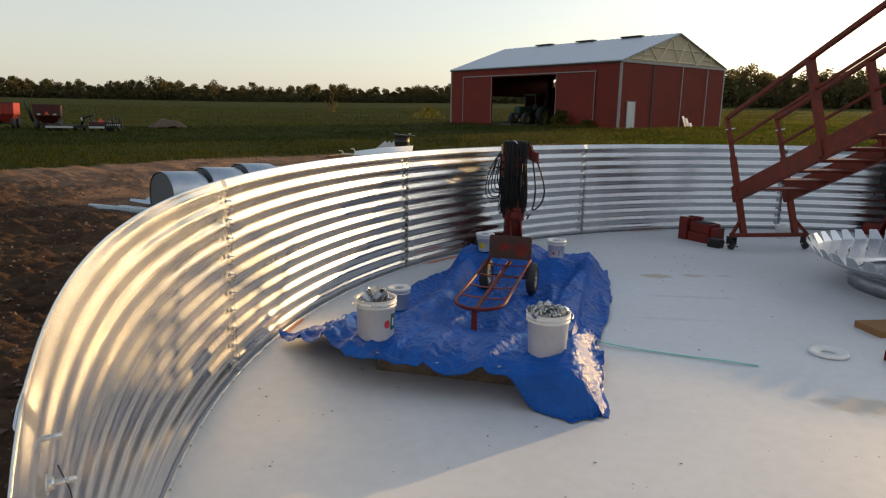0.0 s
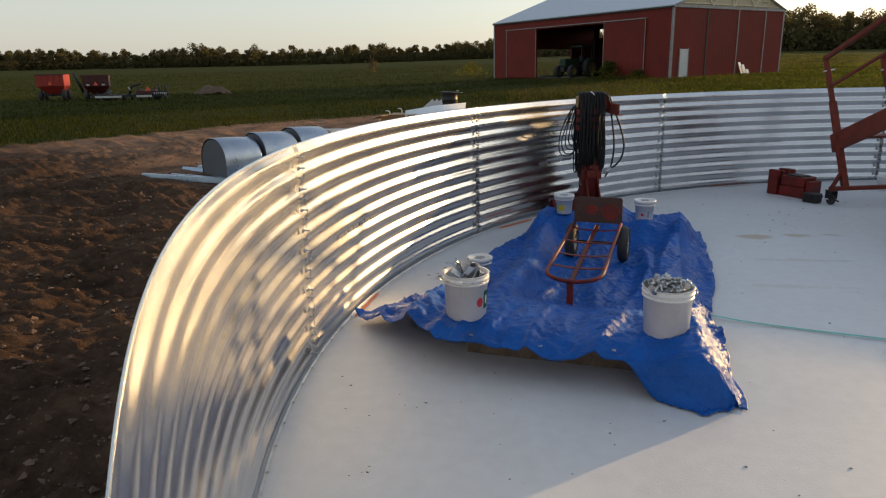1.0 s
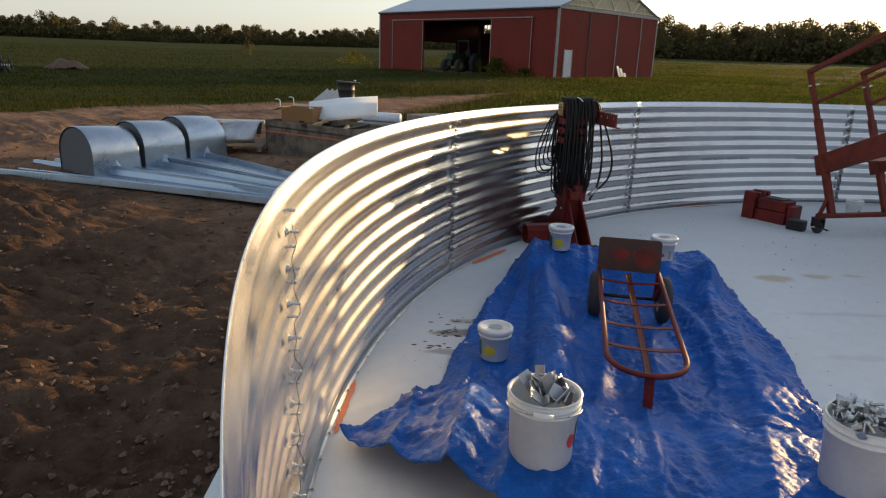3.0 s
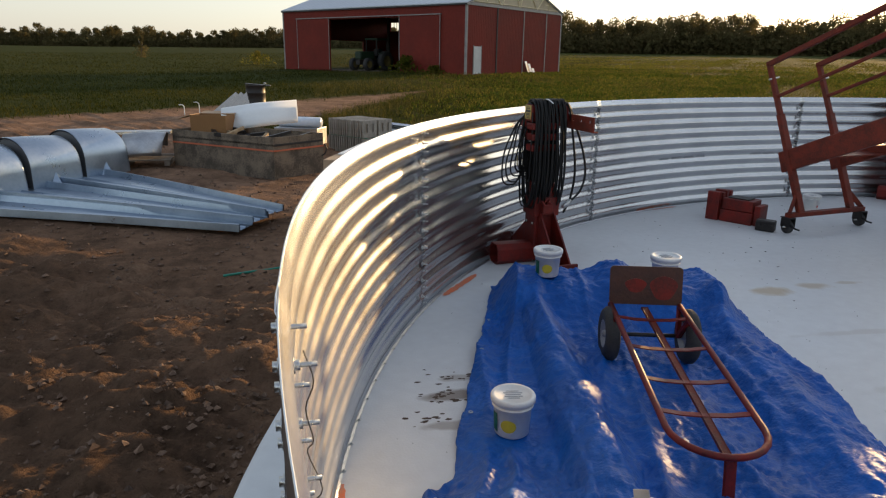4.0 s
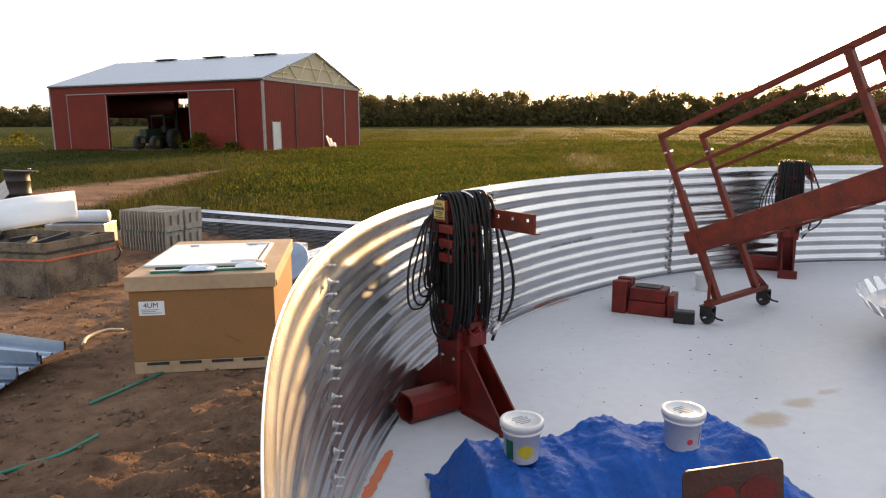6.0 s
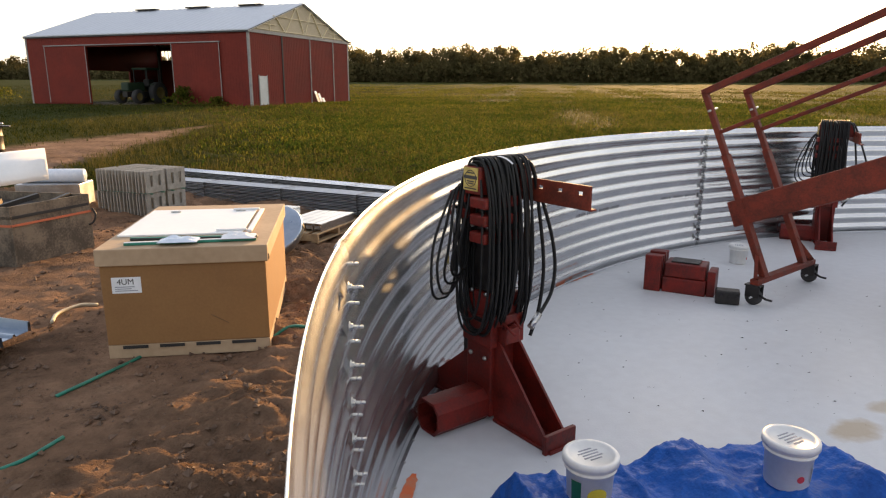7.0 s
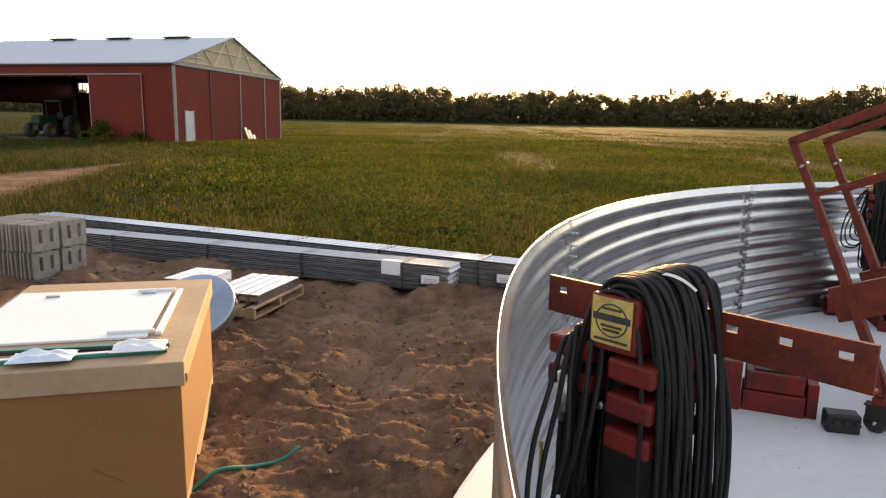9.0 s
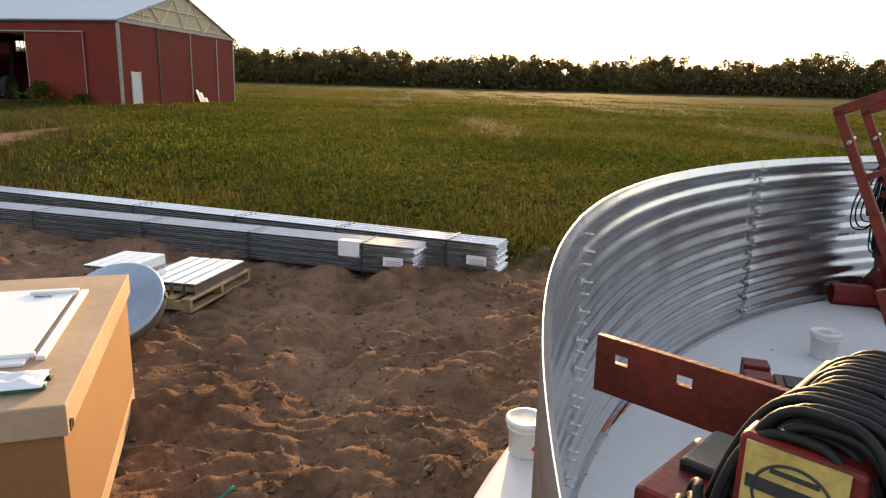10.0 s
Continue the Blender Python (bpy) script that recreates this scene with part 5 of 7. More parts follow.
def vent_hood(parent, corner, z, w=0.82, depth=0.74, h=0.66):
    ux, uy = Vector((-0.835, 0.55)), Vector((0.55, 0.835))
    c = Vector(corner) + ux * w / 2
    prof = [(-w / 2, 0.0), (-w / 2, h - w * 0.46)]
    for i in range(1, 16):
        q = math.pi - math.pi * i / 16
        prof.append((w / 2 * math.cos(q), h - w * 0.46 + w * 0.46 * math.sin(q)))
    prof += [(w / 2, h - w * 0.46), (w / 2, 0.0)]
    bm = bmesh.new()
    rows = []
    for k, (dy, sc, flare) in enumerate(((0, 1.0, 1.0), (0.02, 1.01, 1.01), (depth * 0.5, 0.985, 1.03), (depth * 0.97, 0.95, 1.05), (depth, 0.93, 1.05))):
        rows.append([bm.verts.new((*(c + ux * (-u) * (flare if zz < 0.12 else 1.0) + uy * dy), z + zz * sc)) for u, zz in prof])
    for a, b in zip(rows, rows[1:]):
        for i in range(len(prof) - 1):
            fc_ = bm.faces.new((a[i], a[i + 1], b[i + 1], b[i]))
            fc_.smooth = True
    bm.faces.new(rows[-1])
    bmesh.ops.recalc_face_normals(bm, faces=bm.faces[:])
    hd = part("vent_hood", bm, STEEL_SKY, parent, "half-round galvanised vent hood")
    bm = bmesh.new()
    ins = [(u * 0.965, zz * 0.97) for u, zz in prof]
    bm.faces.new([bm.verts.new((*(c + ux * (-u) + uy * 0.012), z + zz)) for u, zz in ins])
    part("vent_screen", bm, surf("vent_screen", (0.16, 0.165, 0.17), (0.12, 0.12, 0.125), 50, 0.6, 0.7, 0.6, 0.3, 160), hd, "dark wire vent screen")
    # drip flashing at the sunny side
    bm = bmesh.new()
    a = c - ux * w * 0.48 + uy * depth * 0.3
    vs = [bm.verts.new((a.x, a.y, z + 0.005)), bm.verts.new((*(a - ux * 0.16 + uy * 0.1), z + 0.02)), bm.verts.new((*(a + uy * 0.3), z + 0.005)), bm.verts.new((*(a + uy * 0.12), z + 0.22))]
    for q in ((0, 1, 3), (1, 2, 3), (2, 0, 3), (0, 2, 1)):
        bm.faces.new([vs[i] for i in q])
    part("flashing", bm, STEEL_SKY, hd)


zp = -0.325
rp = [roof_panel((-1.90, 10.02), (-6.75, 12.05), 0.30, 0.95, zp, "galvanised wedge-shaped roof panel lying on the soil"),
      roof_panel((-1.76, 10.22), (-6.0, 12.75), 0.30, 0.95, zp + 0.035, "galvanised wedge-shaped roof panel stacked on another"),
      roof_panel((-1.62, 10.42), (-5.2, 13.55), 0.30, 0.95, zp + 0.07, "galvanised wedge-shaped roof panel on top of the pile")]
for p, c, dz in zip(rp, ((-5.28, 11.55), (-4.82, 12.22), (-4.38, 12.92)), (0.02, 0.05, 0.08)):
    vent_hood(p, c, zp + dz)

# ---------------------------------------------------------------- strapped wooden crate and the things about it
cz = -0.33
cra_c = Vector((-1.79, 13.02))
cr_l, cr_r = Vector((-3.48, 14.36)), Vector((-1.06, 13.70))
cl, cr_ = (cr_l - cra_c), (cr_r - cra_c)
crate = thing("plywood_crate", "long weathered grey plywood crate with an orange strap", "crate")


def crate_side(p, q, z0, z1, inward, name):
    bm = bmesh.new()
    a, b = Vector((p.x, p.y)), Vector((q.x, q.y))
    n = inward.normalized() * 0.02
    vs = [(a, z0), (b, z0), (b, z1), (a, z1)]
    o = [bm.verts.new((*c, z)) for c, z in vs]
    i = [bm.verts.new((*(c + n), z)) for c, z in vs]
    bm.faces.new(o)
    bm.faces.new(list(reversed(i)))
    for k in range(4):
        bm.faces.new((o[(k + 1) % 4], o[k], i[k], i[(k + 1) % 4]))
    bmesh.ops.recalc_face_normals(bm, faces=bm.faces[:])
    return part(name, bm, CRATE_WOOD, crate)


far = cra_c + cl + cr_
ctop = 0.30
crate_side(cra_c, cr_l, cz, ctop, cr_, "long_side")
crate_side(cr_r, far, cz, ctop, -cr_, "long_side")
crate_side(cra_c + cl.normalized() * 0.02, cr_r + cl.normalized() * 0.02 * 0, cz, ctop, cl, "end_board")
crate_side(cr_l, far, cz, ctop, -cl, "end_board")
bm = bmesh.new()
bm.faces.new([bm.verts.new((p.x, p.y, ctop - 0.10)) for p in (cra_c, cr_r, far, cr_l)])
r_ = bmesh.ops.extrude_face_region(bm, geom=bm.faces[:])
for e in r_["geom"]:
    if isinstance(e, bmesh.types.BMVert):
        e.co.z -= 0.03
bmesh.ops.recalc_face_normals(bm, faces=bm.faces[:])
part("crate_floor", bm, DARK, crate)
ORANGE_STRAP = surf("orange_strap", (0.55, 0.14, 0.06), (0.45, 0.11, 0.05), 20, 0.5)
for p, q in ((cra_c, cr_l), (cra_c, cr_r)):
    n = Vector((q.y - p.y, p.x - q.x)).normalized() * (0.006 if p == cra_c and q == cr_r else -0.006)
    bm = bmesh.new()
    beam(bm, (p.x + n.x, p.y + n.y, 0.105), (q.x + n.x, q.y + n.y, 0.10), 0.004, 0.024, bev=0)
    part("strap", bm, ORANGE_STRAP, crate, "thin orange strap")
hook = cr_r + Vector((0.02, -0.02))
part("strap_hook", T(smooth_run([(hook.x, hook.y, 0.13), (hook.x + 0.03, hook.y - 0.03, 0.06), (hook.x + 0.0, hook.y - 0.04, -0.02), (hook.x - 0.05, hook.y - 0.05, -0.05)]), r=0.012), GREASE, crate)
# dark pieces sticking out of the crate
rr = random.Random(4)
for i in range(9):
    u, w = rr.uniform(0.05, 0.7), rr.uniform(0.1, 0.9)
    p = cra_c + cl * u + cr_ * w
    a = rr.uniform(0, 3.1)
    L = rr.uniform(0.2, 0.5)
    bm = bmesh.new()
    beam(bm, (p.x, p.y, ctop - 0.09 + rr.uniform(0, 0.05)), (p.x + L * math.cos(a), p.y + L * math.sin(a), ctop - 0.04 + rr.uniform(0, 0.08)), 0.05, 0.05)
    tagged(part("dark_offcut", bm, GREASE if i % 3 else WOOD), ("black steel offcut in the plywood crate", "short pale wooden offcut in the crate")[0 if i % 3 else 1], "offcut", "offcuts in the crate")
# open cardboard box and a rolled white panel on top
cbm = Matrix.Translation((-2.86, 14.55, ctop - 0.12)) @ Matrix.Rotation(radians(-15), 4, "Z")
cb = thing("open_carton", "small open brown cardboard carton on the crate", "carton", cbm)
for lo, hi in (((-0.30, -0.2, 0), (0.30, -0.19, 0.34)), ((-0.30, 0.19, 0), (0.30, 0.2, 0.34)), ((-0.30, -0.19, 0), (-0.29, 0.19, 0.34)), ((0.29, -0.19, 0), (0.30, 0.19, 0.34))):
    part("carton_side", B((lo, hi)), CARD, cb)
fm = Matrix.Translation((-0.30, 0, 0.34)) @ Matrix.Rotation(radians(-18), 4, "Y")
part("carton_flap", B(((-0.26, -0.19, 0), (0, 0.19, 0.006)), m=fm), CARD_LID, cb)
part("carton_flap", B(((-0.3, -0.002, 0), (0.3, 0.004, 0.2)), m=Matrix.Translation((0, 0.19, 0.34)) @ Matrix.Rotation(radians(-82), 4, "X")), CARD_LID, cb)


def folded_panel(m, L, w, mat, name, label):
    v, f = [], []
    n = 20
    for i in range(n + 1):
        u = i / n
        th = radians(8 + 150 * u)
        y = -0.5 * w * math.cos(th)
        z = 0.40 * math.sin(th) + 0.006 * (1 if i % 4 in (1, 2) else -1)
        for x, dz in ((0.10 * u, -0.02), (L * 0.47 + 0.05 * u, 0.02 * u), (L - 0.16 * abs(u - 0.6), 0.0)):
            v.append((x, y, z + dz))
    for i in range(n):
        for j in (0, 1):
            p = i * 3 + j
            f.append((p, p + 1, p + 4, p + 3))
    ob = mesh_of(name, v, f, mat, True)
    ob.matrix_basis = m
    so_ = ob.modifiers.new("thickness", "SOLIDIFY")
    so_.thickness = 0.004
    return tagged(ob, label, "sheet")


folded_panel(Matrix.Translation((-2.80, 15.0, 0.21)) @ Matrix.Rotation(radians(10), 4, "Z") @ Matrix.Rotation(radians(-5), 4, "Y"), 1.36, 0.95, WPAINT, "bent_sheet", "bent white ribbed metal sheet lying on the crate")

# black drum with leaning striped sheets, farther off
dm = Matrix.Translation((-3.05, 24.2, yard(-3.05, 24.2))) @ Matrix.Diagonal((0.72, 0.72, 0.72, 1))
drum = thing("oil_drum", "black steel drum with a dented top in the yard", "drum", dm)
part("drum_body", lathe([(0, 0), (0.40, 0), (0.41, 0.02), (0.40, 0.42), (0.415, 0.44), (0.40, 0.46), (0.40, 0.86), (0.415, 0.88), (0.40, 0.90), (0.39, 1.18), (0.41, 1.2), (0.38, 1.21), (0.37, 1.17), (0, 1.17)], 32), GREASE, drum, "", True)
part("drum_lid", B(((-0.5, -0.2, 1.2), (0.55, 0.25, 1.235)), m=Matrix.Rotation(radians(4), 4, "Y"), bev=0.01), GREASE, drum)
part("bung", lathe([(0, 1.25), (0.05, 1.25), (0.05, 1.30), (0, 1.30)], 12, Matrix.Translation((0.4, 0, 0))), BOLT, drum)
for i in range(5):
    m = Matrix.Translation((-4.3 + 0.16 * i, 23.9, yard(-4.3, 23.9))) @ Matrix.Rotation(radians(50), 4, "Y") @ Matrix.Rotation(radians(-8), 4, "X")
    ob = part("steel_stud", B(((-0.05, 0, 0), (0.05, 0.06, 0.95)), bev=0.004), STEEL_DULL, None, "", False, m)
    tagged(ob, "galvanised steel channel leaning on the black drum", "steel channel", "leaning steel channels")
for x, y, h in ((-5.0, 23.4, 0.30), (-4.6, 23.5, 0.38)):
    ob = part("fence_pipe", T(smooth_run([(0, 0, 0), (0, 0, h * 0.8), (-0.05, 0, h), (-0.14, 0, h)]), r=0.014), WPAINT, None, "", True, Matrix.Translation((x, y, yard(x, y))))
    tagged(ob, "short bent white pipe standing in the yard", "pipe")

# small pallet with a rolled hopper and channels, beside the crate
pm2 = Matrix.Translation((-4.25, 14.35, yard(-4.25, 14.35) + 0.01)) @ Matrix.Rotation(radians(4), 4, "Z")
pal2 = thing("small_pallet", "dark wooden pallet carrying rolled metal parts", "pallet", pm2)
for i in range(5):
    part("deck_board", B(((-0.55, -0.36 + 0.16 * i, 0.08), (0.75, -0.25 + 0.16 * i, 0.10)), bev=0.003), WOOD_GREY, pal2)
for i in range(3):
    part("stringer", B(((-0.55 + 0.6 * i, -0.36, 0), (-0.47 + 0.6 * i, 0.40, 0.079)), bev=0.003), WOOD_GREY, pal2)
roll = folded_panel(pm2 @ Matrix.Translation((-0.02, 0.0, 0.10)), 0.72, 0.6, STEEL_DULL, "rolled_hopper", "half-round rolled galvanised hopper on the pallet")
rl2 = folded_panel(pm2 @ Matrix.Translation((-0.55, 0.05, 0.10)), 0.40, 0.5, STEEL_DULL, "rolled_hopper", "short half-round galvanised hopper on the pallet")
for i in range(3):
    ob = part("steel_channel", B(((-0.75, 0.22 + 0.1 * i, 0.44), (0.7, 0.29 + 0.1 * i, 0.49)), bev=0.004), STEEL_DULL, None, "", False, pm2)
    tagged(ob, "long galvanised channel resting across the rolled hoppers", "steel channel", "channels across the hoppers")
ob = part("steel_channel", B(((-0.72, 0.22, 0.10), (-0.66, 0.42, 0.44)), bev=0.004), STEEL_DULL, None, "", False, pm2)
tagged(ob, "upright galvanised support on the small pallet", "steel channel")

# ---------------------------------------------------------------- bundles of long sheets
def bundle(corner, d, L, w, z0, layers, label, seed):
    d = Vector(d).normalized()
    n = Vector((d.y, -d.x))
    b = thing("sheet_bundle", label, "sheet bundle", None, "bundles of long sheets")
    c = Vector(corner)
    rr_ = random.Random(seed)
    pitch = 0.0235
    for k in range(layers):
        z = z0 + 0.03 + pitch * k
        off = rr_.uniform(-0.02, 0.02)
        ins = rr_.uniform(0, 0.012)
        prof = []
        m_ = int(w / 0.0127)
        for i in range(m_ + 1):
            u = i / m_
            prof.append((u * w + ins, z + 0.008 * math.cos(2 * math.pi * u * w / 0.1016) + (0.012 * (1 - u * 14) if u < 1 / 14 else 0)))
        v, f = [], []
        for low in (0, 0.0035):
            for t in (off, L * 0.25, L * 0.5, L * 0.75, L + off):
                for u, zz in prof:
                    p = c + d * t + n * u
                    v.append((p.x, p.y, zz - low + 0.03 * math.sin(t * 0.5) * 0.2))
        q = len(prof)
        base = 5 * q
        for i in range(4):
            for j in range(q - 1):
                a = i * q + j
                f.append((a, a + 1, a + q + 1, a + q))
                f.append((base + a, base + a + q, base + a + q + 1, base + a + 1))
            for j in (0, q - 1):
                a = i * q + j
                f.append((a, a + q, base + a + q, base + a))
        for i in (0, 4):
            for j in range(q - 1):
                a = i * q + j
                f.append((a, base + a, base + a + 1, a + 1))
        ob = mesh_of("long_sheet", v, f, STEEL if k % 3 else STEEL_DULL, True)
        ob.parent = b
    top = z0 + 0.03 + pitch * layers
    for t in (0.55, 1.9, 3.3, 4.9):
        p = c + d * t
        bm = bmesh.new()
        o = -n * 0.008
        beam(bm, (p.x + o.x, p.y + o.y, z0 + 0.02), (p.x + o.x, p.y + o.y, top + 0.004), 0.018, 0.003, (n.x, n.y, 0), 0)
        e = p + n * w
        beam(bm, (p.x, p.y, top + 0.004), (e.x, e.y, top + 0.004), 0.018, 0.003, bev=0)
        part("strap", bm, BLACK_INK, b, "black steel strap")
    for t in (0.3, 2.2, 4.2):
        p = c + d * t
        e = p + n * w
        bm = bmesh.new()
        beam(bm, (p.x, p.y, z0 - 0.005), (e.x, e.y, z0 - 0.005), 0.09, 0.045)
        part("bearer", bm, WOOD, b)
    p = c + d * 0.10 - n * 0.006
    e = c + d * 0.32 - n * 0.006
    bm = bmesh.new()
    beam(bm, (p.x, p.y, z0 + 0.17), (e.x, e.y, z0 + 0.17), 0.003, 0.10, bev=0)
    part("tag_label", bm, PAPER, b, "white paper shipping tag")
    bm = bmesh.new()
    for h in (0.135, 0.155, 0.175):
        beam(bm, (p.x - n.x * 0.003 + d.x * 0.02, p.y - n.y * 0.003 + d.y * 0.02, z0 + h), (e.x - n.x * 0.003 - d.x * 0.03, e.y - n.y * 0.003 - d.y * 0.03, z0 + h), 0.002, 0.007, bev=0)
    part("tag_print", bm, INK, b)
    return top, c, d, n


t1, c_, d_, n_ = bundle((3.50, 12.60), (-0.585, 0.811), 7.2, 0.42, -0.355, 13, "long strapped bundle of nested galvanised corrugated sheets", 2)
bundle((4.30, 12.24), (-0.525, 0.851), 8.6, 0.42, -0.365, 14, "second strapped bundle of galvanised sheets lying behind", 9)
bm = bmesh.new()
p, e = c_ + d_ * 0.58 - n_ * 0.010, c_ + d_ * 0.82 - n_ * 0.010
beam(bm, (p.x, p.y, t1 - 0.07), (e.x, e.y, t1 - 0.07), 0.003, 0.16, bev=0)
pp, ee = p + n_ * 0.05, e + n_ * 0.05
beam(bm, (pp.x, pp.y, t1 + 0.010), (ee.x, ee.y, t1 + 0.010), 0.1, 0.003, bev=0)
tagged(part("delivery_note", bm, PAPER), "white delivery papers folded over the sheet bundle", "papers")

# ---------------------------------------------------------------- pallet with channels, dome cap
pm3 = Matrix.Translation((1.30, 12.60, yard(1.3, 12.7) + 0.03)) @ Matrix.Rotation(radians(42), 4, "Z")
pal3 = thing("wooden_pallet", "pale softwood pallet in the yard", "pallet", pm3)
for i in range(7):
    part("deck_board", B(((0.0, 0.0 + 0.15 * i, 0.095), (1.05, 0.09 + 0.15 * i, 0.113)), bev=0.003), WOOD, pal3)
for i in range(3):
    part("stringer", B(((0.0 + 0.505 * i, 0.0, 0.02), (0.04 + 0.505 * i, 0.99, 0.094)), bev=0.003), WOOD, pal3)
for i in range(3):
    part("bottom_board", B(((0.0, 0.0 + 0.45 * i, 0), (1.05, 0.09 + 0.45 * i, 0.0195)), bev=0.003), WOOD, pal3)


def u_channel(m, L, label, group):
    c = thing("stiffener_channel", label, "steel channel", m, group)
    part("channel_back", B(((0, 0, 0.094), (L, 0.095, 0.10)), bev=0.002), STEEL, c)
    part("channel_flange", B(((0, 0, 0), (L, 0.006, 0.0938)), bev=0.002), STEEL, c)
    part("channel_flange", B(((0, 0.089, 0), (L, 0.095, 0.0938)), bev=0.002), STEEL, c)
    part("channel_lip", B(((0.0, 0.0062, 0.03), (0.01, 0.0888, 0.07)), bev=0.002), STEEL_DULL, c)
    return c


for i in range(5):
    u_channel(pm3 @ Matrix.Translation((0.12, 0.02 + 0.115 * i, 0.114)), 0.85, "galvanised channel piece stacked on the pallet", "channels on the pallet")
for i in range(4):
    u_channel(pm3 @ Matrix.Translation((0.08, 0.62 + 0.105 * i, 0.114)), 0.55, "short galvanised channel on the pallet", "channels on the pallet")
for i in range(4):
    u_channel(pm3 @ Matrix.Translation((0.08, 0.62 + 0.105 * i, 0.215)), 0.55, "short galvanised channel on the pallet", "channels on the pallet")
domm = Matrix.Translation((0.66, 12.30, -0.04)) @ Matrix.Scale(0.84, 4) @ Vector((-0.42, -0.42, 0.80)).to_track_quat("Z", "Y").to_matrix().to_4x4()
dome = thing("bin_hatch", "shallow round galvanised steel hatch leaning by the carton", "hatch", domm)
part("cap_rim", lathe([(0.43, -0.10), (0.44, -0.10), (0.455, 0.0), (0.44, 0.02), (0.42, 0.025)], 64), STEEL_SKY, dome, "", True)
part("cap_shell", lathe([(0.42, 0.025), (0.25, 0.07), (0.12, 0.085), (0.11, 0.10), (0, 0.105)], 64), STEEL_SKY, dome, "", True)
for q in (20, 110, 200, 290):
    part("cap_clip", B(((0.452, -0.03, -0.06), (0.462, 0.03, -0.01)), m=Matrix.Rotation(radians(q), 4, "Z"), bev=0.002), GREASE, dome)

# ---------------------------------------------------------------- racks of slotted plates
def slotted_plate_mesh():
    """One steel plate, 0.34 by 0.36 m, with two upright oval slots."""
    bm = bmesh.new()
    w, h, t = 0.36, 0.31, 0.02
    xs = [0, 0.08, 0.13, 0.23, 0.28, w]
    zs = [0, 0.09, 0.25, h]
    for i in range(5):
        for j in range(3):
            if i in (1, 3) and j == 1:
                continue
            box(bm, (0, xs[i], zs[j]), (t, xs[i + 1], zs[j + 1]))
    bmesh.ops.remove_doubles(bm, verts=bm.verts[:], dist=1e-5)
    cen = {}
    for fa in bm.faces:
        k = tuple(round(c, 4) for c in fa.calc_center_median())
        cen.setdefault(k, []).append(fa)
    bmesh.ops.delete(bm, geom=[fa for fs in cen.values() if len(fs) > 1 for fa in fs], context="FACES")
    me = bpy.data.meshes.new("slotted_plate")
    bm.to_mesh(me)
    bm.free()
    me.materials.append(surf("grey_cast_plate", (0.38, 0.365, 0.335), (0.25, 0.24, 0.22), 14, 0.55, 0.7, 0.35, 0.15, 60, per_object=0.25))
    return me


SP = slotted_plate_mesh()
rk_m = Matrix.Translation((-0.96, 16.05, 0)) @ Matrix.Rotation(radians(-50), 4, "Z")
for tier, (z, n) in enumerate(((yard(-0.3, 15.0) + 0.01, 16), (yard(-0.3, 15.0) + 0.332, 16))):
    for row in (0, 1):
        rk = thing("plate_rack", "row of upright grey slotted steel plates stacked on a pallet", "steel plates", rk_m @ Matrix.Translation((0.02 * tier, 0.41 * row, z)), "rows of slotted plates")
        for i in range(n):
            ob = new("slotted_plate", SP)
            ob.parent = rk
            ob.matrix_basis = Matrix.Translation((0.062 * i + 0.006 * math.sin(i * 2.3 + row), 0, 0)) @ Matrix.Rotation(0.03 * math.sin(i * 1.7), 4, "Y")
        if tier == 1:
            for y in (0.06, 0.28):
                part("green_band", B(((-0.01, y, -0.016), (0.062 * n, y + 0.02, -0.004))), GREEN_PLASTIC, rk)
rkp = thing("wooden_pallet", "weathered pallet under the slotted plates", "pallet", rk_m @ Matrix.Translation((-0.05, 0, yard(-0.3, 15.0) - 0.068)))
for i in range(6):
    part("deck_board", B(((0.0, 0.0 + 0.14 * i, 0.05), (1.1, 0.10 + 0.14 * i, 0.075)), bev=0.003), WOOD_GREY, rkp)
for i in range(3):
    part("stringer", B(((0.0 + 0.52 * i, 0.0, -0.02), (0.06 + 0.52 * i, 0.80, 0.049)), bev=0.003), WOOD_GREY, rkp)
# wrapped blue-white roll near the rack
ob = part("wrapped_roll", T([(-1.9, 16.7, 0.22), (-1.1, 16.35, 0.22)], r=0.10, seg=16), FILM, None, "", True)
tagged(ob, "roll of parts in pale blue plastic film on the stacked boxes", "roll")
ob = part("parts_box", B(((-0.45, -0.25, 0), (0.45, 0.25, 0.40)), bev=0.006), STEEL_DULL, None, "", False, Matrix.Translation((-1.5, 16.52, -0.28)) @ Matrix.Rotation(radians(-22), 4, "Z"))
tagged(ob, "grey steel parts box in the yard", "box")

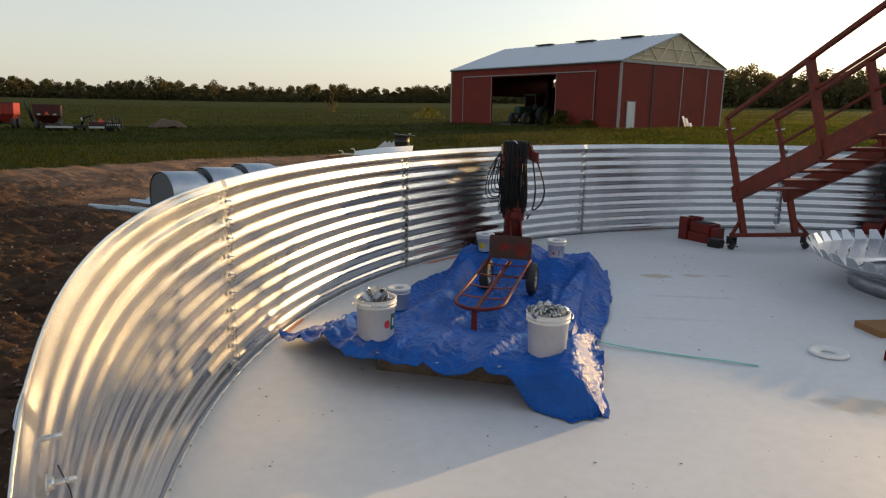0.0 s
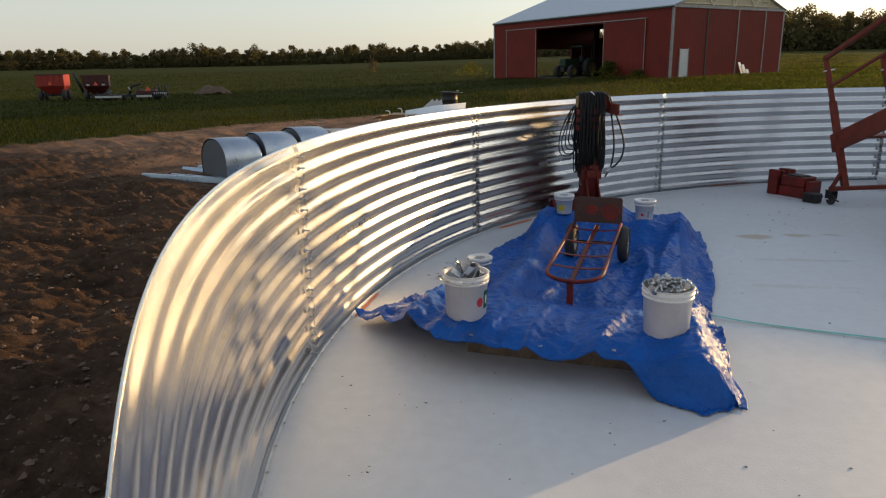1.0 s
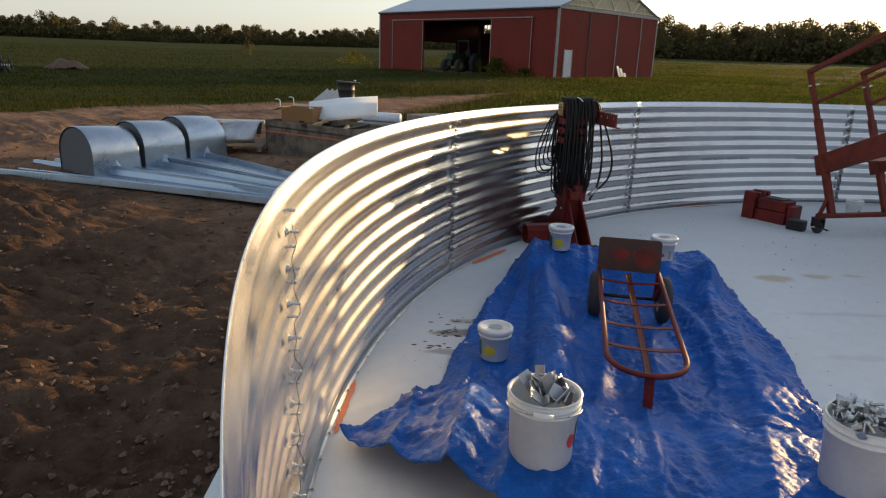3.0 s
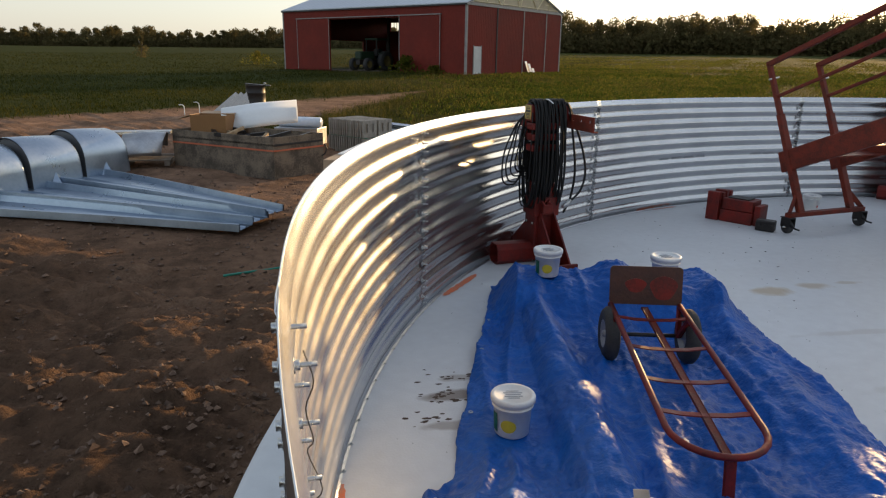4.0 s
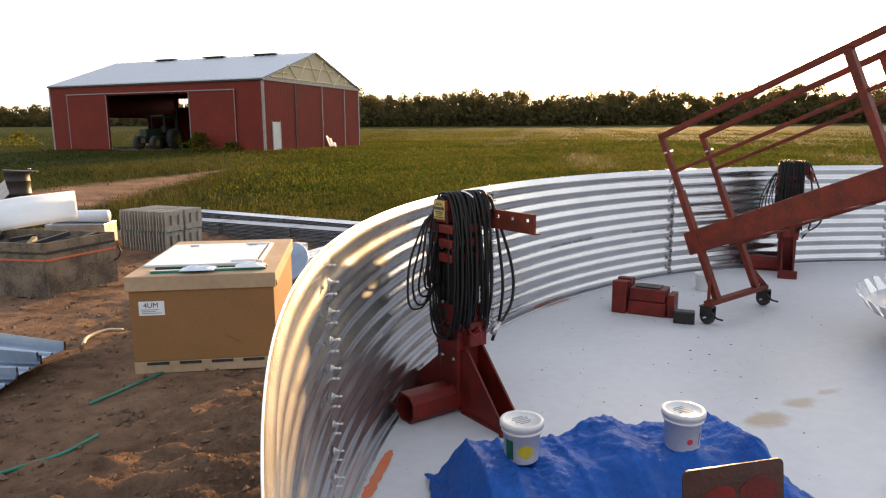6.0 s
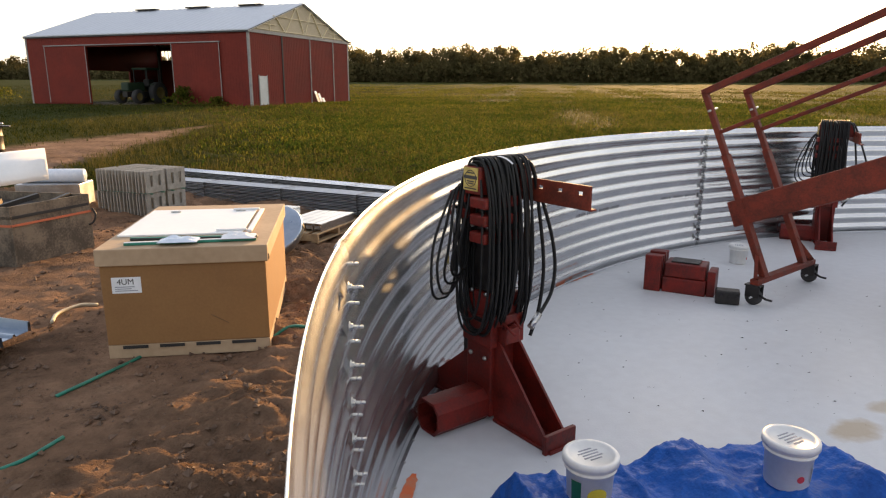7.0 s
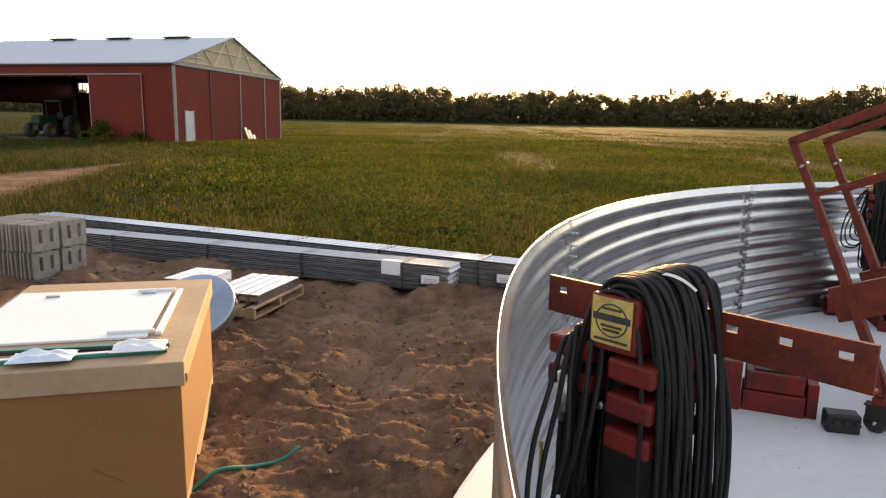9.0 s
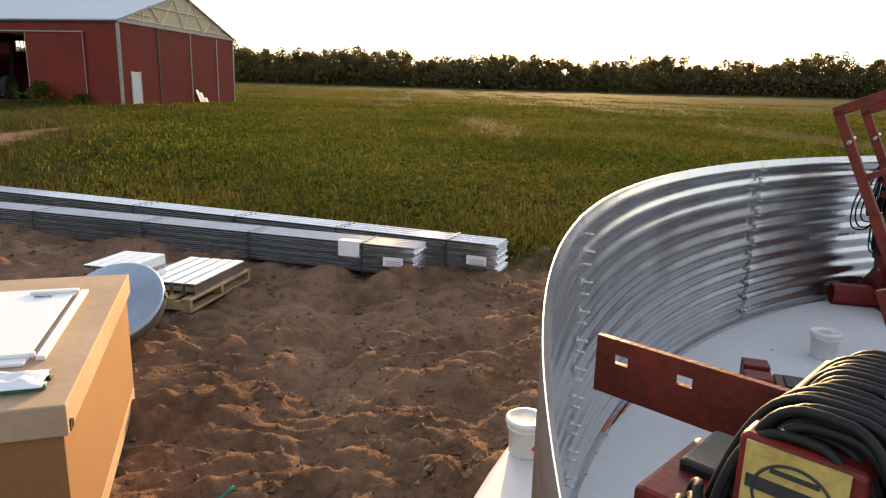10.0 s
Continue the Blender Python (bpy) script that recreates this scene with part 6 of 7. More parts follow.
# ---------------------------------------------------------------- hoses and straps on the soil
for pts, r, mat, lab, cat in (
        ([(0.08, 9.93), (0.25, 9.99), (0.45, 10.02), (0.62, 10.05), (0.74, 10.06)], 0.014, GREEN_PLASTIC, "green plastic strap half buried in the soil", "strap"),
        ([(-1.35, 9.55), (-1.1, 9.75), (-0.85, 10.0), (-0.7, 10.2)], 0.012, GREEN_PLASTIC, "green plastic strap lying on the soil", "strap"),
        ([(-1.42, 11.05), (-1.38, 11.25), (-1.22, 11.42), (-1.08, 11.46)], 0.016, surf("pale_hose", (0.62, 0.55, 0.40), (0.5, 0.44, 0.32), 12, 0.5), "short curved pale hose lying on the soil", "hose"),
        ([(-1.95, 8.6), (-1.75, 8.72), (-1.5, 8.8), (-1.3, 8.95)], 0.012, GREEN_PLASTIC, "green plastic strap trodden into the soil", "strap"),
        ([(0.35, 10.9), (0.55, 10.75), (0.72, 10.5), (0.78, 10.3)], 0.004, surf("dry_stalk", (0.35, 0.25, 0.13), (0.25, 0.17, 0.09), 12, 0.8), "thin dry stalk lying on the soil", "stalk")):
    run = smooth_run([(x, y, yard(x, y, r * 0.8)) for x, y in pts])
    ob = part(cat if cat != "strap" else "packing_strap", T(run, r=r, seg=8), mat, None, "", True)
    tagged(ob, lab, cat)

# ---------------------------------------------------------------- barn details
TRIM_DARK = surf("dark_trim", (0.05, 0.045, 0.042), (0.035, 0.03, 0.03), 4, 0.6)
# light coming through the gable's sheets is put into their pale colour
GABLE = surf("backlit_gable_sheet", (0.54, 0.45, 0.31), (0.44, 0.36, 0.24), 1.2, 0.6, 0.7)
TRUSS = surf("truss_timber", (0.84, 0.73, 0.50), (0.74, 0.63, 0.42), 3, 0.7)
DOOR_WHITE = surf("white_door_paint", (0.62, 0.62, 0.60), (0.54, 0.54, 0.52), 2, 0.5)


def rib_wall(name, x0, x1, y, z0, z1, mat, facing, parent, label="", swap=False):
    """Ribs of the metal siding, proud of the wall, joined as one sheet's relief."""
    boxes = []
    n = max(1, int((x1 - x0) / 0.23))
    for i in range(n):
        x = x0 + (i + 0.5) * (x1 - x0) / n
        a, b = (x - 0.016, y), (x + 0.016, y + facing * 0.010)
        lo, hi = (a[0], min(a[1], b[1]), z0), (b[0], max(a[1], b[1]), z1)
        if swap:
            lo, hi = (lo[1], lo[0], z0), (hi[1], hi[0], z1)
        boxes.append((lo, hi))
    ob = bpart(name, boxes, mat, parent, label)
    ob["kind"] = "stuff"
    return ob


rib_wall("siding_ribs", 0.1, 2.4, 0.0, 0.05, BE - 0.1, BARN_RED, -1, barn)
rib_wall("siding_ribs", 19.6, BL - 0.1, 0.0, 0.05, BE - 0.1, BARN_RED, -1, barn)
rib_wall("siding_ribs", 2.4, 19.6, 0.0, 4.62, BE - 0.1, BARN_RED, -1, barn)
rib_wall("siding_ribs", 0.2, BW - 0.1, -0.02, 0.05, BE - 0.2, BARN_RED, -1, barn, "", True)
for x0, x1 in ((2.45, 6.75), (15.1, 19.45)):
    d = bpart("sliding_door", [((x0, -0.10, 0.10), (x1, -0.04, 4.42))], BARN_RED, barn, "red ribbed sliding door leaf")
    rib_wall("door_ribs", x0 + 0.1, x1 - 0.1, -0.10, 0.15, 4.36, BARN_RED, -1, d)
    for x in (x0, x1 - 0.05):
        bpart("door_edge", [((x, -0.135, 0.10), (x + 0.05, -0.101, 4.42))], TRIM_GREY, d)
bpart("door_track", [((2.4, -0.16, 4.45), (19.5, -0.02, 4.52))], TRIM_GREY, barn, "pale door track")
for x, y in ((-0.035, -0.035), (BL - 0.11, -0.035)):
    bpart("corner_trim", [((x, y, 0), (x + 0.16, y + 0.16, BE + 0.02))], TRIM_GREY, barn)
bpart("corner_trim", [((-0.05, BW - 0.12, 0), (0.11, BW + 0.04, BE + 0.02))], TRIM_GREY, barn)
bpart("eave_trim", [((-0.1, -0.135, BE - 0.16), (BL + 0.1, -0.105, BE - 0.05))], TRIM_DARK, barn)
for y, w, mt in ((4.05, 0.14, TRIM_DARK), (8.0, 0.10, TRIM_GREY), (11.7, 0.10, TRIM_GREY)):
    bpart("batten", [((-0.075, y - w / 2, 0), (-0.021, y + w / 2, BE - 0.1))], mt, barn)
bpart("gable_beam", [((-0.10, 0.0, BE - 0.16), (-0.022, BW, BE + 0.06))], TRIM_GREY, barn)
wd = bpart("walk_door", [((-0.06, 0.95, 0.06), (-0.021, 1.90, 2.12))], DOOR_WHITE, barn, "white steel walk door")
bpart("door_frame", [((-0.075, 0.88, 0.0), (-0.021, 0.948, 2.2))], TRIM_GREY, wd)
bpart("door_frame", [((-0.075, 1.902, 0.0), (-0.021, 1.97, 2.2))], TRIM_GREY, wd)
bpart("door_knob", [((-0.12, 1.76, 1.0), (-0.061, 1.83, 1.07))], BOLT, wd)


def gable(x0, x1, mat, name, parent, label=""):
    bm = bmesh.new()
    pr = [(0.0, BE), (BW, BE), (BW / 2, BA - 0.05)]
    a = [bm.verts.new((x0, y, z)) for y, z in pr]
    b = [bm.verts.new((x1, y, z)) for y, z in pr]
    bm.faces.new(a); bm.faces.new(list(reversed(b)))
    for i in range(3):
        bm.faces.new((a[(i + 1) % 3], a[i], b[i], b[(i + 1) % 3]))
    for v in bm.verts:
        v.co = barn_m @ v.co
    bmesh.ops.recalc_face_normals(bm, faces=bm.faces[:])
    return part(name, bm, mat, parent, label)


gb = gable(0.02, 0.08, GABLE, "gable_sheet", barn, "gable sheets coloured pale as if lit through, with timber truss showing")
gable(BL - 0.08, BL - 0.02, BARN_RED, "gable_sheet", barn)
web = [(0.3, 0.0, BW - 0.3, 0.0)]
def gz(y):
    return (BA - BE - 0.1) * (1 - abs(y - BW / 2) / (BW / 2))
for y0, z0, y1, z1 in ((2.6, 0, 2.6, gz(2.6)), (4.6, 0, 3.4, gz(3.4)), (4.6, 0, 6.2, gz(6.2)), (7.3, 0, 6.2, gz(6.2)), (7.3, 0, 8.4, gz(8.4)), (10.0, 0, 8.4, gz(8.4)), (10.0, 0, 11.2, gz(11.2)), (12.0, 0, 12.0, gz(12.0)), (3.2, 1.15, 11.4, 1.15), (1.0, 0.12, 13.6, 0.12), (1.6, 0.5, 3.4, 0.5), (11.2, 0.5, 13.0, 0.5)):
    bm = bmesh.new()
    beam(bm, (-0.0, y0, BE + 0.05 + z0), (-0.0, y1, BE + 0.05 + z1), 0.05, 0.13, (1, 0, 0), 0)
    for v in bm.verts:
        v.co = barn_m @ v.co
    bmesh.ops.recalc_face_normals(bm, faces=bm.faces[:])
    part("truss_member", bm, TRUSS, gb)
for s in (-1, 1):
    bm = bmesh.new()
    beam(bm, (-0.135, BW / 2 + s * (BW / 2 + 0.12), BE - 0.12 * _s), (-0.135, BW / 2, BA), 0.03, 0.09, (1, 0, 0), 0)
    for v in bm.verts:
        v.co = barn_m @ v.co
    bmesh.ops.recalc_face_normals(bm, faces=bm.faces[:])
    part("rake_trim", bm, TRIM_DARK, barn)
for x in (3.7, 9.0, 14.4):
    bpart("ridge_vent", [((x, BW / 2 - 0.3, BA + 0.07), (x + 2.2, BW / 2 + 0.3, BA + 0.17))], TRIM_DARK, barn, "dark ridge vent", 0.03)
bpart("barn_floor", [((0.2, 0.2, -0.1), (BL - 0.2, BW - 0.2, 0.04))], surf("barn_dirt_floor", (0.12, 0.09, 0.065), (0.08, 0.06, 0.045), 1, 0.95), barn)
for x in (8.2, 11.0, 13.6):
    bpart("inner_post", [((x, 6.0, 0), (x + 0.18, 6.18, 4.9))], TRIM_DARK, barn)
bpart("inner_partition", [((6.0, 7.0, 0.0), (10.6, 7.1, 4.9))], WOOD_GREY, barn)
for x in (20.1, 20.5):
    bpart("window_bar", [((x, BW - 0.1, 3.95), (x + 0.05, BW - 0.05, 4.85))], TRIM_DARK, barn)

# tractor standing in the open bay
tr_m = barn_m @ Matrix.Translation((12.3, 2.6, 0.04)) @ Matrix.Rotation(radians(90), 4, "Z")
tractor = thing("tractor", "green farm tractor inside the barn, its paint darkened as shade", "tractor")
# the barn's inner shade is put into the tractor's dark colours
TGREEN = surf("shaded_tractor_green", (0.014, 0.035, 0.014), (0.010, 0.024, 0.010), 4, 0.6)


def trpart(name, bm, mat, parent=tractor, label="", smooth=False):
    for v in bm.verts:
        v.co = tr_m @ v.co
    bmesh.ops.recalc_face_normals(bm, faces=bm.faces[:])
    return part(name, bm, mat, parent, label, smooth)


trpart("hood", B(((-2.0, -0.38, 0.95), (-0.2, 0.38, 1.65)), bev=0.12), TGREEN)
trpart("chassis", B(((-2.0, -0.25, 0.5), (1.1, 0.25, 0.94)), bev=0.04), GREASE)
cab = trpart("cab_roof", B(((-0.35, -0.75, 2.62), (1.15, 0.75, 2.80)), bev=0.06), TGREEN)
for x in (-0.25, 1.0):
    for y in (-0.66, 0.66):
        trpart("cab_post", B(((x, y - 0.04, 1.3), (x + 0.08, y + 0.04, 2.62))), GREASE)
trpart("seat", B(((0.3, -0.3, 1.3), (0.9, 0.3, 1.9)), bev=0.08), GREASE)
trpart("fender", B(((0.0, -1.0, 1.45), (1.3, -0.62, 1.55)), bev=0.03), TGREEN)
trpart("fender", B(((0.0, 0.62, 1.45), (1.3, 1.0, 1.55)), bev=0.03), TGREEN)
for x, r, w in ((-1.55, 0.55, 0.36), (0.62, 0.85, 0.5)):
    for y in (-0.88, 0.88):
        wm = Matrix.Translation((x, y, r)) @ Matrix.Rotation(radians(90), 4, "X")
        ty = trpart("tyre", lathe([(r * 0.55, -w / 2), (r * 0.92, -w / 2), (r, -w * 0.35), (r, w * 0.35), (r * 0.92, w / 2), (r * 0.55, w / 2)], 28, wm), TYRE, tractor, "", True)
        # rim yellow is darkened for the same shade
        trpart("rim", lathe([(0, -w * 0.2), (r * 0.2, -w * 0.25), (r * 0.5, -w * 0.2), (r * 0.56, -w * 0.48), (r * 0.56, w * 0.48), (r * 0.5, w * 0.2), (r * 0.2, w * 0.25), (0, w * 0.2)], 24, wm), surf("shaded_yellow_rim", (0.16, 0.12, 0.03), (0.10, 0.07, 0.02), 4, 0.7), ty, "yellow wheel rim darkened as shade", True)
# something pale leaning on the gable wall
lean = thing("leaning_scrap", "white and grey metal scraps leaning on the barn wall", "scrap metal")
for i, (y, h, mt) in enumerate(((8.35, 1.1, STEEL_DULL), (8.6, 0.9, WPAINT), (8.85, 0.5, WPAINT))):
    bm = B(((-0.04, -0.16, 0), (0, 0.16, h)), m=Matrix.Translation((-0.55 - 0.1 * i, y, 0.02)) @ Matrix.Rotation(radians(22), 4, "Y"))
    for v in bm.verts:
        v.co = barn_m @ v.co
    bmesh.ops.recalc_face_normals(bm, faces=bm.faces[:])
    part("scrap_sheet", bm, mt, lean)

# ---------------------------------------------------------------- farm machines standing in the field
WAGON_RED = surf("wagon_red", (0.40, 0.035, 0.02), (0.28, 0.025, 0.015), 2, 0.45, 0.6)
WAGON_DARK = surf("wagon_dark_red", (0.085, 0.014, 0.012), (0.055, 0.010, 0.009), 2, 0.5)


def wheelset(parent, m, xs, ys, r, w):
    for x in xs:
        for y in ys:
            wm = m @ Matrix.Translation((x, y, r)) @ Matrix.Rotation(radians(90), 4, "X")
            ty = part("tyre", lathe([(r * 0.5, -w / 2), (r * 0.9, -w / 2), (r, -w * 0.3), (r, w * 0.3), (r * 0.9, w / 2), (r * 0.5, w / 2)], 20, wm), TYRE, parent, "", True)
            part("rim", lathe([(0, -w * 0.3), (r * 0.5, -w * 0.4), (r * 0.5, w * 0.4), (0, w * 0.3)], 16, wm), WAGON_DARK, ty)


ORANGE_SIGN = surf("orange_triangle", (0.8, 0.12, 0.03), (0.7, 0.1, 0.03), 5, 0.5)
LAMP_PALE = surf("pale_lamp", (0.55, 0.52, 0.48), (0.42, 0.40, 0.37), 6, 0.4)


def hopper_wagon(m, mat, label):
    """A ribbed grain box on a lopsided hopper, with its running gear and end lamps."""
    g = thing("grain_wagon", label, "grain wagon", None, "grain wagons in the field")
    bm = bmesh.new()
    rings = [((-0.45, 0.75), 0.5, 0.55), ((-1.12, 1.12), 1.15, 1.25), ((-1.15, 1.15), 1.2, 2.25)]
    rv = []
    for (x0, x1), yy, z in rings:
        rv.append([bm.verts.new(v) for v in ((x0, -yy, z), (x1, -yy, z), (x1, yy, z), (x0, yy, z))])
    for x0, x1, yy, z in ((-1.08, 1.08, 1.13, 2.25), (-1.05, 1.05, 1.08, 1.95)):      # wall thickness and the load
        rv.append([bm.verts.new(v) for v in ((x0, -yy, z), (x1, -yy, z), (x1, yy, z), (x0, yy, z))])
    bm.faces.new(list(reversed(rv[0])))
    for lo, hi in zip(rv, rv[1:]):
        for i in range(4):
            bm.faces.new((lo[i], lo[(i + 1) % 4], hi[(i + 1) % 4], hi[i]))
    bm.faces.new(rv[-1])
    for v in bm.verts:
        v.co = m @ v.co
    bmesh.ops.recalc_face_normals(bm, faces=bm.faces[:])
    part("hopper", bm, mat, g)
    for y in (-1.24, 1.20):
        part("top_rim", B(((-1.2, y, 2.20), (1.2, y + 0.04, 2.30)), m=m), WAGON_DARK, g)
    for x in (-0.75, -0.25, 0.25, 0.75):
        part("rib", B(((x - 0.03, -1.26, 1.25), (x + 0.03, -1.19, 2.20)), m=m), mat, g)
    part("running_gear", B(((-0.10, -1.9, 0.48), (0.10, 1.9, 0.60)), m=m), GREASE, g)
    for y in (-0.9, 0.9):
        part("axle", B(((-0.95, y - 0.06, 0.38), (0.95, y + 0.06, 0.50)), m=m), GREASE, g)
        for x in (-0.85, 0.85):
            part("leg_frame", B(((x - 0.05, y - 0.05, 0.45), (x + 0.05, y + 0.05, 1.30)), m=m), WAGON_DARK, g)
    wheelset(g, m @ Matrix.Rotation(radians(90), 4, "Z"), (-0.9, 0.9), (-0.95, 0.95), 0.44, 0.28)
    part("slow_sign", plate([(-0.2, 1.1), (0.2, 1.1), (0, 1.45)], 0.02, m @ Matrix.Translation((0.0, -1.29, 0.25))), ORANGE_SIGN, g, "orange warning triangle")
    return g


red_at = Matrix.Translation((-31.8, 42.2, land(-31.8, 42.2))) @ Matrix.Rotation(radians(24), 4, "Z") @ Matrix.Scale(0.72, 4)
hopper_wagon(red_at, WAGON_RED, "bright red gravity grain wagon parked in the grass")
gw = Matrix.Translation((-28.7, 42.2, land(-28.7, 42.2))) @ Matrix.Rotation(radians(30), 4, "Z") @ Matrix.Scale(0.68, 4)
g2 = hopper_wagon(gw, WAGON_DARK, "dark red grain cart with an unloading auger")
part("auger_tube", T([gw @ Vector((-1.15, -0.9, 0.7)), gw @ Vector((-1.75, -0.9, 2.5))], r=0.09), GREASE, g2)
for x in (-0.78, 0.52):
    part("end_lamp", B(((x, -1.31, 1.32), (x + 0.26, -1.26, 1.46)), m=gw), LAMP_PALE, g2, "pale end lamp")

# folded implement: a low frame on two beams, disc gangs, a raised hitch
im = Matrix.Translation((-25.1, 40.2, land(-25.1, 40.2))) @ Matrix.Rotation(radians(14), 4, "Z")
imp = thing("tillage_implement", "low folded tillage implement with pale beams in the grass", "farm implement")
for y in (-0.3, 0.6):
    part("tool_bar", B(((-2.2, y - 0.08, 0.22), (2.1, y + 0.08, 0.38)), m=im), GREASE, imp)
for x0, x1 in ((-2.0, -0.45), (0.45, 1.35)):
    part("beam", B(((x0, -0.46, 0.20), (x1, -0.40, 0.32)), m=im), LAMP_PALE, imp, "pale painted beam")
for i in range(9):
    part("disc", lathe([(0, -0.02), (0.2, -0.04), (0.22, 0), (0.2, 0.04), (0, 0.02)], 16, im @ Matrix.Translation((-2.0 + 0.5 * i, 0.2, 0.2)) @ Matrix.Rotation(radians(90), 4, "Y")), GREASE, imp)
for i in range(7):
    part("tine", T([im @ Vector((1.5 + 0.12 * i, -0.35, 0.46)), im @ Vector((1.5 + 0.12 * i, -0.42, 0.36))], r=0.025), LAMP_PALE, imp)
part("tine_bar", B(((1.42, -0.34, 0.44), (2.3, -0.24, 0.54)), m=im), GREASE, imp)
part("hitch_arm", T([im @ Vector((-0.15, 0.1, 0.35)), im @ Vector((0.05, 0.1, 0.85)), im @ Vector((0.65, 0.1, 1.0))], r=0.07), GREASE, imp)
part("hitch_arm", T([im @ Vector((0.55, 0.1, 0.35)), im @ Vector((0.40, 0.1, 0.95))], r=0.06), GREASE, imp)
part("cylinder", T([im @ Vector((-0.10, 0.0, 0.82)), im @ Vector((-0.02, 0.0, 0.62))], r=0.05), LAMP_PALE, imp, "pale ram")
part("gear_case", B(((0.3, 0.0, 0.36), (1.5, 0.5, 0.62)), m=im, bev=0.05), WAGON_DARK, imp)
part("slow_sign", plate([(-0.17, 0.0), (0.17, 0.0), (0, 0.28)], 0.02, im @ Matrix.Translation((1.05, -0.06, 0.56))), ORANGE_SIGN, imp, "orange warning triangle")
for x in (1.75, 2.15):
    part("wing_arm", T([im @ Vector((x, 0.0, 0.36)), im @ Vector((x - 0.08, 0.1, 0.92))], r=0.07), GREASE, imp)
wheelset(imp, im, (-1.5, 1.5), (0.15,), 0.26, 0.2)
v, f = [], []
for i in range(13):
    for j in range(25):
        a, q = 2 * math.pi * j / 24, i / 12
        r = 1.15 * q * (1 + 0.3 * noise.noise(Vector((math.cos(a), math.sin(a), 4))))
        v.append((-24.3 + r * 1.3 * math.cos(a), 49.2 + r * math.sin(a), land(-24.3, 49.2) + max(-0.1, 0.62 * (1 - q ** 1.6) + 0.35 * noise.noise(Vector((r * math.cos(a), r * math.sin(a), 1.0)) * 1.4) - 0.05)))
for i in range(12):
    for j in range(24):
        p = i * 25 + j
        f.append((p, p + 25, p + 26, p + 1))
SOIL_PLAIN = surf("piled_earth", (0.14, 0.085, 0.05), (0.07, 0.045, 0.03), 2, 0.95, 0.95, 0, 0.5, 12)
tagged(mesh_of("earth_mound", v, f, SOIL_PLAIN, True), "low mound of dark earth in the grass", "mound")


# ---------------------------------------------------------------- growth: field plants, bushes, the far wood
def leaf_material(name, c1, c2, c3, thin=0.45):
    """Thin leaves that let some light through; hue varies from clump to clump."""
    m = bpy.data.materials.new(name)
    m.use_nodes = True
    n, k = m.node_tree.nodes, m.node_tree.links
    b = n["Principled BSDF"]
    b.inputs["Roughness"].default_value = 0.85
    b.inputs["Specular IOR Level"].default_value = 0.01
    geo = n.new("ShaderNodeNewGeometry")
    nz = n.new("ShaderNodeTexNoise")
    nz.inputs["Scale"].default_value, nz.inputs["Detail"].default_value = 0.16, 4
    k.new(geo.outputs["Position"], nz.inputs["Vector"])
    ad = n.new("ShaderNodeMath"); ad.operation = "MULTIPLY_ADD"
    k.new(geo.outputs["Random Per Island"], ad.inputs[0]); ad.inputs[1].default_value = 0.5
    k.new(nz.outputs["Fac"], ad.inputs[2])
    rp_ = n.new("ShaderNodeValToRGB")
    rp_.color_ramp.elements.new(0.5)
    for e, (p, c) in zip(rp_.color_ramp.elements, ((0.45, c1), (0.75, c2), (1.0, c3))):
        e.position, e.color = p, (*c, 1)
    k.new(ad.outputs[0], rp_.inputs["Fac"])
    k.new(rp_.outputs["Color"], b.inputs["Base Color"])
    tl = n.new("ShaderNodeBsdfTranslucent")
    hs = n.new("ShaderNodeHueSaturation")
    hs.inputs["Value"].default_value = 1.25
    k.new(rp_.outputs["Color"], hs.inputs["Color"]); k.new(hs.outputs["Color"], tl.inputs["Color"])
    mx = n.new("ShaderNodeMixShader")
    mx.inputs[0].default_value = thin
    k.new(b.outputs[0], mx.inputs[1]); k.new(tl.outputs[0], mx.inputs[2])
    k.new(mx.outputs[0], n["Material Output"].inputs["Surface"])
    return m


FIELD_LEAF = leaf_material("field_leaves", (0.052, 0.068, 0.010), (0.098, 0.105, 0.015), (0.170, 0.145, 0.030), 0.58)
MEADOW_LEAF = leaf_material("meadow_leaves", (0.015, 0.022, 0.004), (0.034, 0.042, 0.007), (0.095, 0.080, 0.016), 0.30)
GRASS_LEAF = leaf_material("rough_grass", (0.050, 0.050, 0.012), (0.092, 0.080, 0.022), (0.15, 0.115, 0.042), 0.35)
WEED_LEAF = leaf_material("weed_leaves", (0.028, 0.054, 0.009), (0.060, 0.086, 0.012), (0.105, 0.112, 0.022), 0.32)
# evening haze over the far trees is put into these brown leaf colours
TREE_LEAF_HAZY = leaf_material("hazy_tree_leaves", (0.080, 0.072, 0.030), (0.108, 0.092, 0.040), (0.14, 0.112, 0.050), 0.55)


def grown(x, y):
    """Positive where the yard's bare soil has given way to growth."""
    e = y + 0.30 * np.maximum(x, 0) + 0.75 * np.maximum(x - 1, 0) - 3.4 * np.clip(-x * 0.2, 0, 1) - 17.6 + 1.35 * np.maximum(0, -x - 10)
    tr = np.abs((y - 25.5) * 0.5 - (x + 2) * 0.866) - np.maximum(0, (5.5 - x) * 0.36) + 0.5 + 0.6 * np.maximum(0, -x - 10)
    e = np.where(np.hypot(x - CX, y - CY) < 6.2, -9.0, e)
    return np.minimum(e, np.where((x < 6) & (y < 44), tr, 9.0))


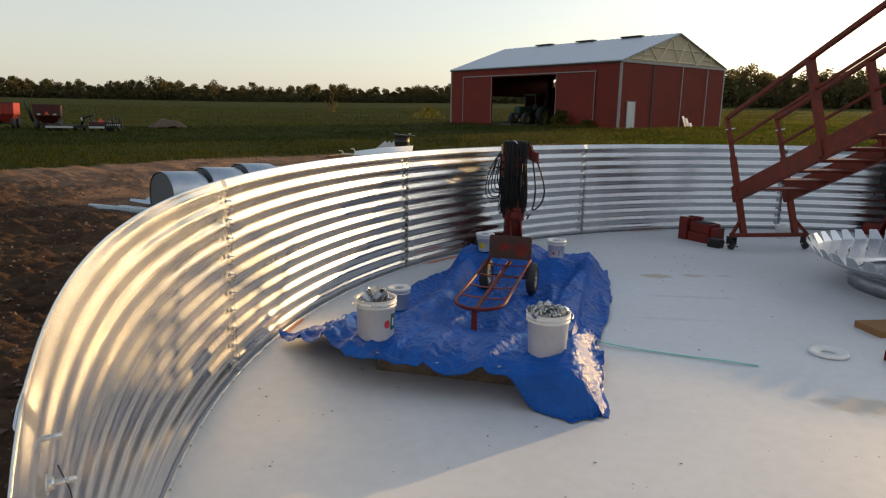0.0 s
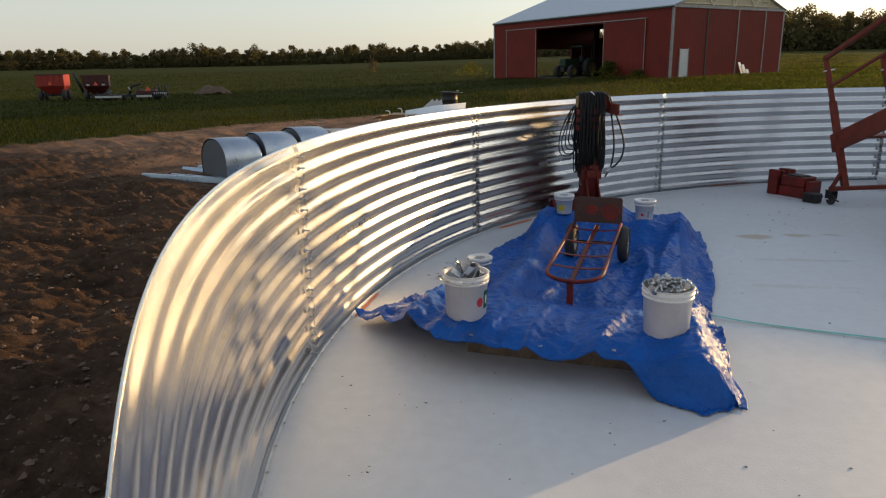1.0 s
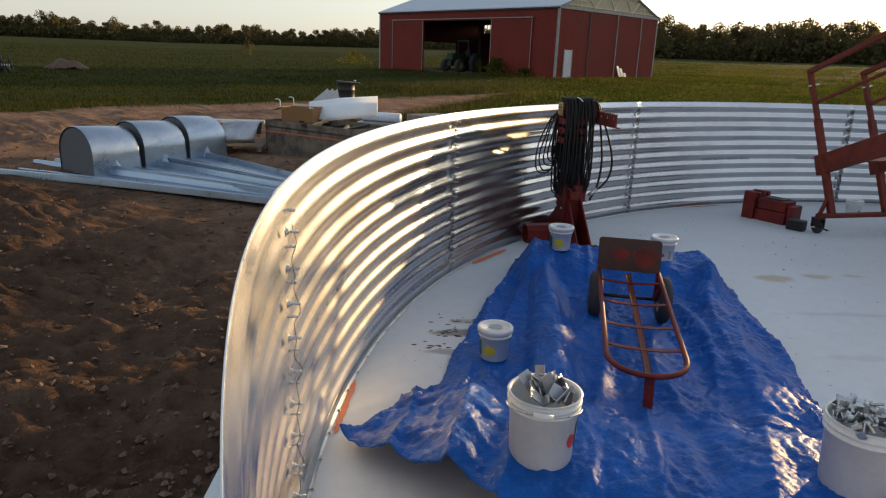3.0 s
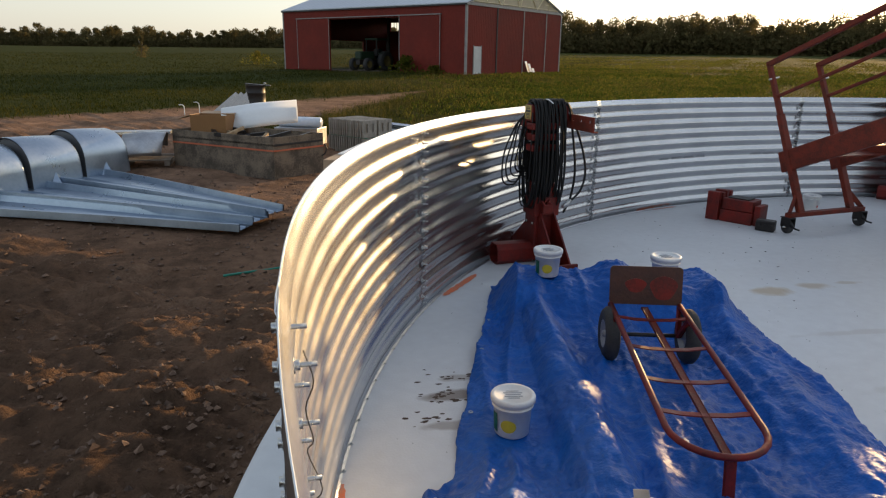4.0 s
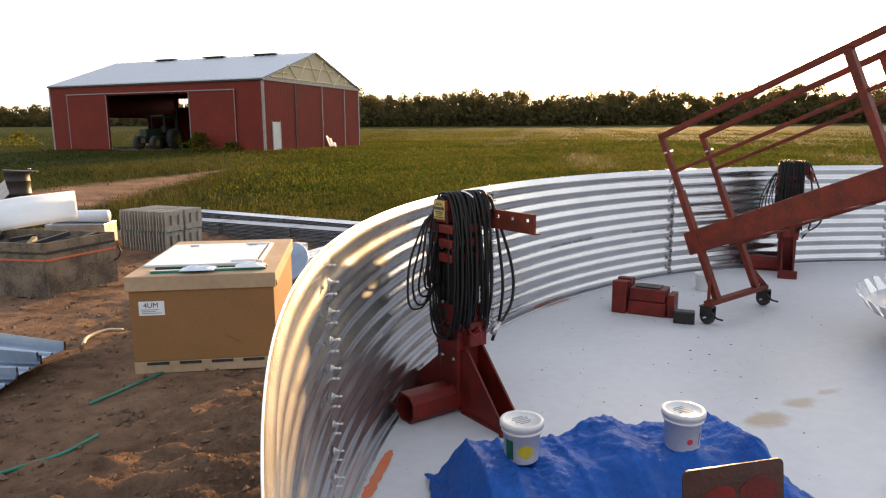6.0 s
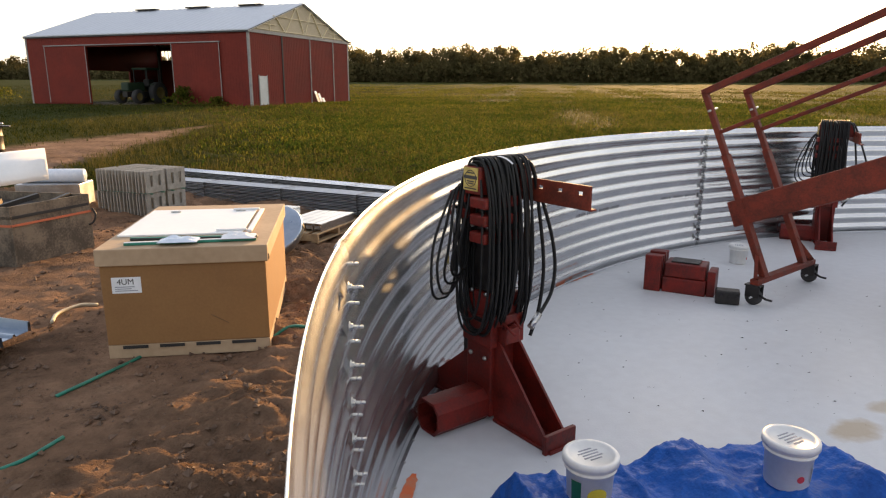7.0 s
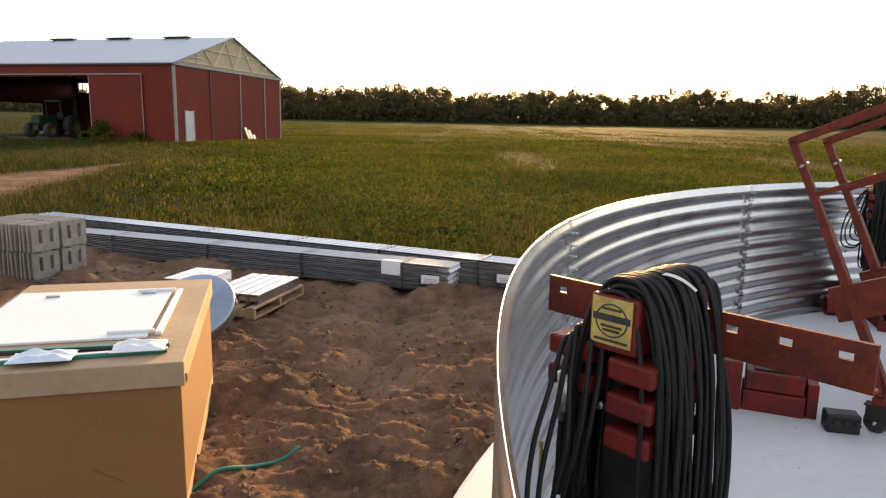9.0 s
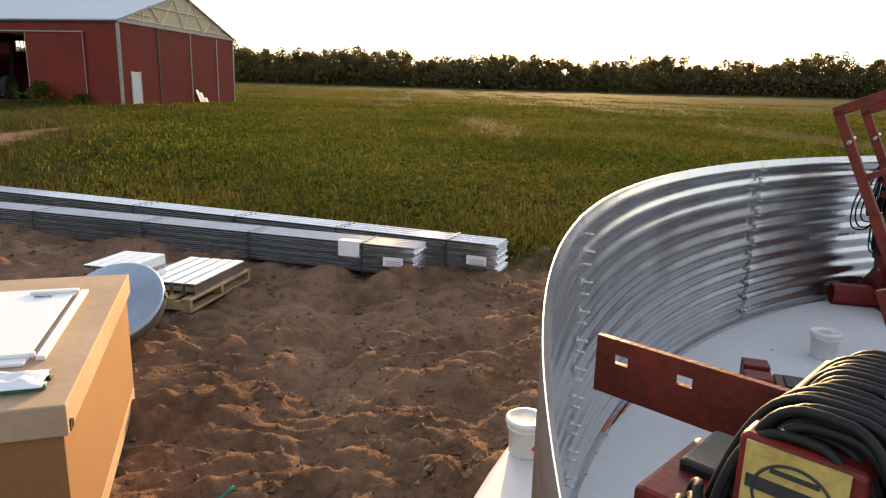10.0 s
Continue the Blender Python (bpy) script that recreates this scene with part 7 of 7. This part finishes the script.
def land_np(x, y):
    r = np.hypot(x - CX, y - CY)
    west = np.clip(2.5 * (0.05 - (x - CX) / np.maximum(r, 0.1)), 0, 1)
    z = -0.40 + 0.12 * np.clip((r - 8) / 6, 0, 1) + (0.64 - 0.40 * west) * np.clip((r - 15) / 40, 0, 1)
    return z + (0.018 - 0.004 * west) * np.maximum(0, np.minimum(r, 380) - 62)


def scatter(name, n, rmin, rmax, az0, az1, hmin, hmax, blades, width, mat, label, seed, keep=None, power=1.0, droop=0.5):
    """Clumps of narrow or broad leaves over a sector of the field, as one mesh."""
    g = np.random.default_rng(seed)
    r = rmin * (rmax / rmin) ** (g.random(n) ** power)
    a = np.radians(az0 + (az1 - az0) * g.random(n))
    x, y = -0.5 + r * np.cos(a), 6.0 + r * np.sin(a)
    ok = grown(x, y) > g.normal(0, 0.35, n)
    bx = (x - 9.85) * -0.664 + (y - 54.6) * 0.748
    by = (x - 9.85) * 0.748 + (y - 54.6) * 0.664
    ok &= ~((bx > -0.5) & (bx < 22) & (by > -0.3) & (by < 15))
    if keep is not None:
        ok &= keep(x, y, g)
    x, y, r = x[ok], y[ok], r[ok]
    n = len(x)
    z = land_np(x, y) - 0.03
    grow = 0.9 + np.clip(r / 70.0, 0, 2.0)
    vs = []
    for b in range(blades):
        th = g.random(n) * 2 * np.pi
        h = (hmin + (hmax - hmin) * g.random(n)) * np.clip(0.6 + 0.25 * grow, 0, 1.2)
        w = width * (0.6 + 0.8 * g.random(n)) * grow
        lean = (0.25 + droop * g.random(n)) * h
        ox, oy = g.normal(0, 0.06, n), g.normal(0, 0.06, n)
        dx, dy = np.cos(th), np.sin(th)
        sx, sy = -dy * w / 2, dx * w / 2
        bx_, by_ = x + ox, y + oy
        p0 = np.stack([bx_, by_, z], 1)
        p2 = np.stack([bx_ + dx * lean * 0.5 + sx, by_ + dy * lean * 0.5 + sy, z + h * 0.75], 1)
        p3 = np.stack([bx_ + dx * lean, by_ + dy * lean, z + h * (0.85 + 0.15 * g.random(n))], 1)
        p4 = np.stack([bx_ + dx * lean * 0.5 - sx, by_ + dy * lean * 0.5 - sy, z + h * 0.75], 1)
        vs.append(np.stack([p0, p2, p3, p4], 1).reshape(-1, 3))
    v_ = np.concatenate(vs)
    k = len(v_) // 4
    me = bpy.data.meshes.new(name)
    me.vertices.add(len(v_))
    me.vertices.foreach_set("co", v_.ravel())
    me.loops.add(k * 4)
    me.loops.foreach_set("vertex_index", np.arange(k * 4))
    me.polygons.add(k)
    me.polygons.foreach_set("loop_start", np.arange(k) * 4)
    me.update(calc_edges=True)
    me.materials.append(mat)
    return tagged(new(name, me), label, "vegetation", kind="stuff")


def thin_left(x, y, g):
    """The crop gives way to the meadow over a ragged strip."""
    az = np.degrees(np.arctan2(y - 6.0, x + 0.5))
    return az + g.normal(0, 6.0, len(x)) < 74


def patchy(x, y):
    """Slow variation over the field: -1 where dry grass has taken over, 1 where the crop stands thick."""
    return np.sin(0.23 * x + 0.9 * np.sin(0.11 * y)) * np.cos(0.17 * y + 1.3 * np.sin(0.09 * x + 0.6)) + 0.45 * np.sin(0.71 * x - 0.52 * y) - 0.02 * (x - 6.0)


def in_crop(x, y, g):
    return thin_left(x, y, g) & (patchy(x, y) + g.normal(0, 0.35, len(x)) > -1.15)


def in_dry(x, y, g):
    return (patchy(x, y) + g.normal(0, 0.5, len(x)) < -0.2) | (grown(x, y) < 2.5 + g.normal(0, 0.8, len(x)))


scatter("field_crop", 215000, 7.6, 308, 10, 84, 0.08, 0.21, 3, 0.026, FIELD_LEAF, "dense green field crop lit from behind by the low sun", 21, in_crop, power=0.92, droop=1.2)
scatter("broad_crop", 22000, 7.6, 75, 18, 88, 0.12, 0.26, 6, 0.032, WEED_LEAF, "knee-high broad-leaved crop plants in the field", 27, in_crop, power=0.75, droop=1.3)
scatter("field_grass", 60000, 7.6, 120, 10, 92, 0.14, 0.40, 3, 0.006, GRASS_LEAF, "tall dry grass with yellowing brown stems", 22, in_dry, power=0.85)
scatter("meadow_grass", 76000, 13.0, 170, 66, 150, 0.05, 0.20, 3, 0.016, MEADOW_LEAF, "low green meadow growth beyond the yard", 23, power=0.85)

# clods of turned earth over the yard
g = np.random.default_rng(31)
v, f = [], []
for i in range(15000):
    rr_, a = 6.05 + 11.0 * g.random() ** 1.6, math.radians(88 + 105 * g.random())
    x, y = CX + rr_ * math.cos(a), CY + rr_ * math.sin(a)
    if float(grown(np.array([x]), np.array([y]))[0]) > 0:
        continue
    s_ = 0.006 + 0.023 * g.random() ** 3
    z = rough_land(x, y)
    b0 = len(v)
    j_ = g.normal(0, 0.3, (6, 3))
    for k, (dx, dy, dz) in enumerate(((1, 0, 0), (0, 1, 0), (-1, 0, 0), (0, -1, 0), (0, 0, 0.8), (0, 0, -0.8))):
        v.append((x + s_ * (dx + j_[k, 0]), y + s_ * (dy + j_[k, 1]), z + s_ * (0.35 + dz + 0.5 * j_[k, 2])))
    for k in range(4):
        f += [(b0 + k, b0 + (k + 1) % 4, b0 + 4), (b0 + (k + 1) % 4, b0 + k, b0 + 5)]
tagged(mesh_of("soil_clods", v, f, surf("clod_earth", (0.20, 0.125, 0.082), (0.08, 0.052, 0.036), 3, 0.95, 0.95, 0, 0.3, 60, world_space=True)), "loose clods and stones of reddish turned earth", "soil", kind="stuff")


def wood_mesh(name, spots, seed, mat, label, leaves, lsize):
    """A wood: per tree a tapered trunk, limbs and a crown of many small leaf clumps with gaps."""
    g = np.random.default_rng(seed)
    quads = []
    for x, y, z, h, wd_ in spots:
        # crowns: a broad dome of overlapping lobes, leafy all round, thinner towards the top
        nb = 11
        ang, ht = g.random(nb) * 6.283, g.random(nb) ** 0.8
        rad = 0.40 * wd_ * np.sqrt(g.random(nb)) * np.sqrt(1.02 - ht ** 2)
        lobes = np.stack([rad * np.cos(ang), rad * np.sin(ang), h * (0.34 + 0.54 * ht)], 1)
        lr = wd_ * (0.17 + 0.10 * g.random(nb)) * (1.1 - 0.45 * ht)
        which = g.integers(0, nb, leaves)
        d = g.normal(0, 1, (leaves, 3))
        d /= np.linalg.norm(d, axis=1)[:, None]
        c = lobes[which] + d * (lr[which] * (0.62 + 0.36 * g.random(leaves) ** 0.7))[:, None]
        low = g.random(leaves) < 0.30      # undergrowth closes the wood towards the ground
        c[low, :2] = g.normal(0, 0.42 * wd_, (int(low.sum()), 2))
        c[low, 2] = h * 0.50 * g.random(int(low.sum()))
        c[:, 2] = np.maximum(c[:, 2], 0.1)
        u = g.normal(0, 1, (leaves, 3)); u /= np.linalg.norm(u, axis=1)[:, None]
        w = np.cross(u, d + 0.01); w /= np.linalg.norm(w, axis=1)[:, None] + 1e-6
        s = (lsize * (0.5 + g.random(leaves)) * np.where(low & (lsize > 0.35), 1.7, 1.0))[:, None]
        c = c + np.array([x, y, z])
        quads.append(np.stack([c - u * s, c + w * s * 0.6, c + u * s, c - w * s * 0.6], 1).reshape(-1, 3))
        # trunk as three crossed tapered blades of real thickness
        for q in range(3):
            a0, a1 = 2.1 * q, 2.1 * (q + 1)
            r0, r1 = 0.016 * h, 0.006 * h
            quads.append(np.array([[x + r0 * math.cos(a0), y + r0 * math.sin(a0), z - 0.3], [x + r0 * math.cos(a1), y + r0 * math.sin(a1), z - 0.3], [x + r1 * math.cos(a1), y + r1 * math.sin(a1), z + h * 0.7], [x + r1 * math.cos(a0), y + r1 * math.sin(a0), z + h * 0.7]]))
    v_ = np.concatenate(quads)
    k = len(v_) // 4
    me = bpy.data.meshes.new(name)
    me.vertices.add(len(v_))
    me.vertices.foreach_set("co", v_.ravel())
    me.loops.add(k * 4)
    me.loops.foreach_set("vertex_index", np.arange(k * 4))
    me.polygons.add(k)
    me.polygons.foreach_set("loop_start", np.arange(k) * 4)
    me.update(calc_edges=True)
    me.materials.append(mat)
    return tagged(new(name, me), label, "trees", kind="stuff")


g = np.random.default_rng(77)
spots = []
for row in range(4):
    az = 14.0
    while az < 138:
        far_r_ = 300 if az < 72 else (300 + (az - 72) * 7.5 if az < 96 else 480)
        rr_ = far_r_ + row * 9 + g.normal(0, 3)
        x, y = rr_ * math.cos(math.radians(az)), 5 + rr_ * math.sin(math.radians(az))
        hgt = (14.2 if az < 72 else 12.0) * (0.78 + 0.40 * g.random()) * (1 + 0.12 * math.sin(az * 0.55) + 0.07 * math.sin(az * 1.9))
        if g.random() < 0.05:
            hgt *= 1.2
        spots.append((x, y, float(land_np(np.array(x), np.array(y))), hgt, hgt * (0.66 + 0.25 * g.random())))
        az += math.degrees((4.6 + 2.5 * g.random()) / rr_)
wood_mesh("far_wood", spots, 5, TREE_LEAF_HAZY, "dark wood edge along the far side of the field", 1000, 0.42)
rest = []
for i in range(150):
    az = 138 + 236 * i / 150
    x, y = 420 * math.cos(math.radians(az)), 5 + 420 * math.sin(math.radians(az))
    rest.append((x, y, float(land_np(np.array(x), np.array(y))), 13 + 3 * g.random(), 12.0))
wood_mesh("far_wood", rest, 6, TREE_LEAF_HAZY, "dark wood edge closing the fields behind", 130, 1.8)


def bush(x, y, h, w, n, label, seed, name="bush", cat="bush"):
    ob = wood_mesh(name, [(x, y, float(land_np(np.array(float(x)), np.array(float(y)))), h, w)], seed, FIELD_LEAF if name == "bush" else TREE_LEAF_HAZY, label, n, 0.10 if name == "bush" else 0.28)
    ob["kind"] = ""
    del ob["kind"]
    ob["category"] = cat
    return ob


bush(5.5, 57.8, 1.3, 1.9, 800, "green bush growing against the barn's sliding door", 41)
bush(7.6, 56.2, 0.6, 1.2, 400, "low weeds along the barn wall", 42)
bush(-8.3, 85.0, 1.5, 2.4, 600, "dark rounded bush standing in the meadow", 43)
tz = float(land_np(np.array(-29.5), np.array(121.0)))
lone = thing("small_tree", "small lone tree standing in the meadow", "tree", Matrix.Translation((-29.5, 121.0, tz)))
part("trunk", T([(0, 0, -0.1), (0.03, 0, 1.2), (0.0, 0.05, 3.2)], [(0.02, 0, 1.2), (0.25, 0.1, 2.4)], [(0.02, 0, 1.5), (-0.25, -0.1, 2.7)], r=0.06, seg=7), WOOD_GREY, lone)
crown = wood_mesh("crown", [(0.0, 0.0, 0.0, 3.8, 1.2)], 44, TREE_LEAF_HAZY, "", 700, 0.16)
crown.parent = lone
for key in list(crown.keys()):
    del crown[key]
bush(-20.0, 20.5, 0.9, 1.3, 500, "leafy weed at the edge of the yard", 45)
